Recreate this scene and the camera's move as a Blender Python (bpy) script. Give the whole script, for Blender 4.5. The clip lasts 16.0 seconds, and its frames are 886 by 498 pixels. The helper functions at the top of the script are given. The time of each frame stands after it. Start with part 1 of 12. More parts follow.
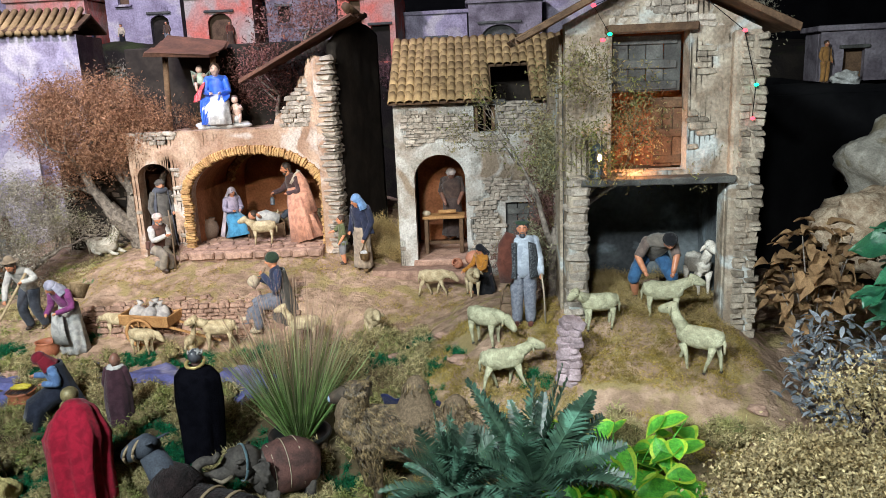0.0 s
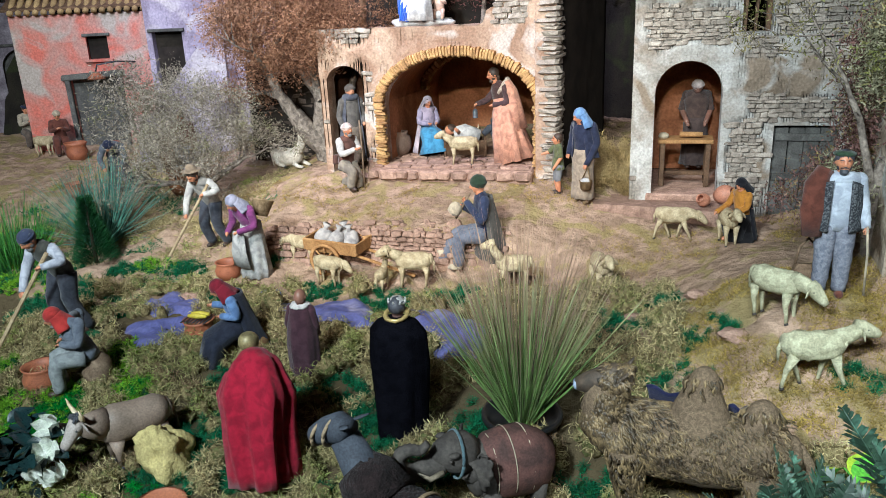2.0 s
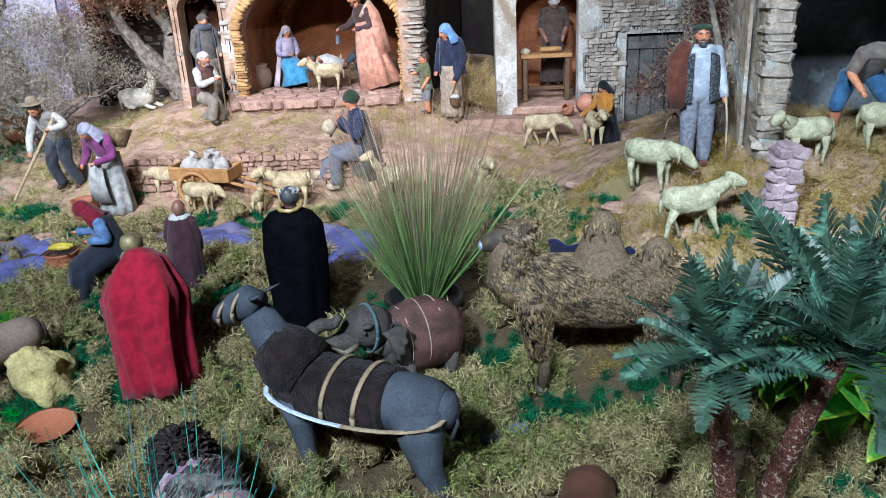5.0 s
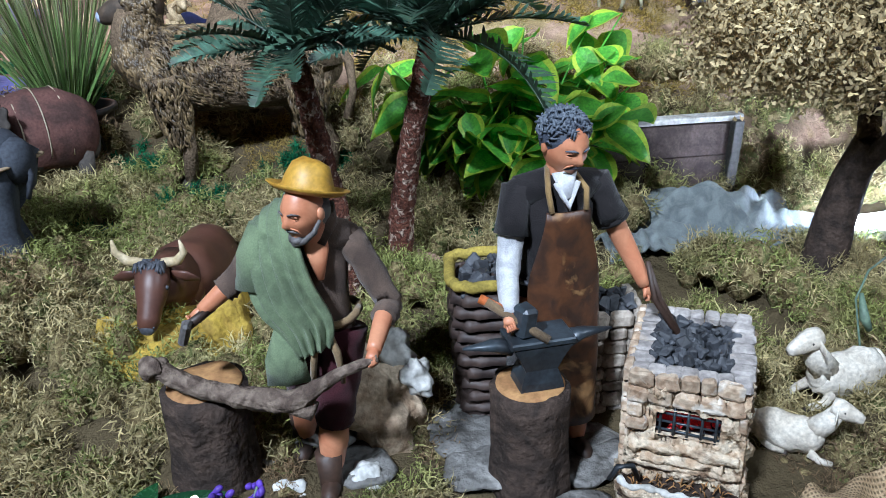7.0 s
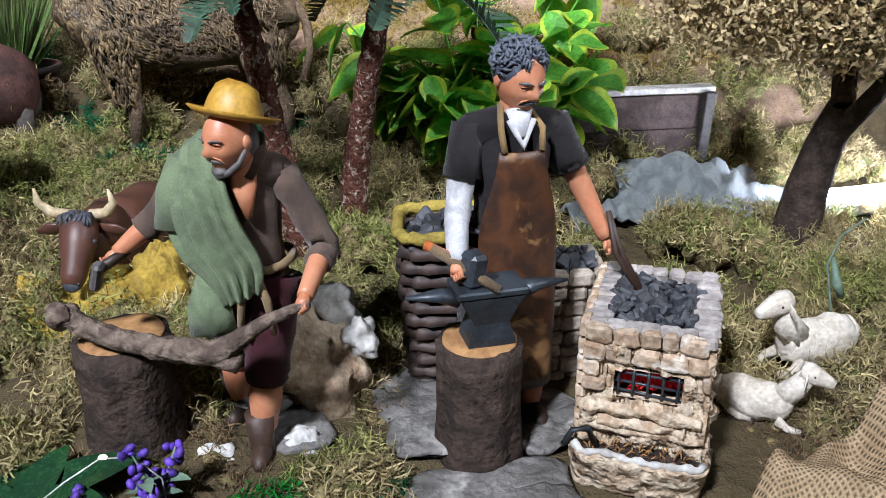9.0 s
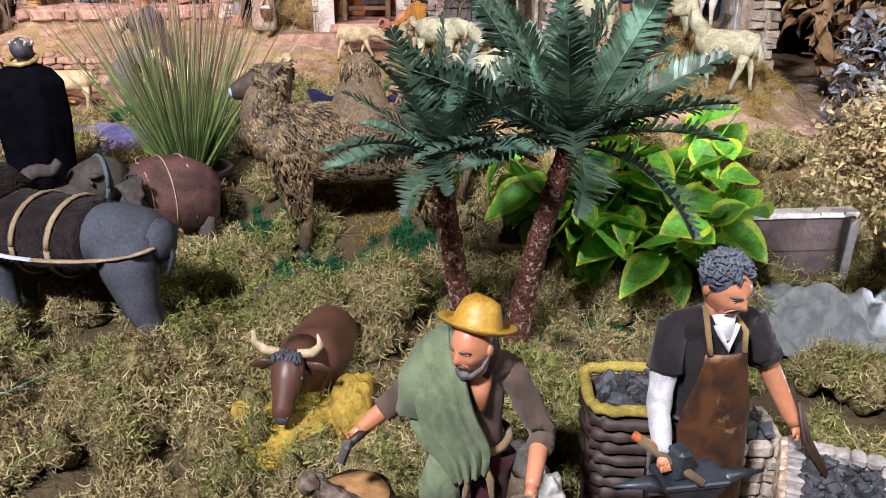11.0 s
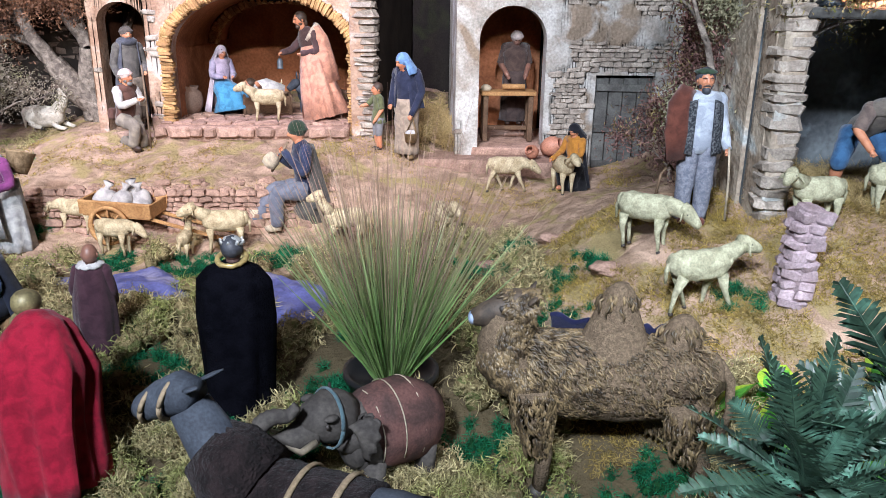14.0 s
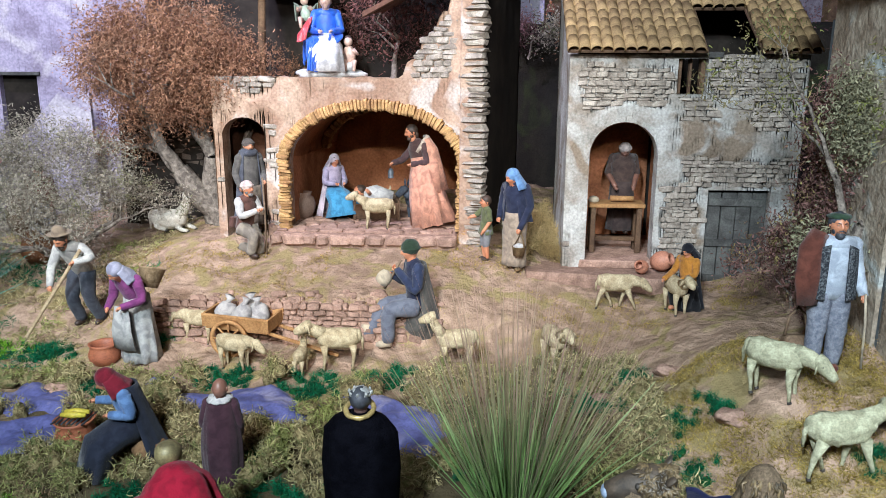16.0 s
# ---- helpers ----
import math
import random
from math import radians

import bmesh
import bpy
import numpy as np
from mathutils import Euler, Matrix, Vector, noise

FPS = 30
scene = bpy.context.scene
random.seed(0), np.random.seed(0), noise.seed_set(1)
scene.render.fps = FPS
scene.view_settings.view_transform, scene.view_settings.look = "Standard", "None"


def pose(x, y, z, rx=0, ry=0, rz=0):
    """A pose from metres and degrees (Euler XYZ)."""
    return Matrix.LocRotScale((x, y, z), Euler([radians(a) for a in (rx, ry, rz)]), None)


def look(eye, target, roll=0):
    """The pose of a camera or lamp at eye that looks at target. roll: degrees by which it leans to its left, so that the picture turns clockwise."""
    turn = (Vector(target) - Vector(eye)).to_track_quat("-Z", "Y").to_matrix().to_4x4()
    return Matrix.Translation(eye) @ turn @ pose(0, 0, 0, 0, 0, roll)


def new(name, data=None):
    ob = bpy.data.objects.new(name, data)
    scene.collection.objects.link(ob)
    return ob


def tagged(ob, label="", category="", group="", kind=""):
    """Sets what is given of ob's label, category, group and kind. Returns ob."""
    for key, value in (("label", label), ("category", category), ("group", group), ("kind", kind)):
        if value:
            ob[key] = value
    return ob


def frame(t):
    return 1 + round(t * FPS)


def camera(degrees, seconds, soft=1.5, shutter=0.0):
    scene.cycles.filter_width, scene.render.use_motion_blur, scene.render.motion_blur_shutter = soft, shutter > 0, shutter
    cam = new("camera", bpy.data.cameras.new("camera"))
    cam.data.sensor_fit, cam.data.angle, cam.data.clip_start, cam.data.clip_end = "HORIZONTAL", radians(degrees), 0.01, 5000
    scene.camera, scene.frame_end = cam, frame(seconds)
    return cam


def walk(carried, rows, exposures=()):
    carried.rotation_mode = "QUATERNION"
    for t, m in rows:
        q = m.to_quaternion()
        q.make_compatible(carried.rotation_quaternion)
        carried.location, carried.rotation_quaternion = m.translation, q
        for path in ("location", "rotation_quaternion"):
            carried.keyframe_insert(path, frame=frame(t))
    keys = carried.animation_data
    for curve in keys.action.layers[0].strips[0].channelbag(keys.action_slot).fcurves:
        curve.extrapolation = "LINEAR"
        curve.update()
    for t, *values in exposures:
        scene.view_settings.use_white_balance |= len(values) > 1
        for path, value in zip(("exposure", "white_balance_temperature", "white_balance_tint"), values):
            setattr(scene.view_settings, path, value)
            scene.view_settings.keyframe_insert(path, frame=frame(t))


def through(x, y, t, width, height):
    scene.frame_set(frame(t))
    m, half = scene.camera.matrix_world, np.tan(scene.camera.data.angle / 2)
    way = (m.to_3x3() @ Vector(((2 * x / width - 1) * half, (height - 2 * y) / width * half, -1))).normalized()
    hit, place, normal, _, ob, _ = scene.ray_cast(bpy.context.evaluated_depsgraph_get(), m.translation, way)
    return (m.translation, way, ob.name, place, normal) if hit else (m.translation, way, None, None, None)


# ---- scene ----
cam = camera(60.3, 16.0, 0.9)
PATH = [
    (0, (0.066, 0.028, 0.966), (-0.02, 1.975, 0.514), -2.5),
    (0.5, (0.042, 0.151, 0.973), (-0.06, 2.091, 0.497), -1.5),
    (1, (0.004, 0.275, 0.958), (-0.246, 2.189, 0.434), -1.5),
    (1.5, (-0.06, 0.37, 0.911), (-0.494, 2.232, 0.324), -2.8),
    (2, (-0.155, 0.432, 0.888), (-0.657, 2.262, 0.256), -2.5),
    (2.5, (-0.287, 0.468, 0.874), (-0.761, 2.295, 0.213), -2.1),
    (3, (-0.341, 0.481, 0.83), (-0.772, 2.301, 0.123), -2.0),
    (5.5, (-0.155, 0.338, 0.669), (-0.198, 2.212, -0.03), -3.3),
    (6, (-0.072, 0.317, 0.577), (-0.032, 2.18, -0.149), -3.3),
    (6.5, (-0.021, 0.316, 0.489), (0.164, 2.159, -0.265), -2.5),
    (7, (0.021, 0.346, 0.422), (0.329, 2.166, -0.349), -1.9),
    (7.5, (0.047, 0.37, 0.376), (0.425, 2.173, -0.403), -1.4),
    (8, (0.053, 0.382, 0.354), (0.454, 2.176, -0.433), -1.3),
    (8.2, (0.053, 0.381, 0.354), (0.455, 2.175, -0.434), -1.1),
    (10.3, (0.005, 0.352, 0.44), (0.27, 2.194, -0.293), 0.4),
    (10.5, (-0.007, 0.357, 0.456), (0.24, 2.203, -0.273), 0.3),
    (11, (-0.057, 0.376, 0.5), (0.13, 2.236, -0.209), -0.1),
    (11.5, (-0.122, 0.402, 0.551), (-0.018, 2.27, -0.157), 0.4),
    (12, (-0.173, 0.44, 0.601), (-0.132, 2.311, -0.105), 1.0),
    (12.5, (-0.211, 0.471, 0.623), (-0.19, 2.344, -0.077), 1.3),
    (13, (-0.243, 0.51, 0.656), (-0.199, 2.39, -0.026), 1.1),
    (13.5, (-0.282, 0.554, 0.68), (-0.208, 2.443, 0.029), 1.0),
    (14, (-0.32, 0.583, 0.707), (-0.228, 2.482, 0.085), 0.8),
    (14.5, (-0.357, 0.599, 0.75), (-0.282, 2.509, 0.162), 0.4),
    (15, (-0.374, 0.605, 0.784), (-0.375, 2.529, 0.24), 0.2),
    (15.5, (-0.382, 0.617, 0.808), (-0.456, 2.55, 0.298), 0.1),
    (16, (-0.385, 0.614, 0.833), (-0.509, 2.554, 0.365), 0.3),
]
walk(cam, [(t, look(eye, target, roll)) for t, eye, target, roll in PATH],
     [(0.0, -0.05, 5850, 5), (1.5, 0.0, 5650, 4), (2.5, 0.08, 5450, 3), (5.5, 0.15, 5150, 10), (8.0, 0.2, 5500, 17), (10.5, 0.28, 6250, 26), (12.5, 0.4, 6350, 28), (14.0, 0.25, 5480, 16), (16.0, 0.02, 5400, 6)])

# ---- light: a dark room, unseen spots assumed above the visitors, small lamps in the model ----
world = bpy.data.worlds.new("room_dark")
scene.world = world
world.use_nodes = True
world.node_tree.nodes["Background"].inputs["Color"].default_value = (0.5, 0.55, 0.65, 1)
world.node_tree.nodes["Background"].inputs["Strength"].default_value = 0.012


def lamp(name, kind, eye, target, power, colour, size=0.1, angle=60, blend=0.6):
    data = bpy.data.lights.new(name, kind)
    data.energy, data.color = power, colour
    if kind == "AREA":
        data.size = size
    else:
        data.shadow_soft_size = size
    if kind == "SPOT":
        data.spot_size, data.spot_blend = radians(angle), blend
    ob = new(name, data)
    ob.matrix_world = look(eye, target)
    return ob


# Unseen lamps, added and aimed to light each part of the model.
lamp("unseen_spot_nativity", "SPOT", (-1.25, 0.2, 2.45), (-0.80, 2.75, 0.45), 285, (1.0, 0.83, 0.69), 0.05, 40, 0.8)
lamp("unseen_spot_stable", "SPOT", (-0.35, -0.8, 1.6), (-0.74, 2.95, 0.52), 240, (1.0, 0.80, 0.62), 0.04, 26, 0.7)
lamp("unseen_fill_front", "AREA", (-1.00, -0.50, 2.05), (-0.55, 1.5, 0.1), 112, (0.97, 1.0, 0.95), 0.25)
lamp("unseen_spot_house", "SPOT", (-0.2, -0.5, 1.9), (0.25, 2.4, 0.50), 160, (1.0, 0.96, 0.90), 0.06, 44, 0.8)
lamp("unseen_spot_village", "SPOT", (-1.6, 1.9, 2.9), (-0.9, 4.4, 1.0), 380, (0.95, 0.82, 1.0), 0.08, 90, 0.8)
lamp("unseen_spot_side", "SPOT", (-1.5, 0.3, 2.6), (-2.1, 2.9, 0.45), 330, (1.0, 0.93, 0.87), 0.06, 50, 0.8)
# Added spot that only brightens palms and leafy plant from the right.
lamp("added_spot_plants", "SPOT", (1.35, -0.15, 1.9), (0.26, 1.33, 0.15), 150, (0.97, 1.0, 0.92), 0.05, 28, 0.8)
lamp("loft_lamp", "POINT", (0.445, 1.838, 0.745), (0.45, 1.9, 0.7), 0.9, (1.0, 0.34, 0.09), 0.012)


class Shape:
    """Collects faces of several materials for one mesh."""

    def __init__(self):
        self.v, self.f, self.m, self.s = [], [], [], []

    def add(self, verts, faces, mat=0, smooth_faces=True):
        k = len(self.v)
        self.v.extend([tuple(p) for p in verts])
        for f in faces:
            self.f.append([i + k for i in f])
            self.m.append(mat)
            self.s.append(smooth_faces)
        return self

    def tube(self, pts, radii, n=10, mat=0, cap=True, fold=None, rough=0.0, freq=40.0, side=None):
        pts = [Vector(p) for p in pts]
        m = len(pts)
        ref = Vector(side) if side else Vector((1, 0, 0))
        verts, rings = [], []
        for i, p in enumerate(pts):
            d = (pts[min(i + 1, m - 1)] - pts[max(i - 1, 0)])
            d = d.normalized() if d.length > 1e-9 else Vector((0, 0, 1))
            a = ref - d * ref.dot(d)
            if a.length < 1e-4:
                a = Vector((0, 1, 0)) - d * d.y
                if a.length < 1e-4:
                    a = Vector((0, 0, 1)) - d * d.z
            a.normalize()
            ref = a
            b = d.cross(a)
            r = radii[i]
            rx, ry = (r, r) if not isinstance(r, (tuple, list)) else r
            ring = []
            for j in range(n):
                th = 2 * math.pi * j / n
                k = fold(i / max(1, m - 1), th) if fold else 1.0
                q = p + a * (rx * k * math.cos(th)) + b * (ry * k * math.sin(th))
                if rough:
                    q += (q - p) * (noise.noise(q * freq) * rough)
                ring.append(len(verts))
                verts.append(q)
            rings.append(ring)
        faces = [[r0[j], r0[(j + 1) % n], r1[(j + 1) % n], r1[j]] for r0, r1 in zip(rings, rings[1:]) for j in range(n)]
        if cap:
            faces += [rings[0][::-1], rings[-1]]
        return self.add(verts, faces, mat)

    def ball(self, c, r, mat=0, n=12, rot=None, rough=0.0, freq=40.0):
        r = (r, r, r) if not isinstance(r, (tuple, list)) else r
        c, k = Vector(c), max(4, n // 2)
        verts, faces = [], []
        turn = Euler([radians(a) for a in rot]).to_matrix() if rot else Matrix.Identity(3)
        for i in range(k + 1):
            ph = math.pi * i / k
            for j in range(n):
                th = 2 * math.pi * j / n
                q = Vector((r[0] * math.sin(ph) * math.cos(th), r[1] * math.sin(ph) * math.sin(th), r[2] * math.cos(ph)))
                if rough:
                    q *= 1 + noise.noise((c + q) * freq) * rough
                verts.append(c + turn @ q)
        for i in range(k):
            for j in range(n):
                a, b = i * n + j, i * n + (j + 1) % n
                faces.append([a, a + n, b + n, b])
        return self.add(verts, faces, mat)

    def box(self, c, size, mat=0, rot=None, jitter=0.0, bevel=0.12, seed=0):
        """A box with chamfered edges."""
        c = Vector(c)
        turn = Euler([radians(a) for a in rot]).to_matrix() if rot else Matrix.Identity(3)
        h = Vector(size) / 2
        b = min(h) * bevel * 2
        rnd = random.Random(seed * 7919 + 13)
        verts, index = [], {}
        for sx in (-1, 1):
            for sy in (-1, 1):
                for sz in (-1, 1):
                    j = Vector((rnd.uniform(-1, 1), rnd.uniform(-1, 1), rnd.uniform(-1, 1))) * jitter
                    for ax in range(3):
                        q = Vector((sx * h.x, sy * h.y, sz * h.z)) + j
                        for o in range(3):
                            if o != ax:
                                q[o] -= (sx, sy, sz)[o] * b
                        index[sx, sy, sz, ax] = len(verts)
                        verts.append(c + turn @ q)
        faces = []
        for ax in range(3):
            o1, o2 = (ax + 1) % 3, (ax + 2) % 3
            for s in (-1, 1):
                quad = []
                for u, w in ((-1, -1), (1, -1), (1, 1), (-1, 1)):
                    k = [0, 0, 0]
                    k[ax], k[o1], k[o2] = s, u, w
                    quad.append(index[(*k, ax)])
                faces.append(quad if s > 0 else quad[::-1])
        for ax in range(3):
            o1, o2 = (ax + 1) % 3, (ax + 2) % 3
            for u in (-1, 1):
                for w in (-1, 1):
                    k0, k1 = [0, 0, 0], [0, 0, 0]
                    k0[ax], k1[ax] = -1, 1
                    k0[o1] = k1[o1] = u
                    k0[o2] = k1[o2] = w
                    q = [index[(*k0, o1)], index[(*k1, o1)], index[(*k1, o2)], index[(*k0, o2)]]
                    faces.append(q if u * w > 0 else q[::-1])
        for sx in (-1, 1):
            for sy in (-1, 1):
                for sz in (-1, 1):
                    t = [index[sx, sy, sz, 0], index[sx, sy, sz, 1], index[sx, sy, sz, 2]]
                    faces.append(t if sx * sy * sz > 0 else t[::-1])
        return self.add(verts, faces, mat, False)

    def lathe(self, profile, c=(0, 0, 0), n=20, mat=0, rot=None, rough=0.0, freq=60.0):
        c = Vector(c)
        turn = Euler([radians(a) for a in rot]).to_matrix() if rot else Matrix.Identity(3)
        verts = []
        for r, z in profile:
            for j in range(n):
                th = 2 * math.pi * j / n
                q = Vector((r * math.cos(th), r * math.sin(th), z))
                if rough:
                    q *= 1 + noise.noise((c + q) * freq) * rough
                verts.append(c + turn @ q)
        faces = []
        for i in range(len(profile) - 1):
            for j in range(n):
                a, b = i * n + j, i * n + (j + 1) % n
                faces.append([a, b, b + n, a + n])
        return self.add(verts, faces, mat)

    def sheet(self, fn, nu, nv, mat=0, thick=0.0, smooth_faces=True):
        """A sheet fn(u, v); with a thickness it gets a second side and a rim."""
        verts = [Vector(fn(i / nu, j / nv)) for i in range(nu + 1) for j in range(nv + 1)]
        w = nv + 1
        quads = [[i * w + j, (i + 1) * w + j, (i + 1) * w + j + 1, i * w + j + 1] for i in range(nu) for j in range(nv)]
        if not thick:
            return self.add(verts, quads, mat, smooth_faces)
        normals = [Vector() for _ in verts]
        for q in quads:
            d = (verts[q[2]] - verts[q[0]]).cross(verts[q[3]] - verts[q[1]])
            for k in q:
                normals[k] += d
        back = [p - (d.normalized() if d.length else Vector((0, 0, 1))) * thick for p, d in zip(verts, normals)]
        k = len(verts)
        faces = quads + [[a + k for a in q[::-1]] for q in quads]
        rim = [i * w for i in range(nu + 1)] + [nu * w + j for j in range(1, w)] + [i * w + nv for i in range(nu - 1, -1, -1)] + [j for j in range(nv - 1, 0, -1)]
        for a, b in zip(rim, rim[1:] + rim[:1]):
            faces.append([b, a, a + k, b + k])
        return self.add(verts + back, faces, mat, smooth_faces)

    def move(self, m):
        self.v = [tuple(m @ Vector(p)) for p in self.v]
        return self

    def join(self, other, m=None):
        verts = other.v if m is None else [tuple(m @ Vector(p)) for p in other.v]
        k = len(self.v)
        self.v.extend(verts)
        self.f.extend([[i + k for i in f] for f in other.f])
        self.m.extend(other.m)
        self.s.extend(other.s)
        return self

    def mesh(self, name, mats):
        me = bpy.data.meshes.new(name)
        me.from_pydata(self.v, [], self.f)
        for m in mats if isinstance(mats, (list, tuple)) else [mats]:
            me.materials.append(m)
        me.polygons.foreach_set("material_index", self.m)
        me.polygons.foreach_set("use_smooth", self.s)
        me.update()
        return me


def part(name, shape, mats, parent=None, label="", kind=""):
    """Links one Shape as one mesh object under a thing or a part."""
    ob = new(name, shape.mesh(name, mats))
    if parent is not None:
        ob.parent = parent
    return tagged(ob, label, kind=kind)


def thing(name, shape, mats, label, category, at=None, group="", kind=""):
    ob = new(name, shape.mesh(name, mats) if shape else None)
    if at is not None:
        ob.matrix_basis = at
    return tagged(ob, label, category, group, kind)


# ---- materials ----
def material(name, c1, c2=None, rough=0.8, grain=260.0, stain=18.0, bump=0.35, relief=0.0015, metal=0.0, vary=0.0, island=0.0,
             mixes=0.5, sheen=0.0, bumpscale=None, coat=0.0, c3=None, c3_at=0.6, through=0.0, speck=1.0):
    """A worn surface: two colours mixed by broad stains, fine grain over them, bump, and a variation from piece to piece."""
    m = bpy.data.materials.new(name)
    m.use_nodes = True
    nt = m.node_tree
    nodes, links = nt.nodes, nt.links
    bsdf = nodes["Principled BSDF"]
    c2 = c2 or tuple(v * 0.6 for v in c1)
    geo = nodes.new("ShaderNodeNewGeometry")

    def noise_node(scale, detail=4.0, distort=0.0):
        n = nodes.new("ShaderNodeTexNoise")
        n.inputs["Scale"].default_value, n.inputs["Detail"].default_value, n.inputs["Distortion"].default_value = scale, detail, distort
        links.new(geo.outputs["Position"], n.inputs["Vector"])
        return n

    def ramp(src, lo, hi):
        r = nodes.new("ShaderNodeMapRange")
        r.inputs["From Min"].default_value, r.inputs["From Max"].default_value = lo, hi
        links.new(src, r.inputs["Value"])
        return r.outputs["Result"]

    def mix(fac, a, b, how="MIX"):
        x = nodes.new("ShaderNodeMix")
        x.data_type, x.blend_type = "RGBA", how
        for sock, val in ((x.inputs[0], fac), (x.inputs[6], a), (x.inputs[7], b)):
            if isinstance(val, (int, float)):
                sock.default_value = val
            elif isinstance(val, tuple):
                sock.default_value = (*val, 1)
            else:
                links.new(val, sock)
        return x.outputs[2]

    broad = noise_node(stain, 5.0, 0.6)
    col = mix(ramp(broad.outputs["Fac"], mixes - 0.12, mixes + 0.12), c1, c2)
    if c3:
        third = noise_node(stain * 0.55, 6.0, 0.9)
        col = mix(ramp(third.outputs["Fac"], c3_at - 0.05, c3_at + 0.05), col, c3)
    fine = noise_node(grain, 3.0)
    col = mix(0.55, col, ramp_grey(nodes, links, fine.outputs["Fac"], 1 - 0.45 * speck, 1 + 0.35 * speck), "MULTIPLY")
    for amount, node, out in ((vary, "ShaderNodeObjectInfo", "Random"), (island, "ShaderNodeNewGeometry", "Random Per Island")):
        if amount:
            info = nodes.new(node)
            col = mix(1.0, col, ramp_grey(nodes, links, info.outputs[out], 1 - amount, 1 + amount, 0, 1), "MULTIPLY")
    links.new(col, bsdf.inputs["Base Color"])
    rr = nodes.new("ShaderNodeMapRange")
    rr.inputs["To Min"].default_value, rr.inputs["To Max"].default_value = max(0.02, rough - 0.12), min(1, rough + 0.12)
    links.new(fine.outputs["Fac"], rr.inputs["Value"])
    links.new(rr.outputs["Result"], bsdf.inputs["Roughness"])
    bsdf.inputs["Metallic"].default_value = metal
    bsdf.inputs["Specular IOR Level"].default_value = 0.5 if rough < 0.62 or metal else 0.12
    bsdf.inputs["Sheen Weight"].default_value = sheen
    bsdf.inputs["Coat Weight"].default_value = coat
    if bump:
        both = nodes.new("ShaderNodeMath")
        both.operation = "MULTIPLY_ADD"
        both.inputs[1].default_value = 0.22
        rel = noise_node(bumpscale or grain * 0.35, 5.0)
        links.new(fine.outputs["Fac"], both.inputs[0])
        links.new(rel.outputs["Fac"], both.inputs[2])
        b = nodes.new("ShaderNodeBump")
        b.inputs["Strength"].default_value, b.inputs["Distance"].default_value = bump, relief or 0.0015
        links.new(both.outputs[0], b.inputs["Height"])
        links.new(b.outputs["Normal"], bsdf.inputs["Normal"])
    if through:
        bsdf.inputs["Transmission Weight"].default_value = 0.0
        tr = nodes.new("ShaderNodeBsdfTranslucent")
        links.new(col, tr.inputs["Color"])
        ms = nodes.new("ShaderNodeMixShader")
        ms.inputs[0].default_value = through
        links.new(bsdf.outputs[0], ms.inputs[1])
        links.new(tr.outputs[0], ms.inputs[2])
        links.new(ms.outputs[0], nodes["Material Output"].inputs["Surface"])
    return m


def ramp_grey(nodes, links, src, lo, hi, a=0.3, b=0.7):
    r = nodes.new("ShaderNodeMapRange")
    r.inputs["From Min"].default_value, r.inputs["From Max"].default_value = a, b
    r.inputs["To Min"].default_value, r.inputs["To Max"].default_value = lo, hi
    links.new(src, r.inputs["Value"])
    return r.outputs["Result"]


def glow(name, colour, strength):
    m = bpy.data.materials.new(name)
    m.use_nodes = True
    b = m.node_tree.nodes["Principled BSDF"]
    b.inputs["Base Color"].default_value = (*colour, 1)
    b.inputs["Emission Color"].default_value, b.inputs["Emission Strength"].default_value = (*colour, 1), strength
    return m


SOIL = material("soil", (0.33, 0.215, 0.155), (0.22, 0.15, 0.105), 0.95, 420, 9, 0.6, 0.003, c3=(0.30, 0.23, 0.11), c3_at=0.57)
PLASTER = material("plaster", (0.50, 0.49, 0.46), (0.32, 0.29, 0.25), 0.9, 160, 14, 0.9, 0.005, c3=(0.24, 0.19, 0.14), c3_at=0.58, bumpscale=60)
PLASTER_WARM = material("plaster_warm", (0.46, 0.33, 0.24), (0.30, 0.19, 0.13), 0.9, 150, 13, 0.9, 0.005, c3=(0.52, 0.45, 0.40), c3_at=0.58, bumpscale=60)
TALL_PLASTER = material("brown_grey_plaster", (0.42, 0.36, 0.28), (0.24, 0.19, 0.14), 0.9, 160, 14, 1.0, 0.006, c3=(0.46, 0.48, 0.46), c3_at=0.6, bumpscale=50)
TALL_STONE = material("brown_grey_stone", (0.38, 0.33, 0.26), (0.24, 0.20, 0.155), 0.9, 240, 40, 1.0, 0.005, vary=0.3, bumpscale=60)
STONE = material("stone", (0.42, 0.37, 0.31), (0.27, 0.23, 0.19), 0.9, 260, 40, 0.9, 0.004, vary=0.22)
STONE_GREY = material("stone_grey", (0.44, 0.41, 0.35), (0.28, 0.26, 0.22), 0.9, 240, 30, 0.9, 0.004, vary=0.3, c3=(0.22, 0.19, 0.13), c3_at=0.6)
STONE_PINK = material("stone_pink", (0.38, 0.25, 0.19), (0.25, 0.16, 0.12), 0.92, 260, 40, 0.9, 0.004, vary=0.22)
STONE_MAUVE = material("stone_mauve", (0.38, 0.30, 0.32), (0.26, 0.20, 0.21), 0.9, 260, 26, 0.6, 0.002, vary=0.2)
BRICK = material("brick_yellow", (0.52, 0.33, 0.14), (0.38, 0.22, 0.10), 0.9, 300, 30, 0.5, 0.0015, vary=0.22)
MORTAR = material("mortar", (0.30, 0.26, 0.21), (0.20, 0.17, 0.14), 0.95, 300, 20, 0.7, 0.003)
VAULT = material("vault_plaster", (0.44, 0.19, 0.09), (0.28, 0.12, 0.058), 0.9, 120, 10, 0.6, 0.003)
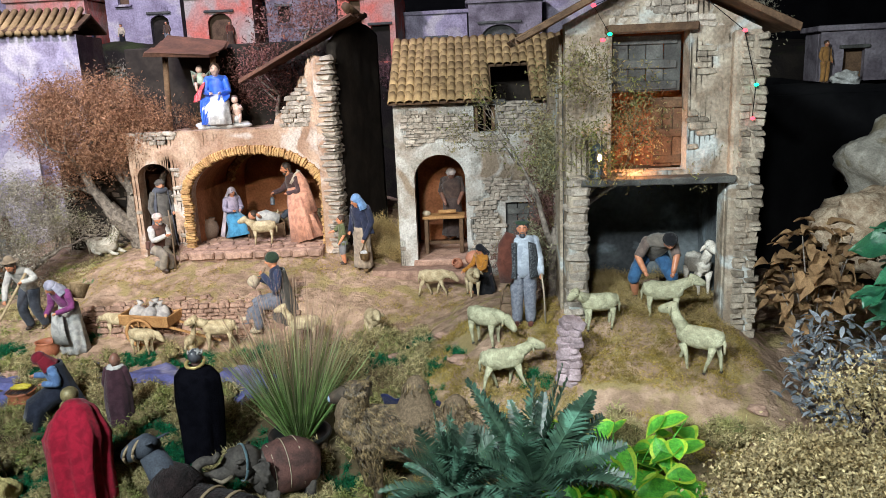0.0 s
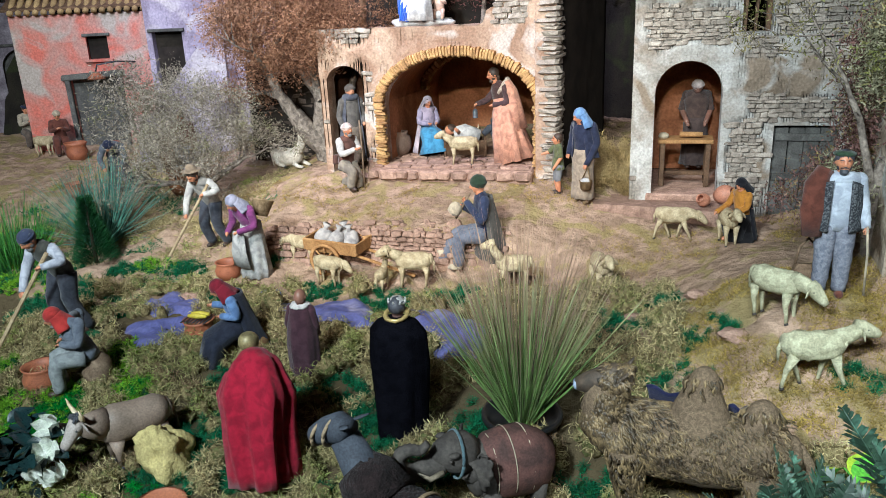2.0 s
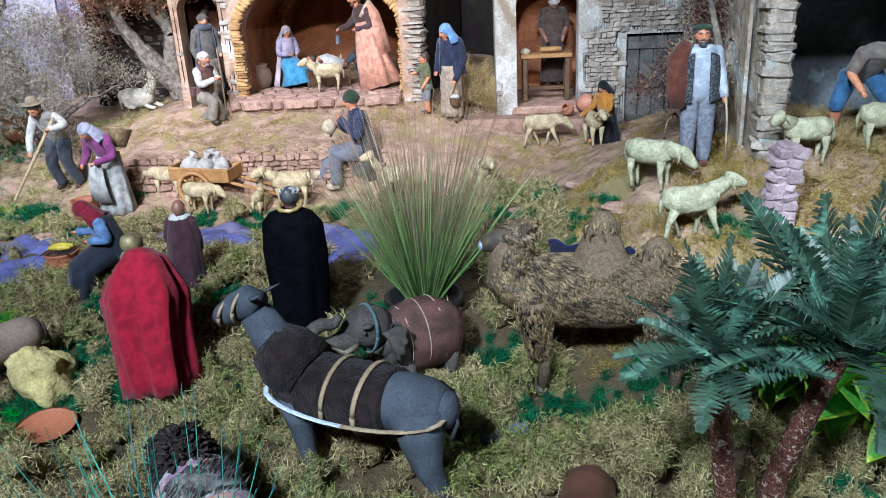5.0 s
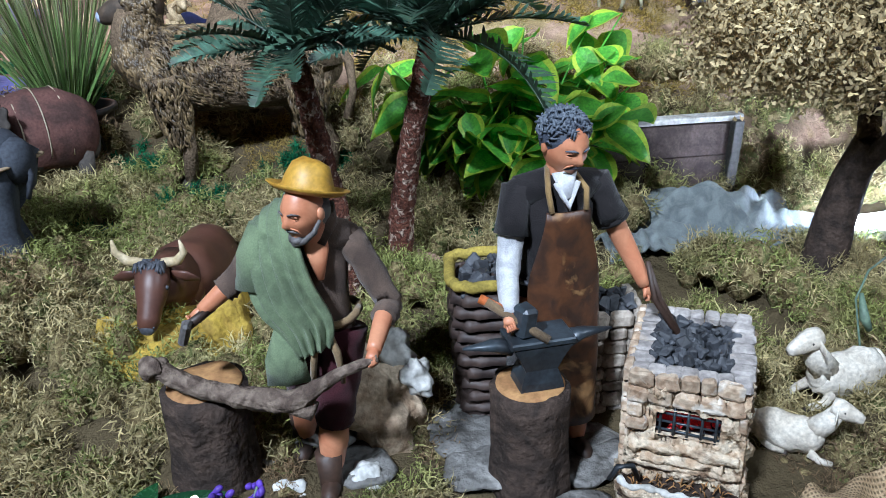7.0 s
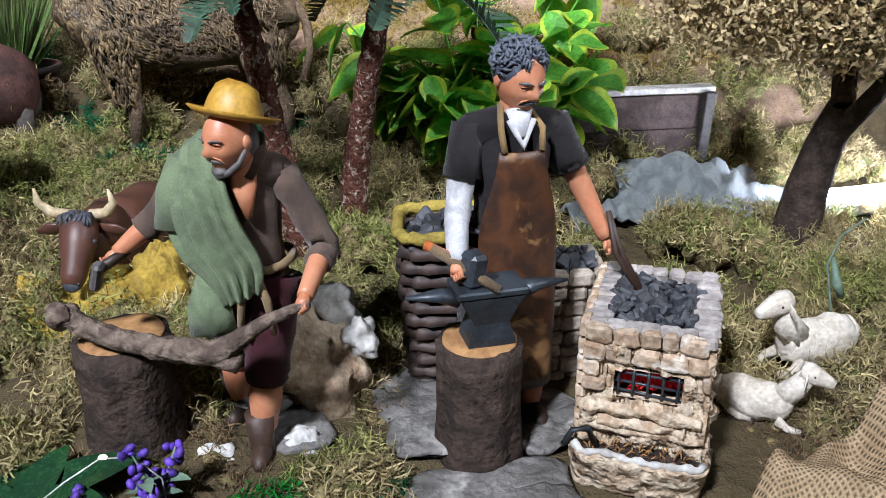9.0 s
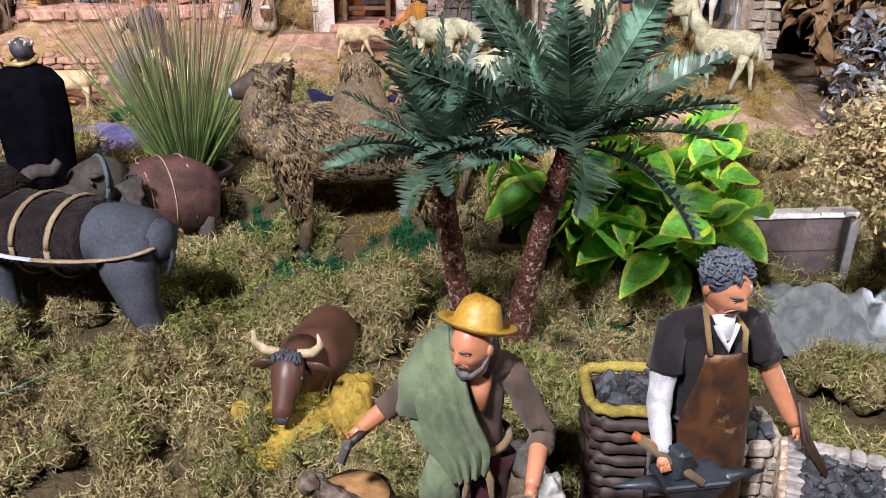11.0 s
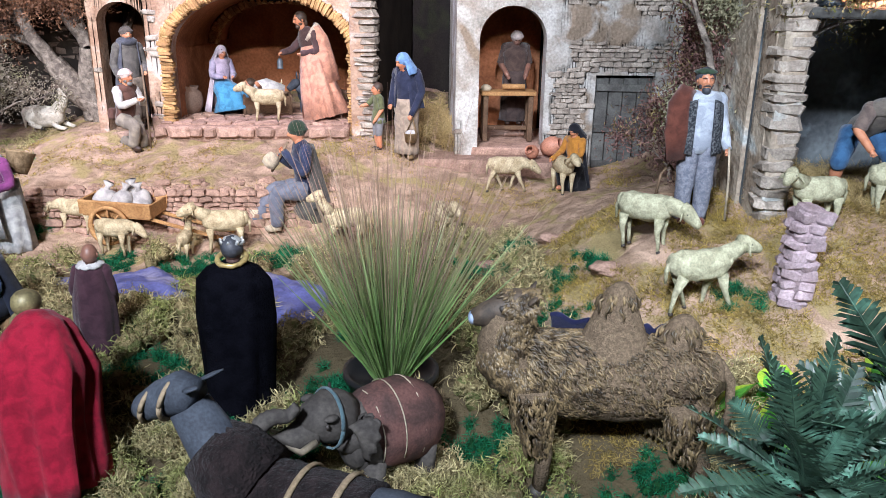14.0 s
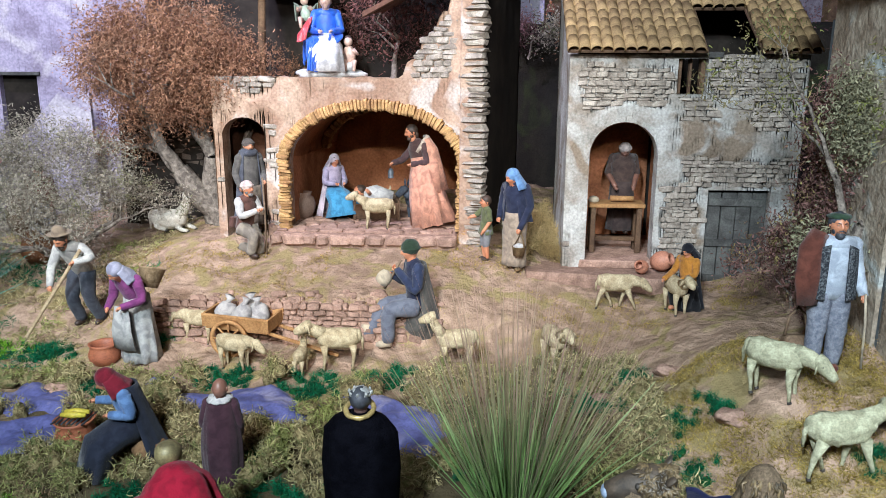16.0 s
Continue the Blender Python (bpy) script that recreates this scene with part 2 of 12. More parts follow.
# Dark brown walls taken down to near-black, their shade put into the colour.
SHADEWALL = material("shade_wall", (0.032, 0.026, 0.021), (0.018, 0.015, 0.013), 0.9, 60, 9, 0.5, 0.003)
TILE = material("roof_tile", (0.36, 0.25, 0.12), (0.25, 0.17, 0.085), 0.85, 250, 24, 0.4, 0.001, vary=0.25)
WOOD = material("old_wood", (0.16, 0.10, 0.06), (0.09, 0.055, 0.035), 0.75, 200, 24, 0.5, 0.0015, vary=0.2)
WOOD_GREY = material("weathered_wood", (0.13, 0.13, 0.12), (0.075, 0.072, 0.068), 0.8, 220, 24, 0.6, 0.0015, vary=0.2)
WOOD_LIGHT = material("light_wood", (0.42, 0.24, 0.10), (0.30, 0.16, 0.065), 0.65, 220, 26, 0.4, 0.001, vary=0.12)
# Near-black: the darkness of the unlit hall and ledge is in this colour.
BLACK = material("near_black", (0.008, 0.008, 0.009), (0.004, 0.004, 0.005), 0.95, 60, 6, 0.2)
BLUEGREY = material("blue_grey_plaster", (0.15, 0.17, 0.18), (0.075, 0.083, 0.09), 0.9, 80, 7, 0.5, 0.003, c3=(0.30, 0.36, 0.40), c3_at=0.62)
def smooth(a, b, v):
    u = min(1.0, max(0.0, (v - a) / (b - a)))
    return u * u * (3 - 2 * u)


YK = [-0.6, 0.3, 0.8, 1.1, 1.35, 1.45, 1.6, 1.8, 2.0, 2.25, 2.29, 2.34, 2.6, 2.72, 2.78, 3.1, 3.8, 9.0]
SLOPES = (
    (-2.4, [-.02, 0, .03, .05, .07, .08, .09, .11, .13, .16, .165, .17, .20, .22, .23, .26, .30, .30]),
    (-1.45, [-.02, 0, .03, .05, .07, .08, .09, .11, .13, .165, .17, .18, .25, .29, .30, .34, .38, .40]),
    (-1.2, [-.02, 0, .03, .06, .08, .09, .11, .13, .155, .18, .19, .26, .32, .345, .35, .38, .40, .40]),
    (-0.5, [-.02, 0, .03, .07, .09, .10, .13, .155, .17, .185, .20, .27, .33, .35, .355, .38, .40, .40]),
    (-0.15, [-.02, 0, .02, .05, .08, .10, .16, .20, .21, .22, .225, .23, .30, .31, .31, .33, .35, .40]),
    (0.15, [-.02, -.01, .00, .03, .07, .18, .25, .318, .335, .30, .29, .28, .27, .27, .27, .28, .30, .40]),
    (0.4, [-.02, -.01, .00, .01, .04, .20, .27, .37, .39, .36, .35, .34, .33, .33, .33, .33, .34, .40]),
    (0.66, [-.02, -.01, .00, .01, .02, .18, .25, .33, .36, .36, .35, .34, .33, .33, .33, .33, .34, .40]),
    (0.85, [-.02, -.01, .00, .01, .02, .14, .18, .22, .24, .24, .24, .24, .24, .24, .24, .24, .3, .40]),
    (2.4, [-.02, -.01, .00, .00, .02, .10, .12, .14, .15, .15, .15, .15, .15, .15, .15, .2, .3, .40]),
)


def ground_z(x, y):
    """Height of the modelled ground at a place of the plan."""
    row = [float(np.interp(y, YK, zs)) for _, zs in SLOPES]
    xs = [s[0] for s in SLOPES]
    i = 0
    while i < len(xs) - 2 and x > xs[i + 1]:
        i += 1
    u = smooth(xs[i], xs[i + 1], x)
    z = row[i] * (1 - u) + row[i + 1] * u
    return z

# ---- setting: room, ground ----
room = Shape()
room.box((0, 7.5, 1.5), (14, 0.1, 4.4))
thing("wall_north", room, BLACK, "black drape closing the hall behind the model village", "wall", kind="structure")
for nm, c, s in (("wall_west", (-5.5, 2.0, 1.5), (0.1, 11.0, 4.4)), ("wall_east", (4.5, 2.0, 1.5), (0.1, 11.0, 4.4)), ("wall_south", (-0.5, -3.5, 1.5), (10.1, 0.1, 4.4))):
    w = Shape()
    w.box(c, s)
    thing(nm, w, BLACK, "unlit dark wall of the exhibition hall", "wall", kind="structure")
w = Shape()
w.box((-0.5, 2.0, 3.72), (10.1, 11.2, 0.08))
thing("ceiling", w, BLACK, "unlit dark ceiling of the exhibition hall", "ceiling", kind="structure")
w = Shape()
w.box((-0.5, 2.0, -0.75), (10.1, 11.2, 0.08))
thing("floor", w, BLACK, "dark floor of the exhibition hall", "floor", kind="structure")


def bumpy(x, y):
    p = Vector((x, y, 0.0))
    return 0.012 * noise.noise(p * 9.0) + 0.007 * noise.noise(p * 27.0) + 0.0035 * noise.noise(p * 60.0)


def floor_z(x, y):
    """Ground with its small unevenness."""
    return ground_z(x, y) + bumpy(x, y)


g = Shape()
NX, NY = 520, 420


def ground_point(u, v):
    x = -3.6 + 6.2 * u
    y = -0.1 + 5.2 * (v ** 1.25)
    return (x, y, floor_z(x, y) - 0.7 * smooth(0.12, -0.1, y))


g.sheet(ground_point, NX, NY)


def earth():
    """Soil that turns to dark peat where the moss grows."""
    m = material("earth", (0.445, 0.312, 0.225), (0.26, 0.178, 0.122), 0.95, 420, 22, 1.0, 0.010, c3=(0.30, 0.235, 0.11), c3_at=0.55, bumpscale=55)
    nt = m.node_tree
    b = nt.nodes["Principled BSDF"]
    old = b.inputs["Base Color"].links[0].from_socket
    geo = nt.nodes.new("ShaderNodeNewGeometry")
    sep = nt.nodes.new("ShaderNodeSeparateXYZ")
    nt.links.new(geo.outputs["Position"], sep.inputs[0])
    edge = nt.nodes.new("ShaderNodeMapRange")
    for key, v in (("From Min", -0.25), ("From Max", 0.05), ("To Min", 2.06), ("To Max", 1.45)):
        edge.inputs[key].default_value = v
    nt.links.new(sep.outputs["X"], edge.inputs["Value"])
    gap = nt.nodes.new("ShaderNodeMath")
    gap.operation = "SUBTRACT"
    nt.links.new(edge.outputs["Result"], gap.inputs[0])
    nt.links.new(sep.outputs["Y"], gap.inputs[1])
    wob = nt.nodes.new("ShaderNodeTexNoise")
    wob.inputs["Scale"].default_value = 9.0
    nt.links.new(geo.outputs["Position"], wob.inputs["Vector"])
    both = nt.nodes.new("ShaderNodeMath")
    both.operation = "MULTIPLY_ADD"
    both.inputs[1].default_value = 0.4
    nt.links.new(wob.outputs["Fac"], both.inputs[0])
    nt.links.new(gap.outputs[0], both.inputs[2])
    fac = nt.nodes.new("ShaderNodeMapRange")
    fac.inputs["From Min"].default_value, fac.inputs["From Max"].default_value = 0.16, 0.26
    nt.links.new(both.outputs[0], fac.inputs["Value"])
    mx = nt.nodes.new("ShaderNodeMix")
    mx.data_type = "RGBA"
    nt.links.new(fac.outputs["Result"], mx.inputs[0])
    nt.links.new(old, mx.inputs[6])
    mx.inputs[7].default_value = (0.085, 0.066, 0.036, 1)
    nt.links.new(mx.outputs[2], b.inputs["Base Color"])
    return m


thing("ground", g, earth(), "modelled earth ground of brown soil rising in terraces", "ground", kind="structure")

# ---- buildings ----
def stone_meshes(mat, count=6, seed=1):
    """Rough hewn blocks of unit size, used again and again."""
    out = []
    for k in range(count):
        s = Shape()
        s.box((0, 0, 0), (1, 1, 1), 0, None, 0.09, 0.16, seed * 50 + k)
        out.append(s.mesh("stone", [mat]))
    return out


STONES = {m.name: stone_meshes(m, 6, i + 1) for i, m in enumerate((STONE, STONE_GREY, STONE_PINK, STONE_MAUVE, BRICK, TILE, TALL_STONE))}


def piece(name, mesh, parent, at, size, rot=(0, 0, 0)):
    ob = new(name, mesh)
    ob.parent = parent
    ob.matrix_basis = pose(*at, *rot) @ Matrix.Diagonal((*size, 1))
    return ob


def slab_wall(x0, x1, z0, z1, thick, openings=(), top=None, step=0.012, relief=0.003, mask=None, sink=0.006, freq=30.0):
    """A wall in the plane y = 0 (front towards -y) of that thickness, its openings cut through: (x0, x1, z0, z1, rise of an arched head).
    top: height of its upper edge along x; mask: where the render has come off."""
    s = Shape()
    cuts = {x0, x1}
    for o in openings:
        cuts |= {o[0], o[1]}
        if o[4]:
            cuts |= {o[0] + (o[1] - o[0]) * 0.5 * (1 - math.cos(math.pi * i / 16)) for i in range(17)}
    n = max(1, int((x1 - x0) / step))
    cuts |= {x0 + (x1 - x0) * i / n for i in range(n + 1)}
    xs = sorted(cuts)
    xs = [x for i, x in enumerate(xs) if i == 0 or x - xs[i - 1] > 1e-4]

    def head(o, x):
        if not o[4]:
            return o[3]
        u = max(-1.0, min(1.0, (x - (o[0] + o[1]) / 2) / ((o[1] - o[0]) / 2)))
        return o[3] - o[4] + o[4] * math.sqrt(max(0.0, 1 - u * u))

    def depth(x, z):
        d = relief * noise.noise(Vector((x * freq, z * freq, 3.1))) + relief * 0.5 * noise.noise(Vector((x * freq * 3, z * freq * 3, 1.7)))
        return d + (sink if mask and mask(x, z) else 0.0)

    for a, b in zip(xs, xs[1:]):
        mid = (a + b) / 2
        ends = [[z0, z0]]
        for o in sorted((o for o in openings if o[0] < mid < o[1]), key=lambda o: o[2]):
            ends.append([max(o[2], z0), max(o[2], z0)])
            ends.append([head(o, a), head(o, b)])
        ends.append([top(a), top(b)] if top else [z1, z1])
        for k in range(0, len(ends) - 1, 2):
            lo, hi = ends[k], ends[k + 1]
            if hi[0] - lo[0] < 1e-4 and hi[1] - lo[1] < 1e-4:
                continue
            m = max(1, int((max(hi) - min(lo)) / step))
            verts = []
            for i in range(m + 1):
                za, zb = lo[0] + (hi[0] - lo[0]) * i / m, lo[1] + (hi[1] - lo[1]) * i / m
                verts += [(a, depth(a, za), za), (b, depth(b, zb), zb)]
            s.add(verts, [[2 * i, 2 * i + 1, 2 * i + 3, 2 * i + 2] for i in range(m)], 0, True)
            la, lb, ha, hb = lo[0], lo[1], hi[0], hi[1]
            s.add([(a, 0, la), (b, 0, lb), (b, 0, hb), (a, 0, ha), (a, thick, la), (b, thick, lb), (b, thick, hb), (a, thick, ha)],
                  [[5, 4, 7, 6], [3, 2, 6, 7], [1, 0, 4, 5], [0, 3, 7, 4], [2, 1, 5, 6]], 0, False)
    return s


def courses(wall, mat, x0, x1, z0, z1, keep, height=(0.012, 0.02), width=(0.02, 0.05), proud=0.002, limit=300, seed=3, y=0.0):
    """Rubble stones in courses over a wall's front, where keep(x, z) holds; each stone a piece of the wall."""
    rnd = random.Random(seed)
    z, made = z0, 0
    while z < z1 and made < limit:
        h = rnd.uniform(*height)
        x = x0 - rnd.uniform(0, width[0])
        while x < x1:
            w = rnd.uniform(*width)
            if keep(x + w / 2, z + h / 2) and x > x0 - 0.003 and x + w < x1 + 0.003 and made < limit:
                hh = h * rnd.uniform(0.94, 1.06)
                piece("stone", rnd.choice(STONES[mat.name]), wall, (x + w / 2, y - proud * rnd.uniform(-0.2, 1.0) + 0.0105, z + hh / 2), (w * 1.01, 0.02, hh * 1.02),
                      (rnd.uniform(-6, 6), rnd.uniform(-6, 6), rnd.uniform(-7, 7)))
                made += 1
            x += w
        z += h


def patch(seed, scale=7.0, at=0.05):
    return lambda x, z: noise.noise(Vector((x * scale, z * scale * 1.3, seed))) > at


def plank_door(name, parent, x, z, w, h, y, mat, boards=4, seed=1, slant=0.0):
    rnd = random.Random(seed)
    d = new(name)
    d.parent = parent
    tagged(d, "weathered grey plank door, shut")
    for i in range(boards):
        s = Shape()
        bw = w / boards
        s.box((x + bw * (i + 0.5), y + rnd.uniform(-0.0012, 0.0012), z + h / 2 - 0.003), (bw * 0.94, 0.009, h - 0.006), 0, (0, rnd.uniform(-0.7, 0.7), 0), 0.0006, 0.1, seed + i)
        part("board", s, mat, d)
    for zz in (0.1, 0.47, 0.88):
        s = Shape()
        s.box((x + w * 0.48, y - 0.008, z + h * zz), (w * 0.9, 0.006, 0.02), 0, (0, rnd.uniform(-1, 1), 0), 0.0006, 0.15, seed + 9)
        part("ledge", s, mat, d)
    return d


# -- the two-storey stone house --
HX0, HX1, HY, HB, HE = -0.195, 0.392, 2.60, 0.20, 0.862
house = thing("stone_house", None, None, "two-storey rubble stone house with flaking pale plaster and a tiled roof", "house", pose(0, HY, 0))
ARCH = (-0.135, 0.038, 0.30, 0.695, 0.085)
DOOR = (0.172, 0.330, 0.20, 0.524, 0.0)
WINDOW = (0.073, 0.146, 0.765, 0.852, 0.0)


def house_bare(x, z):
    """Where the render has fallen off the rubble, with ragged edges."""
    x += 0.022 * noise.noise(Vector((x * 26, z * 26, 7.7))) + 0.008 * noise.noise(Vector((x * 80, z * 80, 1.7)))
    z += 0.020 * noise.noise(Vector((x * 24, z * 24, 2.2))) + 0.007 * noise.noise(Vector((x * 80, z * 80, 4.7)))
    zones = ((-0.165, 0.065, 0.735, 0.835), (0.150, 0.40, 0.765, 0.90), (0.09, 0.175, 0.705, 0.76), (0.265, 0.37, 0.675, 0.77), (0.105, 0.40, 0.535, 0.600), (0.055, 0.150, 0.36, 0.545), (0.02, 0.185, 0.20, 0.37), (-0.21, -0.175, 0.30, 0.40))
    return any(x0 < x < x1 and z0 < z < z1 for x0, x1, z0, z1 in zones)


def clear_of(x, z, openings, gap=0.012):
    return all(not (o[0] - gap < x < o[1] + gap and o[2] - gap < z < o[3] + gap) for o in openings)


front = part("wall", slab_wall(HX0, HX1, HB, HE, 0.05, (ARCH, DOOR, WINDOW), mask=house_bare, sink=0.007, relief=0.004, step=0.007), PLASTER, house, "rubble stone front with flaking plaster")
for nm, xx, y0, y1 in (("wall", HX0, 0.05, 0.33), ("wall", HX1 - 0.03, 0.05, 0.33)):
    s = Shape()
    s.add(*(lambda a, b, y0, y1: ([(a, y0, HB), (b, y0, HB), (b, y1, HB), (a, y1, HB), (a, y0, HE), (b, y0, HE), (b, y1, HE + 0.16), (a, y1, HE + 0.16)],
          [[3, 2, 1, 0], [4, 5, 6, 7], [0, 1, 5, 4], [1, 2, 6, 5], [2, 3, 7, 6], [3, 0, 4, 7]]))(xx, xx + 0.03, y0, y1), 0, False)
    part(nm, s, PLASTER, house)
# rear wall, near-black for the unlit inside of the house
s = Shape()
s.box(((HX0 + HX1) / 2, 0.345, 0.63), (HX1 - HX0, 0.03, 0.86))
part("wall", s, SHADEWALL, house)
s = Shape()
s.box(((HX0 + HX1) / 2, 0.19, 0.73), (HX1 - HX0 - 0.062, 0.278, 0.014))
part("upper_floor", s, WOOD, house)
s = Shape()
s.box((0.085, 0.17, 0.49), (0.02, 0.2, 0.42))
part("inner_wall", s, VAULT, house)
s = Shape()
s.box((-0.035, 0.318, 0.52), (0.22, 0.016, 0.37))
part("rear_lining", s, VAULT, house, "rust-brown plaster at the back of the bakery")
s = Shape()
s.box((-0.03, 0.155, 0.322), (0.24, 0.32, 0.024), 0, None, 0.002)
part("room_floor", s, STONE_PINK, house)
door = plank_door("door", house, DOOR[0] + 0.002, 0.258, DOOR[1] - DOOR[0] - 0.004, DOOR[3] - 0.26, 0.022, WOOD_GREY, 4, 5)
s = Shape()
s.box(((DOOR[0] + DOOR[1]) / 2, 0.004, 0.246), (0.175, 0.05, 0.026), 0, None, 0.002)
part("threshold", s, STONE_GREY, house)
s = Shape()
s.box((0.11, 0.015, 0.862), (0.14, 0.045, 0.016), 0, (0, 1, 0), 0.002)
part("lintel", s, WOOD_GREY, house)
wf = new("window")
wf.parent = house
for c, sz in (((0.081, 0.03, 0.808), (0.012, 0.02, 0.086)), ((0.139, 0.03, 0.808), (0.012, 0.02, 0.086)), ((0.11, 0.034, 0.808), (0.007, 0.012, 0.086))):
    s = Shape()
    s.box(c, sz, 0, None, 0.001)
    part("window_bar", s, WOOD, wf)
# roof: boards under rows of half-round tiles, with a hole
RISE, RUN = 0.20, 0.31
ROOF_ANGLE = math.degrees(math.atan2(RISE, RUN))
roof = new("roof")
roof.parent = house
roof.matrix_basis = pose(0, -0.035, HE + 0.004, ROOF_ANGLE, 0, 0)
tagged(roof, "tiled roof with a hole broken through")
SLOPE = math.hypot(RISE, RUN) + 0.03
HOLE = (0.135, 0.262, 0.02, 0.205)
for bx0, bx1, by0, by1 in ((HX0 - 0.01, HOLE[0], 0, SLOPE), (HOLE[1], HX1 + 0.01, 0, SLOPE), (HOLE[0], HOLE[1], HOLE[3], SLOPE)):
    s = Shape()
    s.box(((bx0 + bx1) / 2, (by0 + by1) / 2, 0.002), (bx1 - bx0, by1 - by0, 0.008))
    part("roof_board", s, WOOD, roof)


def half_tile(r=0.0125, length=0.052, t=0.0028):
    s = Shape()
    n = 7

    def pt(u, v, rr):
        a = math.pi * v
        k = rr * (1.12 - 0.2 * u)
        return (-k * math.cos(a), length * (u - 0.5), k * 0.95 * math.sin(a))

    s.sheet(lambda u, v: pt(u, v, r), 1, n, 0, t)
    return s.mesh("roof_tile", [TILE])


tile_mesh = half_tile()
rnd = random.Random(11)
for row in range(9):
    for col in range(22):
        x = HX0 + 0.004 + col * 0.0276 + rnd.uniform(-0.001, 0.001)
        y = 0.018 + row * 0.0415
        if HOLE[0] < x < HOLE[1] and y < HOLE[3] + 0.008 * math.sin(col * 2.1):
            continue
        ob = new("roof_tile", tile_mesh)
        ob.parent = roof
        ob.matrix_basis = pose(x, y + rnd.uniform(-0.003, 0.003), 0.009 + rnd.uniform(0, 0.001), 4 + rnd.uniform(-1, 1), rnd.uniform(-3, 3), rnd.uniform(-3, 3))

# step in front of the arch, with its rounded end
step = thing("stone_step", None, None, "worn pink stone doorstep with a rounded end below the arch", "step", pose(0, 0, 0))
s = Shape()
outline = [(-0.30, 2.66), (-0.29, 2.545)] + [(-0.30 + 0.32 * i / 8, 2.545 - 0.05 * (i / 8) ** 1.5) for i in range(1, 9)] + [(0.02 + 0.075 * math.sin(a), 2.57 - 0.075 * math.cos(a)) for a in [radians(10 * k) for k in range(0, 13)]] + [(0.07, 2.66)]
k = len(outline)
s.add([(x, y, 0.312) for x, y in outline] + [(x, y - 0.004, 0.302) for x, y in outline] + [(x, y, 0.2) for x, y in outline],
      [list(range(k))] + [[i, k + i, k + (i + 1) % k, (i + 1) % k][::1] for i in range(k)] + [[k + i, 2 * k + i, 2 * k + (i + 1) % k, k + (i + 1) % k] for i in range(k)], 0, False)
part("step_slab", s, STONE_PINK, step)

# -- the ruin with the vaulted stable --
NY0 = 2.72
ruin = thing("ruined_stable", None, None, "ruined stable with a brick-edged vault, broken walls and plank roof", "ruin", pose(0, NY0, 0))
VAULT_ARCH = (-0.958, -0.478, 0.30, 0.715, 0.15)
NICHE = (-1.14, -1.02, 0.30, 0.69, 0.05)


def ruin_top(x):
    if x < -0.98:
        return 0.80 + 0.012 * noise.noise(Vector((x * 20, 0, 0)))
    if x < -0.64:
        return 0.80 + 0.006 * noise.noise(Vector((x * 25, 0, 0)))
    if x < -0.50:
        return 0.80 + (x + 0.64) * 1.4 + 0.012 * math.sin(x * 140)
    return 1.035 + 0.006 * math.sin(x * 90)


rmask = patch(9.1, 6.0, 0.12)


def ruin_bare(x, z):
    if x > -0.60 and z > 0.80:
        return x < -0.50 or noise.noise(Vector((x * 8, z * 8, 1))) > 0.1
    return x < -0.98 and rmask(x, z)


rw = part("wall", slab_wall(-1.165, -0.425, 0.28, 1.04, 0.06, (VAULT_ARCH, NICHE), top=ruin_top, mask=ruin_bare, relief=0.004, freq=24), PLASTER_WARM, ruin, "plastered front with crumbling top")
arch = new("arch_ring")
arch.parent = ruin
tagged(arch, "yellow brick arch ring")
cx, hw, rise, spring = -0.718, 0.24, 0.15, 0.565
rnd = random.Random(5)
for i in range(82):
    u = math.pi * (i + 0.5) / 82
    px, pz = cx - (hw + 0.012) * math.cos(u), spring + (rise + 0.012) * math.sin(u)
    ang = math.degrees(math.atan2(math.cos(u) * rise, math.sin(u) * hw))
    piece("brick", rnd.choice(STONES["brick_yellow"]), arch, (px + rnd.uniform(-0.001, 0.001), -0.004 + rnd.uniform(-0.003, 0.002), pz + rnd.uniform(-0.002, 0.002)), (0.0098 * rnd.uniform(0.9, 1.1), 0.03, 0.029 + rnd.uniform(-0.003, 0.003)), (rnd.uniform(-2, 2), -ang + rnd.uniform(-2, 2), rnd.uniform(-3, 3)))
for k, xx in enumerate((-0.968, -0.468)):
    for i in range(28):
        piece("brick", rnd.choice(STONES["brick_yellow"]), arch, (xx + rnd.uniform(-0.004, 0.004), -0.004 + rnd.uniform(-0.003, 0.002), 0.343 + i * 0.0080), (0.031 + rnd.uniform(-0.006, 0.006), 0.032, 0.0078), (rnd.uniform(-4, 4), rnd.uniform(-5, 5), rnd.uniform(-6, 6)))
# vault behind the arch and its back wall
s = Shape()
VN = 20


def vault_pt(u, v):
    a = math.pi * v
    k = 1.0 - 0.05 * u
    x, z = cx - (hw + 0.004) * k * math.cos(a), spring + (rise + 0.004) * k * math.sin(a)
    return (x, 0.055 + 0.62 * u, z + 0.003 * noise.noise(Vector((x * 20, u * 12, z * 20))))


s.sheet(vault_pt, 12, VN, 0, 0.012)
part("vault", s, VAULT, ruin, "dark ochre vault")
for sx in (-1, 1):
    s = Shape()
    s.box((cx + sx * (hw + 0.012), 0.37, 0.44), (0.02, 0.64, 0.27))
    part("inner_wall", s, VAULT, ruin)
s = Shape()
s.box((cx, 0.69, 0.5), (0.56, 0.02, 0.5))
part("rear_wall", s, VAULT, ruin)
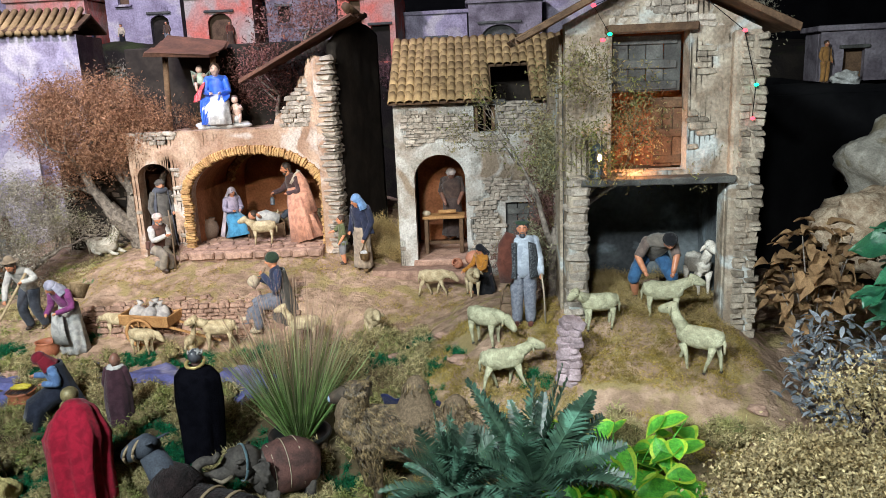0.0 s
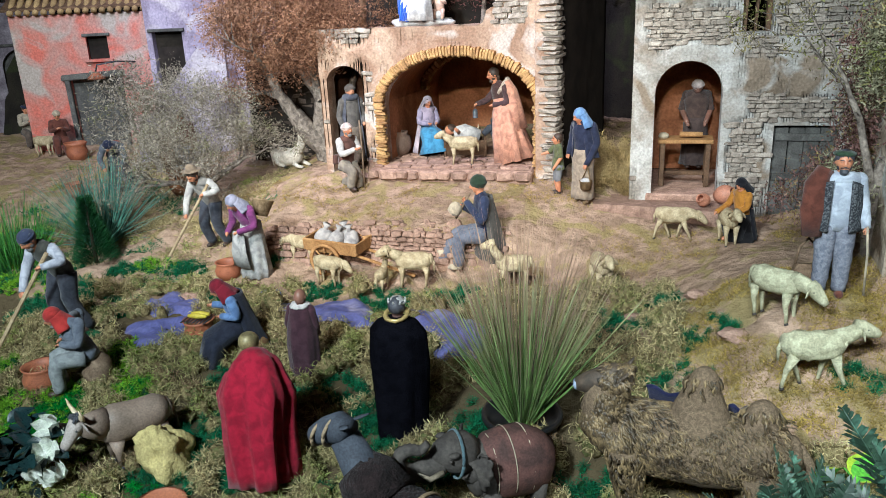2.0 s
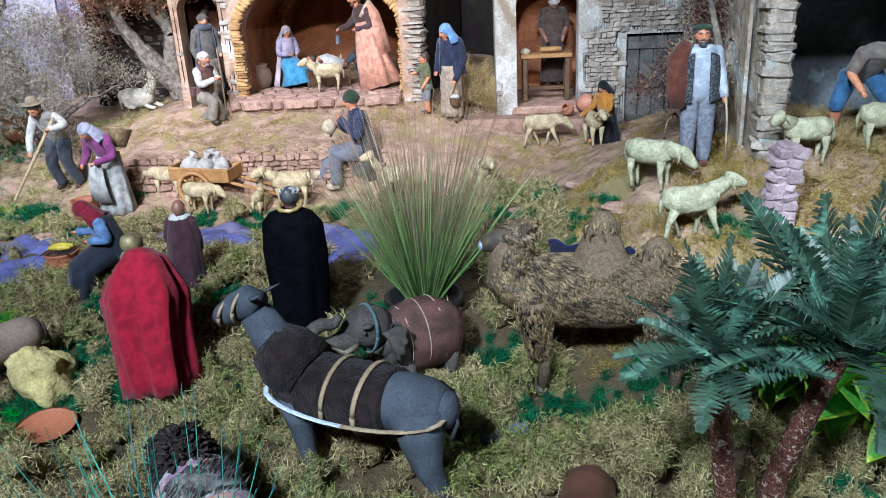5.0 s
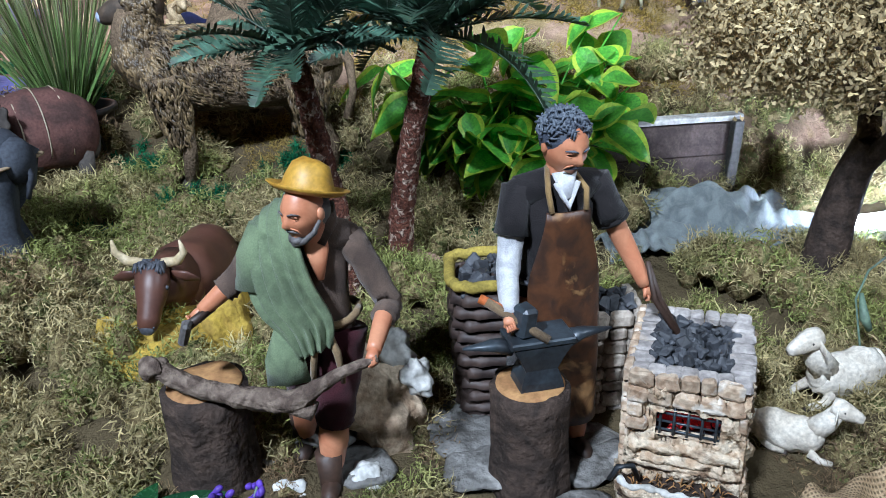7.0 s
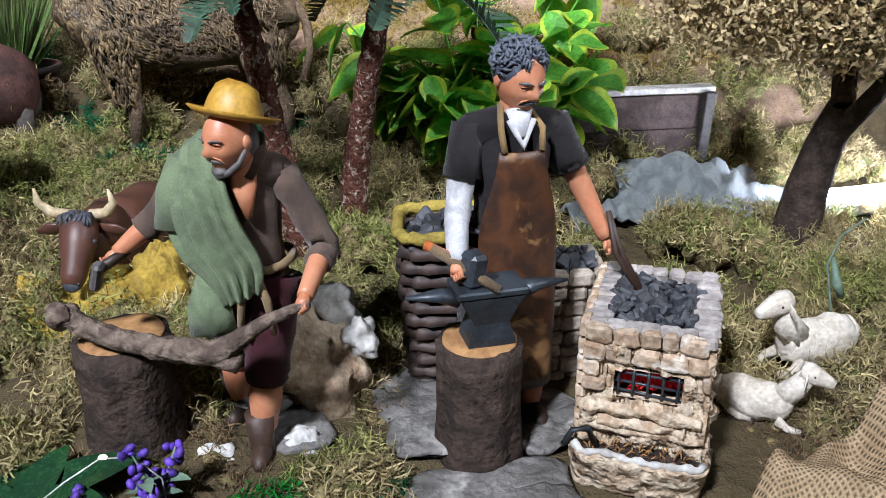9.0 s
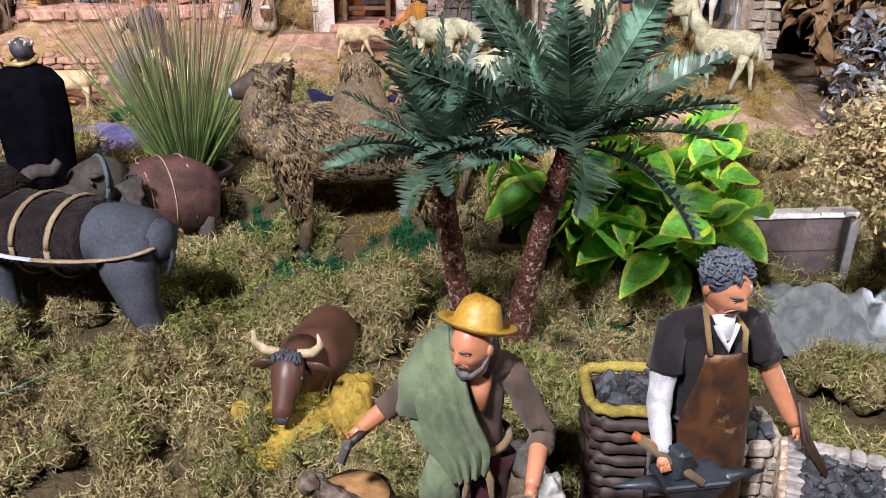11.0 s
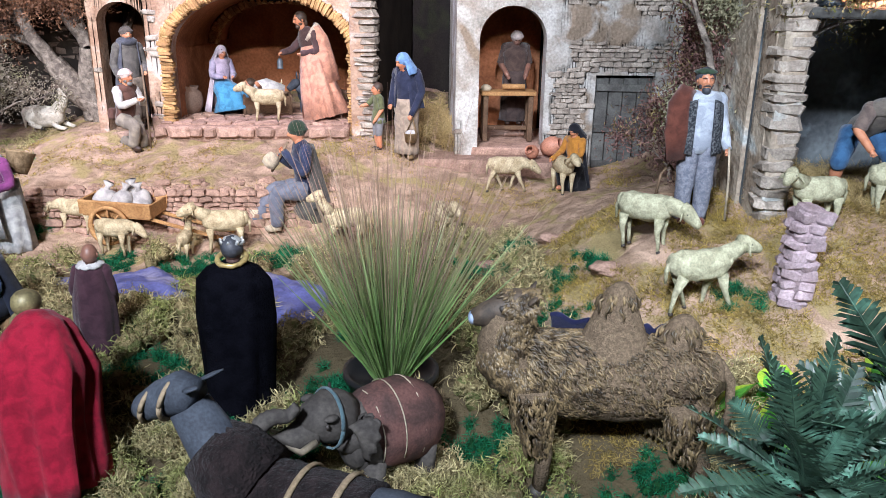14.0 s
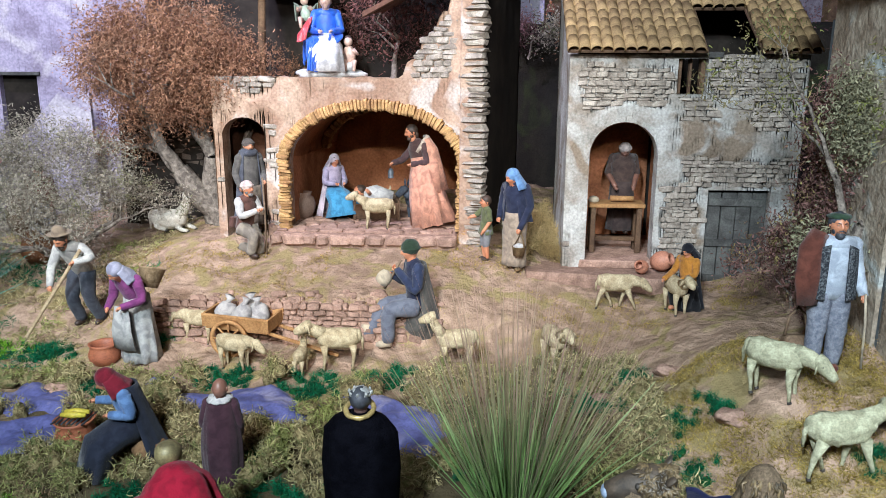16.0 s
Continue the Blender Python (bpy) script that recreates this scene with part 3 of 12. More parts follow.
for i in range(34):
    u = math.pi * (i + 0.5) / 34
    px, pz = cx - (hw - 0.02) * math.cos(u), spring + (rise - 0.012) * math.sin(u)
    piece("brick", rnd.choice(STONES["brick_yellow"]), arch, (px, 0.42, pz), (0.016, 0.04, 0.028), (0, -math.degrees(math.atan2(math.cos(u) * rise, math.sin(u) * hw)), 0))
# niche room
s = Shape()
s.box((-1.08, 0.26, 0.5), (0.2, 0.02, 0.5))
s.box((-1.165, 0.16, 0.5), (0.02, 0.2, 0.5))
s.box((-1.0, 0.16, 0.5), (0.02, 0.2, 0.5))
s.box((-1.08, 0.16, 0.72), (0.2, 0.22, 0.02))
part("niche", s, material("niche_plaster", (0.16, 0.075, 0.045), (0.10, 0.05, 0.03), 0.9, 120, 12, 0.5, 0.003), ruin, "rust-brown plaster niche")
# corner pier of dressed stones
pier = new("pier")
pier.parent = ruin
s = Shape()
s.box((-0.444, 0.022, 0.66), (0.062, 0.092, 0.74), 0, None, 0.0, 0.05)
part("core", s, PLASTER_WARM, pier)
z = 0.33
i = 0
while z < 1.03:
    h = rnd.uniform(0.009, 0.024)
    cut = rnd.uniform(0.0, 0.028)
    piece("stone", rnd.choice(STONES["stone"]), pier, (-0.437 + cut * 0.5 + rnd.uniform(-0.003, 0.003), 0.018, z + h / 2), (0.074 - cut + rnd.uniform(-0.006, 0.006), 0.10 + rnd.uniform(-0.003, 0.004), h * rnd.uniform(0.94, 1.06)), (rnd.uniform(-2, 2), rnd.uniform(-3, 3), rnd.uniform(-4, 4)))
    z += h
    i += 1
# dark side wall running back, its shade put into the colour
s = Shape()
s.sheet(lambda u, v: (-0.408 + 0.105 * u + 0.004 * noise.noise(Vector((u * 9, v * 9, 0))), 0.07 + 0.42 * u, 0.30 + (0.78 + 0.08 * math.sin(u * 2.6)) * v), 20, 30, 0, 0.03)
part("side_wall", s, SHADEWALL, ruin, "dark rendered side wall, its shade put into the colour")
# ledge behind the broken wall
s = Shape()
s.box((-0.80, 0.22, 0.775), (0.62, 0.34, 0.03), 0, None, 0.004)
part("ledge", s, PLASTER_WARM, ruin)
# back wall behind the ledge, darkened in its colour instead of by shade
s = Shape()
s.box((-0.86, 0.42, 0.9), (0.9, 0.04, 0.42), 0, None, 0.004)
part("back_wall", s, SHADEWALL, ruin)
# plank roofs
rust = material("rusty_planks", (0.15, 0.075, 0.05), (0.10, 0.055, 0.04), 0.8, 120, 14, 0.5, 0.002, vary=0.25)
for k in range(5):
    s = Shape()
    t0 = Vector((-0.74 + 0.012 * k, 0.02 + 0.07 * k, 0.965 + 0.012 * k))
    t1 = Vector((-0.335 + 0.004 * k, 0.03 + 0.07 * k, 1.165 + 0.006 * k))
    d = t1 - t0
    s.box((t0 + t1) / 2, (d.length, 0.075, 0.014), 0, (0, -math.degrees(math.atan2(d.z, d.x)), rnd.uniform(-3, 3)), 0.006, 0.1, 30 + k)
    part("roof_plank", s, rust, ruin)
for k in range(3):
    s = Shape()
    s.box((-0.99, 0.16 + 0.085 * k, 1.075 + 0.02 * k), (0.24, 0.085, 0.016), 0, (14, 6, 3), 0.008, 0.1, 60 + k)
    part("roof_plank", s, rust, ruin)
for px in (-1.08, -0.9):
    s = Shape()
    s.tube([(px, 0.2, 0.78), (px + 0.01, 0.21, 1.07)], [0.012, 0.011], 8)
    part("roof_post", s, WOOD, ruin)
s = Shape()
s.tube([(-0.36, 0.45, 1.06), (-0.36, 0.3, 1.19), (-0.355, 0.05, 1.2)], [0.02, 0.02, 0.016], 8)
part("roof_beam", s, WOOD, ruin)
courses(rw, STONE, -0.63, -0.48, 0.80, 1.03, lambda x, z: z < ruin_top(x) - 0.004, seed=8, limit=70)
courses(rw, STONE, -1.16, -0.975, 0.30, 0.80, lambda x, z: ruin_bare(x, z) and clear_of(x, z, (NICHE,)), seed=9, limit=90)
# stable floor
s = Shape()
s.box((-0.74, 2.86, 0.352), (0.52, 0.40, 0.05), 0, None, 0.004, 0.1)
sf = thing("stable_step", None, None, "low pinkish stone platform in front of the vault", "step")
part("step_core", s, STONE_PINK, sf)
rnd = random.Random(21)
x = -1.0
while x < -0.5:
    w_ = rnd.uniform(0.03, 0.06)
    piece("stone", rnd.choice(STONES["stone_pink"]), sf, (x + w_ / 2, 2.665, 0.36), (w_ * 0.94, 0.04, 0.028), (rnd.uniform(-3, 3), rnd.uniform(-2, 2), rnd.uniform(-4, 4)))
    x += w_
for row in range(6):
    x = -0.98 + rnd.uniform(-0.02, 0)
    while x < -0.5:
        w_ = rnd.uniform(0.03, 0.07)
        piece("stone", rnd.choice(STONES["stone_pink"]), sf, (x + w_ / 2, 2.70 + row * 0.036, 0.375 + rnd.uniform(-0.001, 0.001)), (w_ * 0.93, 0.034, 0.014), (0, 0, rnd.uniform(-4, 4)))
        x += w_

# -- the tall house, open below --
TY = 1.86
tall = thing("tall_house", None, None, "tall old quoined house with open stable and lit loft", "house", pose(0, TY, 0))


def gable(x):
    return min(1.16 - abs(x - 0.485) * 0.50, 1.16)


LOFT = (0.395, 0.572, 0.715, 1.035, 0.0)
OPEN = (0.34, 0.665, 0.20, 0.688, 0.0)
tmask = patch(2.5, 7.0, 0.08)
tw = part("wall", slab_wall(0.288, 0.735, 0.25, 1.16, 0.05, (LOFT, OPEN), top=gable, mask=lambda x, z: tmask(x, z) and z > 0.7, relief=0.004), TALL_PLASTER, tall, "brown-grey plastered gable wall")
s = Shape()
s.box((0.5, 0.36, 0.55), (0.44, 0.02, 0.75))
part("rear_wall", s, BLUEGREY, tall, "dark blue-grey rear wall")
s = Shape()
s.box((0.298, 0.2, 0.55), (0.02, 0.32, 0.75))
part("inner_wall", s, BLUEGREY, tall, "dark blue-grey inner wall")
s = Shape()
s.box((0.283, 0.205, 0.64), (0.008, 0.30, 0.80), 0, None, 0.0)
part("outer_skin", s, TALL_PLASTER, tall, "brown-grey plastered flank")
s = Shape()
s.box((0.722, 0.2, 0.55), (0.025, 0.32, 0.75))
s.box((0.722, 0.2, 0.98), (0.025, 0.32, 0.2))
part("side_wall", s, BLUEGREY, tall)
s = Shape()
s.box((0.51, 0.19, 0.697), (0.43, 0.33, 0.016), 0, None, 0.002)
part("loft_floor", s, WOOD, tall)
s = Shape()
s.box((0.50, -0.012, 0.694), (0.36, 0.05, 0.02), 0, (0, 0.5, 0), 0.003)
part("beam", s, WOOD_GREY, tall)
s = Shape()
s.box((0.49, 0.20, 0.88), (0.38, 0.02, 0.36))
part("loft_back", s, VAULT, tall)
plank_door("shutter", tall, 0.40, 0.90, 0.165, 0.135, 0.045, WOOD_GREY, 4, 31)
plank_door("loft_door", tall, 0.50, 0.72, 0.075, 0.17, 0.05, WOOD, 3, 41)
s = Shape()
s.box((0.484, -0.004, 1.044), (0.21, 0.03, 0.02), 0, None, 0.002)
part("lintel", s, WOOD, tall)
for sgn in (-1, 1):
    for k in range(4):
        s = Shape()
        s.box((0.485 + sgn * 0.155, -0.02 + k * 0.1, 1.105), (0.345, 0.098, 0.014), 0, (0, sgn * 26.5, 0), 0.004, 0.1, 70 + k)
        part("roof_plank", s, WOOD, tall)
quoins = new("quoin_pier")
quoins.parent = tall
s = Shape()
s.box((0.70, 0.0, 0.64), (0.064, 0.05, 0.78))
part("core", s, TALL_PLASTER, quoins)
z, i = 0.26, 0
while z < 1.02:
    h = rnd.uniform(0.010, 0.024)
    cut = rnd.uniform(0.35, 0.65)
    for x0_, x1_ in ((0.682, 0.682 + 0.06 * cut), (0.682 + 0.06 * cut, 0.744 + rnd.uniform(-0.004, 0.006))):
        piece("stone", rnd.choice(STONES["brown_grey_stone"]), quoins, ((x0_ + x1_) / 2, 0.0, z + h / 2), (x1_ - x0_, 0.060 + rnd.uniform(-0.004, 0.006), h * rnd.uniform(0.95, 1.1)), (rnd.uniform(-4, 4), rnd.uniform(-9, 9), rnd.uniform(-6, 6)))
    z += h
    i += 1
lpier = new("pier")
lpier.parent = tall
s = Shape()
s.box((0.313, 0.0, 0.50), (0.045, 0.06, 0.42))
part("core", s, TALL_PLASTER, lpier)
z, i = 0.30, 0
while z < 0.70:
    h = rnd.uniform(0.015, 0.028)
    piece("stone", rnd.choice(STONES["stone"]), lpier, (0.313 + rnd.uniform(-0.003, 0.003), -0.004, z + h / 2), (0.050 + (0.005 if i % 2 else 0), 0.062, h * 0.97), (rnd.uniform(-3, 3), rnd.uniform(-3, 3), rnd.uniform(-6, 6)))
    z += h
    i += 1
courses(tw, STONE, 0.36, 0.66, 1.04, 1.13, lambda x, z: z < gable(x) - 0.02 and clear_of(x, z, (LOFT,)), seed=18, limit=60)
courses(tw, TALL_STONE, 0.575, 0.66, 0.71, 1.03, lambda x, z: tmask(x, z), seed=19, limit=50)
courses(front, STONE, HX0, HX1, 0.30, 0.855, lambda x, z: house_bare(x, z) and clear_of(x, z, (ARCH, DOOR, WINDOW)), seed=4, limit=520, width=(0.010, 0.042), height=(0.006, 0.017), proud=0.003)
# retaining wall of flat stones
rwall = thing("retaining_wall", None, None, "low dry retaining wall of flat pinkish stones", "wall", pose(0, 0, 0))
s = Shape()
s.sheet(lambda u, v: (-1.2 + 0.68 * u, 2.285 + 0.03 * v + 0.004 * noise.noise(Vector((u * 20, v * 5, 2))), 0.15 + 0.125 * v), 30, 8, 0, 0.05)
part("wall_core", s, SOIL, rwall)
rnd = random.Random(77)
z = 0.165
while z < 0.272:
    h = rnd.uniform(0.009, 0.021)
    x = -1.19 + rnd.uniform(-0.02, 0)
    while x < -0.54:
        w_ = rnd.uniform(0.012, 0.046)
        piece("stone", rnd.choice(STONES["stone_pink"]), rwall, (x + w_ / 2, 2.290 + 0.24 * (z - 0.165) + rnd.uniform(-0.002, 0.002), z + h / 2), (w_ * rnd.uniform(0.86, 1.0), 0.02, h * rnd.uniform(0.8, 1.05)), (rnd.uniform(-16, -4), rnd.uniform(-14, 14), rnd.uniform(-9, 9)))
        x += w_
    z += h

for k in range(150):
    x, v = rnd.uniform(-1.19, -0.50), rnd.random() ** 1.4
    y = 2.315 + 0.085 * v
    w_, h = rnd.uniform(0.010, 0.034), rnd.uniform(0.008, 0.018)
    piece("stone", rnd.choice(STONES["stone_pink"]), rwall, (x, y, floor_z(x, y) - 0.001), (w_, h * 1.3, h), (rnd.uniform(-50, -20), rnd.uniform(-14, 14), rnd.uniform(-30, 30)))

# ---- painted clay figurines ----
SKIN = material("painted_skin", (0.56, 0.255, 0.14), (0.47, 0.185, 0.095), 0.42, 420, 55, 0.1, 0.0003, speck=0.2)
SKIN_DARK = material("painted_dark_skin", (0.10, 0.055, 0.045), (0.07, 0.04, 0.035), 0.5, 420, 40, 0.15, 0.0004, speck=0.3)
SKIN_TAN = material("painted_tan_skin", (0.24, 0.12, 0.085), (0.18, 0.09, 0.065), 0.45, 420, 40, 0.15, 0.0004, speck=0.3)
HAIR_BLACK = material("painted_black_hair", (0.03, 0.032, 0.04), (0.06, 0.065, 0.08), 0.6, 500, 60, 0.6, 0.001, bumpscale=300)
HAIR_BROWN = material("painted_brown_hair", (0.06, 0.035, 0.022), (0.035, 0.022, 0.015), 0.6, 500, 60, 0.6, 0.001, bumpscale=300)
HAIR_GREY = material("painted_grey_hair", (0.20, 0.19, 0.18), (0.10, 0.10, 0.10), 0.6, 500, 60, 0.6, 0.001, bumpscale=300)
GOLD = material("gilt_metal", (0.60, 0.46, 0.18), (0.40, 0.30, 0.12), 0.4, 300, 60, 0.3, 0.0006, metal=0.35)
SILVER = material("silvered_metal", (0.55, 0.56, 0.55), (0.35, 0.36, 0.36), 0.32, 300, 60, 0.2, 0.0005, metal=0.35)
BRONZE = material("dull_gilt", (0.26, 0.215, 0.10), (0.15, 0.12, 0.06), 0.5, 300, 60, 0.5, 0.001, metal=0.2)
CLOTHS = {}


def cloth(r, g, b, rough=0.85, weave=900.0, sheen=0.15, stripes=None):
    key = (r, g, b, rough, sheen)
    if key not in CLOTHS:
        CLOTHS[key] = material("cloth", (r, g, b), (r * 0.62, g * 0.62, b * 0.65), rough, weave, 60, 0.5, 0.006, sheen=sheen, bumpscale=34, speck=0.55)
    return CLOTHS[key]


REST = dict(pelvis=(0, 0, 0.52), chest=(0, 0, 0.73), neck=(0, 0, 0.825), head=(0, -0.012, 0.905),
            shoulder_l=(0.10, 0, 0.79), shoulder_r=(-0.10, 0, 0.79), elbow_l=(0.145, 0.01, 0.63), elbow_r=(-0.145, 0.01, 0.63),
            wrist_l=(0.13, -0.07, 0.50), wrist_r=(-0.13, -0.07, 0.50), hip_l=(0.05, 0, 0.50), hip_r=(-0.05, 0, 0.50),
            knee_l=(0.058, -0.015, 0.27), knee_r=(-0.058, -0.015, 0.27), ankle_l=(0.06, 0.01, 0.05), ankle_r=(-0.06, 0.01, 0.05))
SEAT = dict(pelvis=(0, 0.02, 0.30), chest=(0, 0.0, 0.52), neck=(0, -0.015, 0.615), head=(0, -0.03, 0.695), shoulder_l=(0.10, 0, 0.58), shoulder_r=(-0.10, 0, 0.58),
            elbow_l=(0.14, -0.03, 0.43), elbow_r=(-0.14, -0.03, 0.43), wrist_l=(0.06, -0.15, 0.42), wrist_r=(-0.06, -0.15, 0.42),
            hip_l=(0.06, -0.01, 0.28), hip_r=(-0.06, -0.01, 0.28), knee_l=(0.08, -0.21, 0.28), knee_r=(-0.08, -0.21, 0.28), ankle_l=(0.07, -0.22, 0.05), ankle_r=(-0.07, -0.2, 0.05))
KNEEL = dict(pelvis=(0, 0.02, 0.28), chest=(0, -0.02, 0.49), neck=(0, -0.03, 0.585), head=(0, -0.045, 0.665), shoulder_l=(0.10, -0.02, 0.55), shoulder_r=(-0.10, -0.02, 0.55),
             elbow_l=(0.13, -0.08, 0.42), elbow_r=(-0.13, -0.08, 0.42), wrist_l=(0.03, -0.19, 0.47), wrist_r=(-0.03, -0.19, 0.47),
             hip_l=(0.06, 0.0, 0.28), hip_r=(-0.06, 0, 0.28), knee_l=(0.07, -0.10, 0.05), knee_r=(-0.07, -0.16, 0.22), ankle_l=(0.06, 0.14, 0.05), ankle_r=(-0.07, -0.12, 0.04))
S_SKIN, S_TOP, S_LEG, S_HAIR, S_CLOAK, S_SHOE, S_TRIM, S_SLEEVE, S_DARK = range(9)


def folds(n, amount, phase=0.0, start=0.0):
    return lambda u, th: 1 + amount * max(0.0, u - start) * (math.sin(n * th + phase + 1.3 * math.sin(3 * u)) * 0.7 + 0.5 * math.sin(2.3 * n * th + 2 * phase + 2 * u))


def make_head(s, c, r, yaw=0.0, pitch=0.0, hair="short", beard=0.0, hat=None, moustache=False, roll=0.0):
    """A head facing -y: skull, jaw, nose, brows, eyes, ears, hair, beard and headgear."""
    h = Shape()

    def bump(x, z, cx, cz, wx, wz):
        return math.exp(-((x - cx) / wx) ** 2 - ((z - cz) / wz) ** 2)

    rows, cols = 26, 36
    verts = []
    for i in range(rows + 1):
        ph = math.pi * i / rows
        for k in range(cols):
            th = 2 * math.pi * k / cols
            x, y, z = math.sin(ph) * math.sin(th), -math.sin(ph) * math.cos(th), math.cos(ph)
            q = Vector((0.80 * x, 0.96 * y, 1.14 * z))
            if z < -0.1:
                q.x *= 1 - 0.30 * (-z - 0.1)
                if y > 0:
                    q.y *= 1 - 0.35 * (-z - 0.1)
            if y < 0:
                ax = abs(q.x)
                f = 0.30 * math.exp(-(q.x / (0.10 + 0.10 * max(0.0, 0.2 - q.z))) ** 2) * smooth(0.42, -0.12, q.z) * smooth(-0.34, -0.20, q.z)
                f += 0.07 * bump(ax, q.z, 0.30, 0.34, 0.30, 0.10) - 0.10 * bump(ax, q.z, 0.32, 0.14, 0.17, 0.12) + 0.06 * bump(ax, q.z, 0.44, -0.16, 0.20, 0.20)
                f += 0.06 * bump(q.x, q.z, 0, -0.46, 0.24, 0.05) + 0.05 * bump(q.x, q.z, 0, -0.60, 0.20, 0.06) - 0.03 * bump(q.x, q.z, 0, -0.53, 0.24, 0.03) + 0.14 * bump(q.x, q.z, 0, -0.88, 0.26, 0.20)
                q.y -= f
            verts.append(q * r)
    h.add(verts, [[i * cols + k, (i + 1) * cols + k, (i + 1) * cols + (k + 1) % cols, i * cols + (k + 1) % cols] for i in range(rows) for k in range(cols)], S_SKIN)
    for k in (-1, 1):
        h.ball((k * 0.31 * r, -0.79 * r, 0.13 * r), (0.13 * r, 0.06 * r, 0.05 * r), S_DARK, 8)
        h.tube([(k * 0.16 * r, -0.87 * r, 0.16 * r), (k * 0.31 * r, -0.885 * r, 0.205 * r), (k * 0.48 * r, -0.79 * r, 0.15 * r)], [0.02 * r, 0.045 * r, 0.02 * r], 6, S_SKIN)
        h.tube([(k * 0.18 * r, -0.87 * r, 0.05 * r), (k * 0.31 * r, -0.875 * r, 0.035 * r), (k * 0.46 * r, -0.79 * r, 0.07 * r)], [0.015 * r, 0.03 * r, 0.015 * r], 6, S_SKIN)
        h.tube([(k * 0.17 * r, -0.98 * r, -0.24 * r), (k * 0.36 * r, -0.86 * r, -0.36 * r), (k * 0.44 * r, -0.74 * r, -0.58 * r)], [0.02 * r, 0.035 * r, 0.02 * r], 6, S_SKIN)
        h.tube([(k * 0.12 * r, -0.99 * r, 0.27 * r), (k * 0.32 * r, -0.95 * r, 0.34 * r), (k * 0.54 * r, -0.76 * r, 0.26 * r)], [0.03 * r, 0.045 * r, 0.02 * r], 6, S_HAIR)
        if hat != "veil":
            h.ball((k * 0.80 * r, 0.06 * r, 0.0), (0.1 * r, 0.2 * r, 0.28 * r), S_SKIN, 8)
    if hair == "short":
        h.ball((0, 0.16 * r, 0.30 * r), (0.93 * r, 1.0 * r, 0.98 * r), S_HAIR, 18, None, 0.14, 3.2 / r)
    elif hair == "nape":
        h.ball((0, 0.30 * r, 0.02 * r), (0.80 * r, 0.74 * r, 0.86 * r), S_HAIR, 18, None, 0.1, 3.2 / r)
    elif hair == "curly":
        h.ball((0, 0.16 * r, 0.30 * r), (0.90 * r, 0.97 * r, 0.95 * r), S_HAIR, 18)
        rr = random.Random(5)
        for _ in range(420):
            v = Vector((rr.gauss(0, 1), rr.gauss(0, 1), abs(rr.gauss(0, 1)) + 0.0)).normalized()
            if v.y < -0.5 and v.z < 0.55:
                continue
            p = Vector((0, 0.16 * r, 0.30 * r)) + Vector((v.x * 0.9, v.y * 0.96, v.z * 0.95)) * r
            w = Vector((rr.uniform(-1, 1), rr.uniform(-1, 1), rr.uniform(-1, 1))) * 0.20 * r
            h.tube([p - w, p + v * 0.07 * r, p + w - v * 0.03 * r], [0.035 * r, 0.06 * r, 0.025 * r], 6, S_HAIR)
    elif hair == "long":
        h.ball((0, 0.18 * r, 0.28 * r), (0.95 * r, 1.0 * r, 1.0 * r), S_HAIR, 16, None, 0.1, 3.2 / r)
        h.tube([(0, 0.45 * r, 0.4 * r), (0, 0.66 * r, -0.5 * r), (0, 0.6 * r, -1.3 * r)], [(0.7 * r, 0.45 * r), (0.74 * r, 0.4 * r), (0.5 * r, 0.25 * r)], 12, S_HAIR, True, None, 0.12, 3 / r)
    if beard:
        h.ball((0, -0.60 * r, (-0.86 - 0.2 * beard) * r), ((0.44 if beard > 0.15 else 0.36) * r, (0.42 if beard > 0.15 else 0.37) * r, (0.26 + 0.4 * beard if beard > 0.15 else 0.20) * r), S_HAIR, 14, None, 0.18, 4 / r)
        if beard <= 0.15:
            h.tube([(k * r, y * r, z * r) for k, y, z in ((-0.76, -0.05, -0.20), (-0.66, -0.34, -0.62), (-0.36, -0.66, -0.92), (0, -0.80, -1.0), (0.36, -0.66, -0.92), (0.66, -0.34, -0.62), (0.76, -0.05, -0.20))], [0.07 * r, 0.10 * r, 0.13 * r, 0.16 * r, 0.13 * r, 0.10 * r, 0.07 * r], 10, S_HAIR, True, None, 0.25, 5 / r)
        for k in (-1, 1) if beard > 0.15 else ():
            h.ball((k * 0.54 * r, -0.26 * r, -0.44 * r), (0.15 * r, 0.36 * r, 0.36 * r), S_HAIR, 8, None, 0.15, 4 / r)
    if beard or moustache:
        h.tube([(-0.36 * r, -0.78 * r, -0.52 * r), (0, -0.98 * r, -0.38 * r), (0.36 * r, -0.78 * r, -0.52 * r)], [0.03 * r, 0.075 * r, 0.03 * r], 8, S_HAIR)
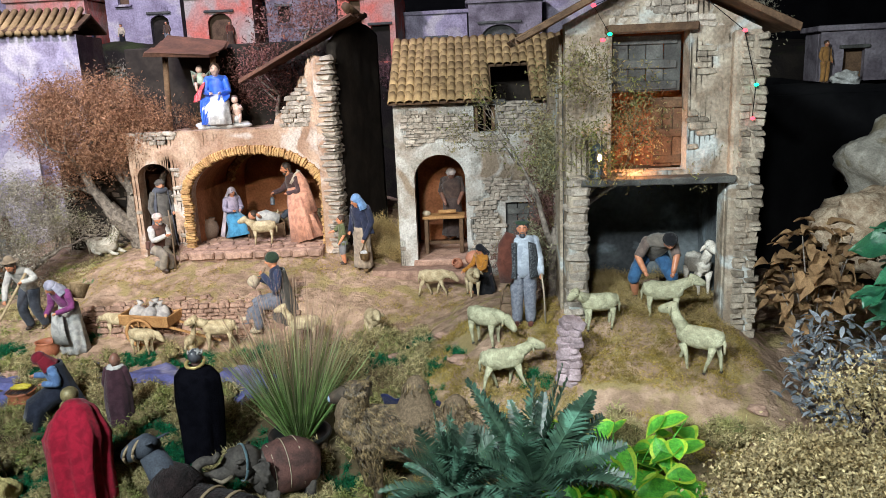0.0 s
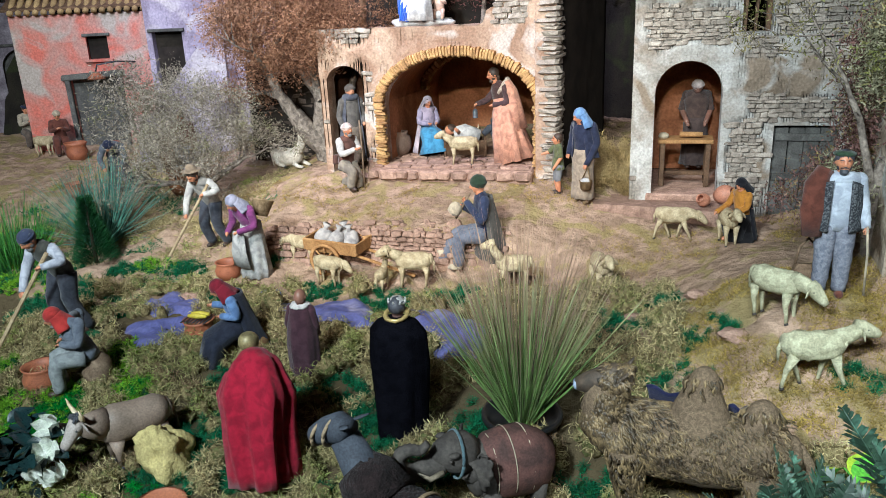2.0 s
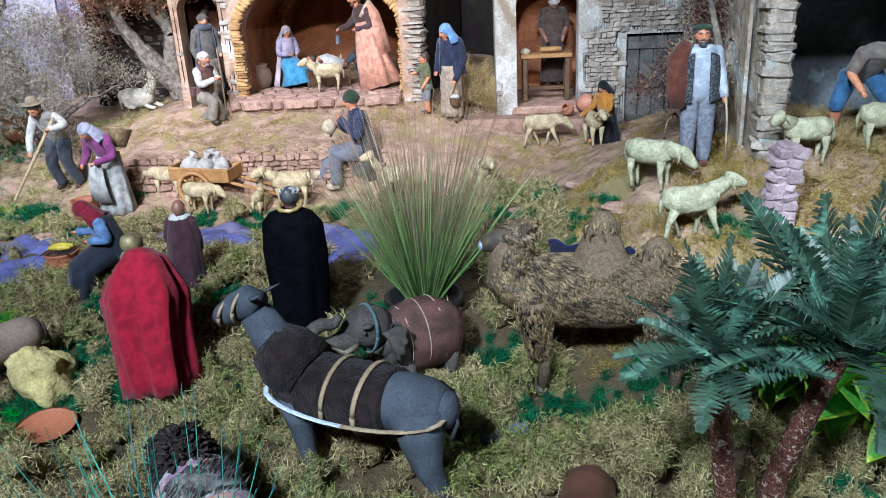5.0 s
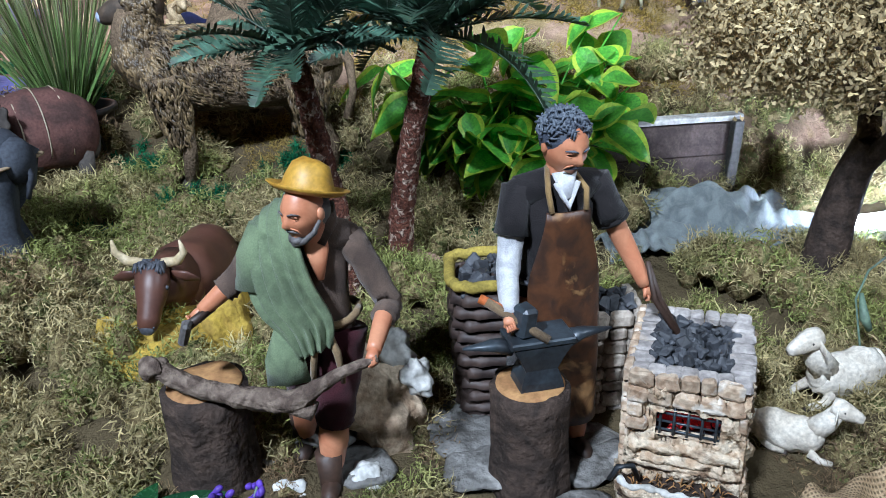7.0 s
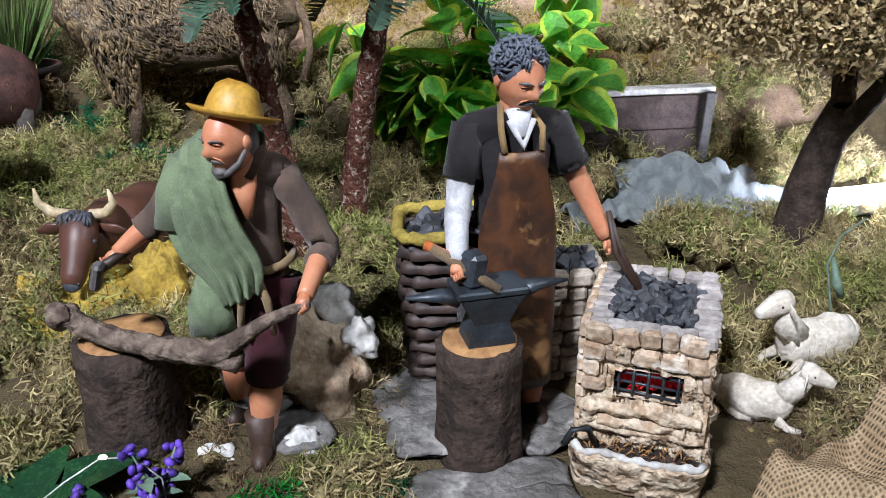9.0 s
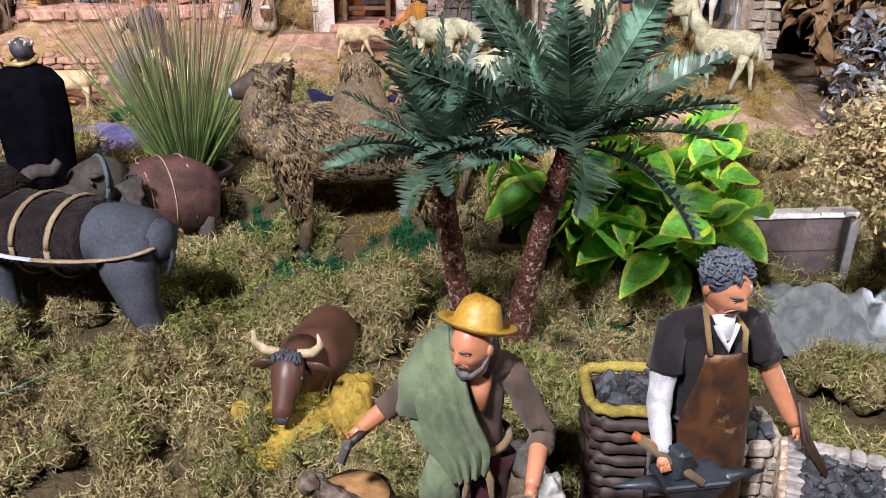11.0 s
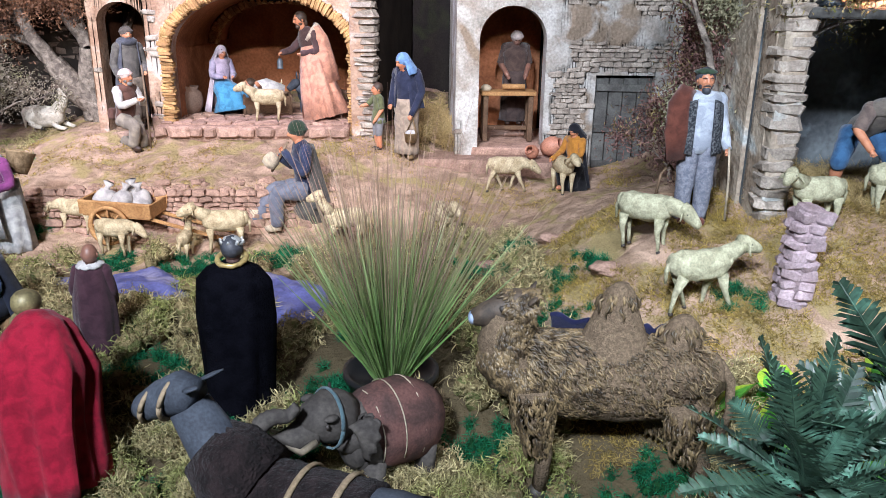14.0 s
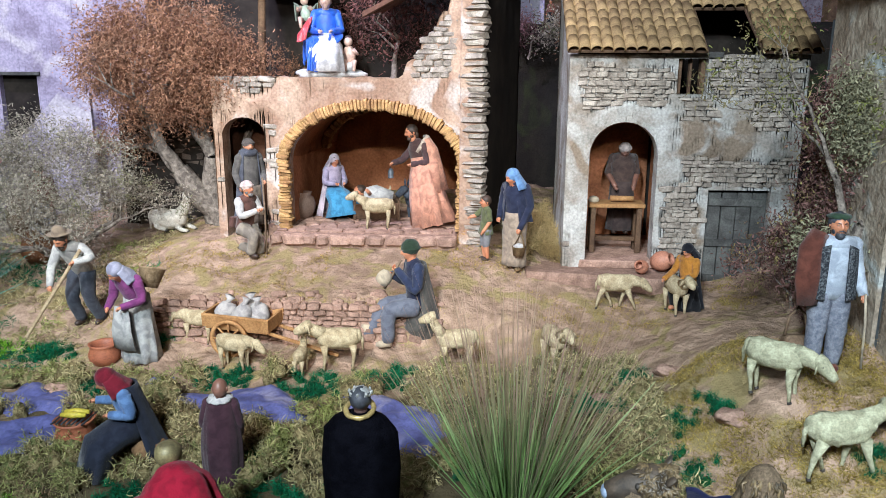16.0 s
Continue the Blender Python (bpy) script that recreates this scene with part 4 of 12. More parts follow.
    if hat == "brim":
        h.lathe([(0.0, 1.62 * r), (0.35 * r, 1.60 * r), (0.72 * r, 1.35 * r), (0.92 * r, 0.85 * r), (1.0 * r, 0.5 * r), (1.24 * r, 0.36 * r), (1.50 * r, 0.54 * r), (1.54 * r, 0.50 * r), (1.24 * r, 0.28 * r), (0.98 * r, 0.40 * r)], (0, 0.24 * r, 0.36 * r), 36, S_TRIM, (-26, 0, 0), 0.11, 0.9 / r)
    elif hat == "flat":
        h.lathe([(0.0, 1.02 * r), (0.6 * r, 1.0 * r), (1.04 * r, 0.82 * r), (1.1 * r, 0.68 * r), (0.98 * r, 0.52 * r)], (0, 0.08 * r, 0.12 * r), 20, S_TRIM, (-4, 0, 0), 0.08, 2 / r)
    elif hat == "cap":
        h.ball((0, 0.12 * r, 0.42 * r), (1.0 * r, 1.08 * r, 0.9 * r), S_TRIM, 16, None, 0.06, 2 / r)
        h.lathe([(0.98 * r, 0.22 * r), (1.1 * r, 0.3 * r), (1.06 * r, 0.5 * r), (0.95 * r, 0.5 * r)], (0, 0.08 * r, 0.1 * r), 18, S_TRIM, (-6, 0, 0))
    elif hat == "crown":
        h.lathe([(0.84 * r, 0.42 * r), (0.88 * r, 0.42 * r), (0.95 * r, 0.6 * r), (0.9 * r, 0.7 * r), (0.84 * r, 0.7 * r)], (0, 0.06 * r, 0.05 * r), 20, S_TRIM)
        for j in range(8):
            a = 2 * math.pi * j / 8
            h.tube([(0.9 * r * math.cos(a), 0.06 * r + 0.9 * r * math.sin(a), 0.7 * r), (0.98 * r * math.cos(a), 0.06 * r + 0.98 * r * math.sin(a), 1.0 * r)], [(0.2 * r, 0.07 * r), 0.08 * r], 6, S_TRIM)
        h.ball((0, 0.06 * r, 0.66 * r), (0.86 * r, 0.86 * r, 0.62 * r), S_TRIM, 16, None, 0.08, 5 / r)
    elif hat == "turban":
        h.ball((0, 0.1 * r, 0.36 * r), (1.06 * r, 1.1 * r, 1.0 * r), S_TRIM, 18, None, 0.05, 3 / r)
        h.lathe([(0.96 * r, -0.05 * r), (1.12 * r, 0.08 * r), (1.14 * r, 0.25 * r), (1.0 * r, 0.34 * r)], (0, 0.08 * r, 0.1 * r), 20, S_TRIM, (-10, 0, 0), 0.06, 4 / r)
    elif hat == "veil":
        h.ball((0, 0.16 * r, 0.26 * r), (1.04 * r, 1.08 * r, 1.06 * r), S_CLOAK, 18, None, 0.04, 2 / r)

        def veil(u, v):
            a = radians(-28 + 236 * v)
            k = 1.06 + 0.62 * u + 0.07 * u * math.sin(9 * a)
            return (k * r * math.cos(a) * (1.0 + 0.1 * u), 0.16 * r + k * r * 0.98 * math.sin(a), 0.25 * r - 2.0 * r * u - 0.15 * r * math.sin(a) * u)

        h.sheet(veil, 8, 24, S_CLOAK, 0.06 * r)
    m = Matrix.Translation(Vector(c)) @ pose(0, 0, 0, 0, 0, yaw) @ pose(0, 0, 0, pitch, roll, 0)
    s.join(h, m)


def palm_of(s, wrist, way, size, curl=0.5):
    """A closed palm with four fingers and a thumb at the end of an arm."""
    w, d = Vector(wrist), Vector(way).normalized()
    a = d.orthogonal().normalized()
    b = d.cross(a)
    s.tube([w - d * size * 0.2, w + d * size * 0.5, w + d * size * 0.95], [size * 0.42, (size * 0.55, size * 0.36), (size * 0.5, size * 0.3)], 10, S_SKIN)
    for k in range(4):
        o = a * size * (0.36 - 0.24 * k)
        s.tube([w + d * size * 0.85 + o, w + d * size * 1.3 + o + b * size * 0.18, w + d * size * (1.45 - 0.5 * curl) + o + b * size * (0.3 + 0.4 * curl)], [size * 0.15, size * 0.14, size * 0.11], 6, S_SKIN)
    s.tube([w + a * size * 0.4 + d * size * 0.2, w + a * size * 0.7 + d * size * 0.65 + b * size * 0.2, w + a * size * 0.5 + d * size * 1.0 + b * size * 0.45], [size * 0.18, size * 0.16, size * 0.12], 6, S_SKIN)


def limb(s, pts, radii, slot, bend=5, fold_amount=0.05, n=12):
    """A tube through joints, rounded at the bends, with creases."""
    pts = [Vector(p) for p in pts]
    out, rad = [], []
    steps = 5
    for i in range(len(pts) - 1):
        for k in range(steps):
            u = k / steps
            p0, p1 = pts[i], pts[i + 1]
            pm = pts[max(i - 1, 0)]
            pn = pts[min(i + 2, len(pts) - 1)]
            t = u
            q = 0.5 * ((2 * p0) + (p1 - pm) * t + (2 * pm - 5 * p0 + 4 * p1 - pn) * t * t + (3 * p0 - pm - 3 * p1 + pn) * t ** 3)
            out.append(p0.lerp(p1, u).lerp(q, 0.5))
            rad.append(radii[i] * (1 - u) + radii[i + 1] * u)
    out.append(pts[-1])
    rad.append(radii[-1])
    s.tube(out, rad, n, slot, True, lambda u, th: 1 + fold_amount * math.sin(26 * u + 2 * th) + fold_amount * 0.6 * math.sin(41 * u - th))


def person(base=REST, joints=None, legs="trousers", sleeves="long", skirt=None, cloak=None, hair="short", beard=0.0, hat=None, head_yaw=0.0, head_pitch=0.0,
           girth=1.0, moustache=False, shoes=True, head_r=0.062, extra=None, bare_shin=False, roll=0.0, fine=False, shawl=None, trunk_slot=S_TOP, shoulder_slot=S_SLEEVE, bare=(), arm=1.0):
    """A figure of height 1, facing -y, as one Shape. skirt: rings (z, rx, ry, dx, dy) from the waist down."""
    j = dict(base)
    j.update(joints or {})
    j = {k: Vector(v) for k, v in j.items()}
    s = Shape()
    # trunk
    p, c, nk = j["pelvis"], j["chest"], j["neck"]
    sh = (j["shoulder_l"] - j["shoulder_r"]).normalized()
    g = girth
    s.tube([p - (c - p) * 0.25, p, p.lerp(c, 0.45), c.lerp(nk, 0.1), c.lerp(nk, 0.62), nk], [(0.085 * g, 0.065 * g), (0.098 * g, 0.075 * g), (0.095 * g, 0.072 * g), (0.112 * g, 0.074 * g), (0.085 * g, 0.055 * g), (0.04, 0.038)], 18, trunk_slot, True,
           lambda u, th: 1 + 0.035 * math.sin(5 * th + 9 * u) + 0.02 * math.sin(9 * th - 14 * u), 0, 40, sh)
    s.tube([nk - Vector((0, 0, 0.03)), j["head"]], [0.036, 0.034], 10, S_SKIN)
    s.tube([j["shoulder_l"], c.lerp(nk, 0.7), j["shoulder_r"]], [0.044 * g, (0.052 * g, 0.062 * g), 0.044 * g], 14, trunk_slot)
    make_head(s, j["head"], head_r, head_yaw, head_pitch, hair, beard, hat, moustache, roll)
    for k in ("l", "r"):
        a, e, w = j["shoulder_" + k], j["elbow_" + k], j["wrist_" + k]
        s.ball(a, (0.046 * g * arm, 0.044 * g * arm, 0.046 * g * arm), shoulder_slot, 14)
        if sleeves == "long" and k not in bare:
            limb(s, [a, e, w], [0.046 * arm, 0.037 * arm, 0.027 * arm], S_SLEEVE)
        elif k in bare:
            limb(s, [a, a.lerp(e, 0.3), a.lerp(e, 0.6)], [0.05 * arm, 0.052 * arm, 0.054 * arm], trunk_slot)
            limb(s, [a.lerp(e, 0.5), e, w], [0.036 * arm, 0.033 * arm, 0.023 * arm], S_SKIN, fold_amount=0.0)
        elif sleeves == "elbow":
            limb(s, [a, e, e.lerp(w, 0.35)], [0.05 * arm, 0.043 * arm, 0.042 * arm], S_SLEEVE, fold_amount=0.07)
            limb(s, [e, e.lerp(w, 0.5), w], [0.031 * arm, 0.03 * arm, 0.023 * arm], S_SKIN, fold_amount=0.0)
        else:
            limb(s, [a, a.lerp(e, 0.5), e], [0.05 * arm, 0.046 * arm, 0.042 * arm], S_SLEEVE)
            limb(s, [a.lerp(e, 0.8), e, w], [0.033 * arm, 0.031 * arm, 0.022 * arm], S_SKIN, fold_amount=0.0)
        palm_of(s, w, (w - e), 0.03)
    if legs:
        for k in ("l", "r"):
            h, kn, an = j["hip_" + k], j["knee_" + k], j["ankle_" + k]
            if legs == "breeches":
                limb(s, [h, kn, kn.lerp(an, 0.15)], [0.075, 0.056, 0.05], S_LEG)
                limb(s, [kn, kn.lerp(an, 0.4), an], [0.038, 0.043, 0.026], S_SKIN, fold_amount=0.0)
            elif legs == "bare":
                limb(s, [h, kn, kn.lerp(an, 0.4), an], [0.06, 0.042, 0.042, 0.026], S_SKIN, fold_amount=0.0)
            else:
                limb(s, [h, kn, an], [0.075, 0.056, 0.046], S_LEG, fold_amount=0.05)
            fwd = Vector((0, -1, 0)) if an.z < 0.12 and abs(kn.z - an.z) > 0.1 else Vector((0, 0.4, -0.3))
            s.ball(an + fwd * 0.035 - Vector((0, 0, 0.018)), (0.03, 0.062, 0.028), S_SHOE if shoes else S_SKIN, 10)
            if shoes == "boot":
                s.tube([an + Vector((0, 0, 0.09)), an, an + Vector((0, -0.01, -0.03))], [0.042, 0.034, 0.034], 10, S_SHOE, True, lambda u, th: 1 + 0.05 * math.sin(9 * u + th))
    if skirt:
        pts = [(r[3], r[4], r[0]) for r in skirt["rings"]]
        fine_pts, fine_rad = [], []
        for a, b in zip(skirt["rings"], skirt["rings"][1:]):
            for i in range(4):
                u = i / 4
                r = [x * (1 - u) + y * u for x, y in zip(a, b)]
                fine_pts.append((r[3], r[4], r[0]))
                fine_rad.append((r[1], r[2]))
        fine_pts.append(pts[-1])
        fine_rad.append((skirt["rings"][-1][1], skirt["rings"][-1][2]))
        s.tube(fine_pts, fine_rad, 40, skirt.get("slot", S_LEG), True, folds(skirt.get("n", 9), skirt.get("fold", 0.12), skirt.get("phase", 0.4)), 0, 40, (1, 0, 0))
    if cloak:
        a0, a1 = radians(cloak.get("arc", (-20, 200))[0]), radians(cloak.get("arc", (-20, 200))[1])
        t, b = cloak["top"], cloak["bottom"]
        n, amt = cloak.get("n", 8), cloak.get("fold", 0.1)

        def cape(u, v):
            a = a0 + (a1 - a0) * v
            w = u ** cloak.get("flare", 1.0)
            rx, ry = t[1] * (1 - w) + b[1] * w, t[2] * (1 - w) + b[2] * w
            k = 1 + amt * u * (math.sin(n * a + 1.0) + 0.4 * math.sin(2.1 * n * a))
            bulge = cloak.get("bulge", 0.0) * math.sin(math.pi * min(1.0, u * 1.15))
            return (t[3] * (1 - u) + b[3] * u + (rx + bulge) * k * math.cos(a), t[4] * (1 - u) + b[4] * u + (ry + bulge) * k * math.sin(a), t[0] * (1 - u) + b[0] * u)

        s.sheet(cape, 16, 48, cloak.get("slot", S_CLOAK), 0.012)
        if cloak.get("closed"):
            s.ball((t[3], t[4], t[0]), (t[1] * 1.0, t[2] * 1.0, 0.05), cloak.get("slot", S_CLOAK), 16)
    if extra:
        extra(s, j)
    return s


def figurine(label, x, y, yaw, height, colours, group="", lift=0.0, z=None, **how):
    """Places one painted figure. colours: materials of skin, top, legs, hair, cloak, shoes, trim, sleeves, dark."""
    s = person(**how)
    mats = list(colours) + [HAIR_BLACK] * (9 - len(colours))
    low = min(p[2] for p in s.v)
    base = floor_z(x, y) if z is None else z
    s.v = [(p[0] * height, p[1] * height, (p[2] - low) * height) for p in s.v]
    return thing("figurine", s, mats, label, "figurine", pose(x, y, base - 0.002 + lift, 0, 0, yaw), group)


LEATHER = material("dark_leather", (0.055, 0.03, 0.02), (0.03, 0.018, 0.013), 0.55, 300, 40, 0.3, 0.0008)
C_WHITE, C_BLACK, C_BROWN = cloth(0.55, 0.54, 0.52), cloth(0.012, 0.012, 0.014), cloth(0.10, 0.06, 0.04)
C_GREY, C_NAVY, C_CREAM = cloth(0.20, 0.20, 0.21), cloth(0.025, 0.03, 0.06), cloth(0.50, 0.42, 0.30)
C_BLUE, C_OLIVE, C_RUST = cloth(0.07, 0.19, 0.42), cloth(0.12, 0.13, 0.06), cloth(0.16, 0.055, 0.035)
WOODSTICK = material("stick_wood", (0.22, 0.16, 0.11), (0.13, 0.09, 0.06), 0.75, 260, 40, 0.6, 0.0012)


def robe(z0, z1, top=0.10, hem=0.17, dx=0.0, dy=0.0, n=9, fold=0.12, slot=S_LEG, flat=0.85):
    return dict(rings=[(z0, top, top * flat, 0, 0), ((z0 + z1) / 2, (top + hem) / 2, (top + hem) / 2 * flat, dx * 0.5, dy * 0.5), (z1, hem, hem * flat, dx, dy)], n=n, fold=fold, slot=slot)


def drape(s, rows, slot, thick=0.012, waves=5.0, depth=0.007):
    """A cloth drawn through rows of three places, in soft creases that run along it."""
    rows = [[Vector(p) for p in r] for r in rows]

    def pt(u, v):
        k = u * (len(rows) - 1)
        i = min(int(k), len(rows) - 2)
        w = k - i
        edge = []
        for c in range(3):
            p0, p1 = rows[i][c], rows[i + 1][c]
            pm, pn = rows[max(i - 1, 0)][c], rows[min(i + 2, len(rows) - 1)][c]
            edge.append(0.5 * (2 * p0 + (p1 - pm) * w + (2 * pm - 5 * p0 + 4 * p1 - pn) * w * w + (3 * p0 - pm - 3 * p1 + pn) * w ** 3))
        q = edge[0] * ((1 - v) * (1 - 2 * v)) + edge[1] * (4 * v * (1 - v)) + edge[2] * (v * (2 * v - 1))
        out = Vector((q.x, q.y, 0.0))
        out = out.normalized() if out.length > 0.01 else Vector((0, -1, 0))
        return q + out * (0.011 + depth * (math.sin(2 * math.pi * waves * v + 4 * u) + 0.5 * math.sin(2 * math.pi * 2.3 * waves * v - 7 * u)))

    s.sheet(pt, 40, 36, slot, thick)


# the woodcutter with his felt hat, an axe and a branch
def woodcutter_extra(s, j):
    # green shawl over one shoulder, drawn across the chest to the belt
    drape(s, [((-0.123, 0.09, 0.62), (-0.070, 0.105, 0.66), (0.000, 0.09, 0.70)), ((-0.145, 0.045, 0.76), (-0.088, 0.06, 0.825), (-0.026, 0.05, 0.85)),
              ((-0.157, -0.005, 0.755), (-0.095, -0.02, 0.832), (-0.031, -0.02, 0.85)), ((-0.157, -0.055, 0.685), (-0.088, -0.092, 0.755), (-0.019, -0.088, 0.80)),
              ((-0.125, -0.098, 0.60), (-0.062, -0.122, 0.645), (0.007, -0.112, 0.69)), ((-0.079, -0.108, 0.535), (-0.022, -0.122, 0.56), (0.044, -0.106, 0.585)),
              ((-0.048, -0.104, 0.47), (-0.011, -0.12, 0.485), (0.040, -0.104, 0.505))], S_CLOAK)
    s.tube([(-0.108, -0.01, 0.79), (-0.140, -0.02, 0.72), (-0.146, -0.04, 0.64)], [(0.052, 0.058), (0.058, 0.062), (0.056, 0.060)], 16, S_CLOAK, True, lambda u, th: 1 + 0.06 * math.sin(18 * u + th))
    s.tube([(-0.07, -0.085, 0.53), (-0.085, -0.105, 0.46), (-0.08, -0.11, 0.395)], [(0.04, 0.014), (0.05, 0.018), (0.055, 0.02)], 16, S_CLOAK, True, lambda u, th: 1 + 0.16 * math.sin(5 * th))
    # rope belt
    s.tube([(0.105 * math.cos(radians(a)), 0.085 * math.sin(radians(a)), 0.545 + 0.006 * math.sin(a)) for a in range(0, 361, 20)], [0.011] * 19, 7, S_DARK, True)
    for k in (-1, 1):
        s.tube([(0.02, -0.09, 0.545), (0.02 + k * 0.03, -0.115, 0.48), (0.02 + k * 0.04, -0.115, 0.39)], [0.012, 0.011, 0.007], 7, S_DARK)
    s.ball((0.02, -0.095, 0.545), 0.02, S_DARK, 10)
    # open shirt collar and bare chest
    s.tube([(0.01, -0.058, 0.81), (0.02, -0.084, 0.75), (0.025, -0.094, 0.68)], [(0.036, 0.016), (0.030, 0.014), (0.008, 0.008)], 12, S_SKIN, True, None, 0, 40, (1, 0, 0))
    for k in (-1, 1):
        s.tube([(k * 0.045, 0.0, 0.85), (k * 0.052, -0.05, 0.815), (k * 0.03, -0.085, 0.77)], [(0.018, 0.01), (0.022, 0.01), (0.012, 0.008)], 8, S_TOP)
    # axe
    w = j["wrist_r"]
    s.tube([w + Vector((0.028, 0.01, 0.006)), w + Vector((-0.03, -0.05, -0.02))], [0.012, 0.013], 8, S_SHOE)
    s.box(w + Vector((-0.035, -0.055, -0.035)), (0.024, 0.032, 0.075), S_HAIR, (10, 18, 0), 0.002, 0.3)


WC = (0.014, 0.866)


def rel(x, y, z, base, h, zb=0.0, yaw=0.0):
    """A place of the plan, seen from a figure's own base, in figure heights."""
    m = pose(base[0], base[1], zb, 0, 0, yaw).inverted()
    return tuple((m @ Vector((x, y, z))) / h)


H1 = 0.280
ZW = 0.012
figurine("painted woodcutter figurine in yellow felt hat and green shawl with axe", WC[0], WC[1], -8, H1,
         (SKIN, cloth(0.12, 0.085, 0.065), cloth(0.06, 0.014, 0.02), material("iron_grey_beard", (0.075, 0.07, 0.07), (0.14, 0.13, 0.13), 0.6, 500, 60, 0.6, 0.001), cloth(0.16, 0.21, 0.12), LEATHER, material("yellow_felt", (0.46, 0.27, 0.035), (0.34, 0.18, 0.02), 0.5, 300, 30, 0.2, 0.0008), cloth(0.12, 0.085, 0.065), cloth(0.30, 0.21, 0.11)), z=ZW,
         joints=dict(pelvis=(0.0, 0.0, 0.50), chest=(-0.01, -0.015, 0.71), neck=(-0.005, -0.04, 0.805), head=(0.0, -0.08, 0.858),
                     shoulder_l=(0.092, -0.01, 0.765), shoulder_r=(-0.108, -0.02, 0.765), elbow_l=rel(0.064, 0.848, 0.176, WC, H1, ZW, -8), wrist_l=rel(0.048, 0.805, 0.160, WC, H1, ZW, -8),
                     elbow_r=rel(-0.044, 0.868, 0.196, WC, H1, ZW, -8), wrist_r=rel(-0.070, 0.864, 0.176, WC, H1, ZW, -8), knee_l=(0.02, -0.05, 0.26), ankle_l=(-0.005, -0.07, 0.05), knee_r=(-0.07, 0.05, 0.27), ankle_r=(-0.10, 0.10, 0.07)),
         legs="breeches", sleeves="elbow", hair="nape", beard=0.08, hat="brim", head_yaw=-38, head_pitch=8, girth=0.90, arm=0.82, shoes="boot", extra=woodcutter_extra, head_r=0.064)


# the smith with apron, hammer and tongs
def smith_extra(s, j):
    def bib(u, v):
        a = radians(-150 + 120 * v)
        z = 0.75 - 0.62 * u
        half = 0.48 + 0.34 * smooth(0.0, 0.35, u) - 0.10 * smooth(0.6, 1.0, u)
        a = radians(-90) + (a - radians(-90)) * half
        k = 1.10 + 0.25 * u + 0.05 * math.sin(7 * a + 3 * u) * u
        return (0.11 * k * math.cos(a) * (1.0), 0.088 * k * math.sin(a), z)
    s.sheet(bib, 22, 20, S_CLOAK, 0.008)
    for k in (-1, 1):
        s.tube([(k * 0.045, -0.09, 0.75), (k * 0.05, -0.075, 0.80), (k * 0.03, -0.01, 0.845)], [0.008, 0.008, 0.008], 6, S_TRIM)
    s.tube([(0.112 * math.cos(radians(a)), 0.09 * math.sin(radians(a)), 0.55) for a in range(0, 361, 20)], [0.007] * 19, 6, S_DARK)
    s.tube([(-0.03, -0.07, 0.82), (0, -0.083, 0.76), (0.03, -0.07, 0.82)], [0.007, 0.012, 0.007], 8, S_SLEEVE)
    s.tube([(0, -0.05, 0.84), (0, -0.078, 0.78)], [(0.034, 0.014), (0.012, 0.008)], 10, S_SLEEVE, True, None, 0, 40, (1, 0, 0))
    # short sleeves of the tunic
    for k in ("l", "r"):
        a, e = j["shoulder_" + k], j["elbow_" + k]
        s.tube([a + Vector((0, 0, 0.02)), a.lerp(e, 0.35), a.lerp(e, 0.55)], [(0.038, 0.038), (0.043, 0.043), (0.047, 0.046)], 14, S_TOP, True, lambda u, th: 1 + 0.05 * math.sin(6 * th))
    # tunic skirt behind the apron
    s.tube([(0, 0.01, 0.56), (0, 0.012, 0.40), (0, 0.012, 0.26)], [(0.105, 0.082), (0.12, 0.095), (0.128, 0.10)], 24, S_TOP, True, folds(7, 0.08))
    # hammer and tongs
    w = j["wrist_r"]
    s.tube([w + Vector((-0.05, 0.03, 0.03)), w + Vector((0.08, -0.06, -0.05))], [0.012, 0.012], 8, S_LEG)
    w = j["wrist_l"]
    for k in (-1, 1):
        s.tube([w + Vector((0.0, 0.0, 0.07)), w + Vector((0.02 + k * 0.008, -0.03, -0.03)), w + Vector((0.09, -0.075, -0.16))], [0.007, 0.008, 0.01], 6, S_SHOE)


SM, H2, ZS = (0.200, 0.878), 0.300, 0.006
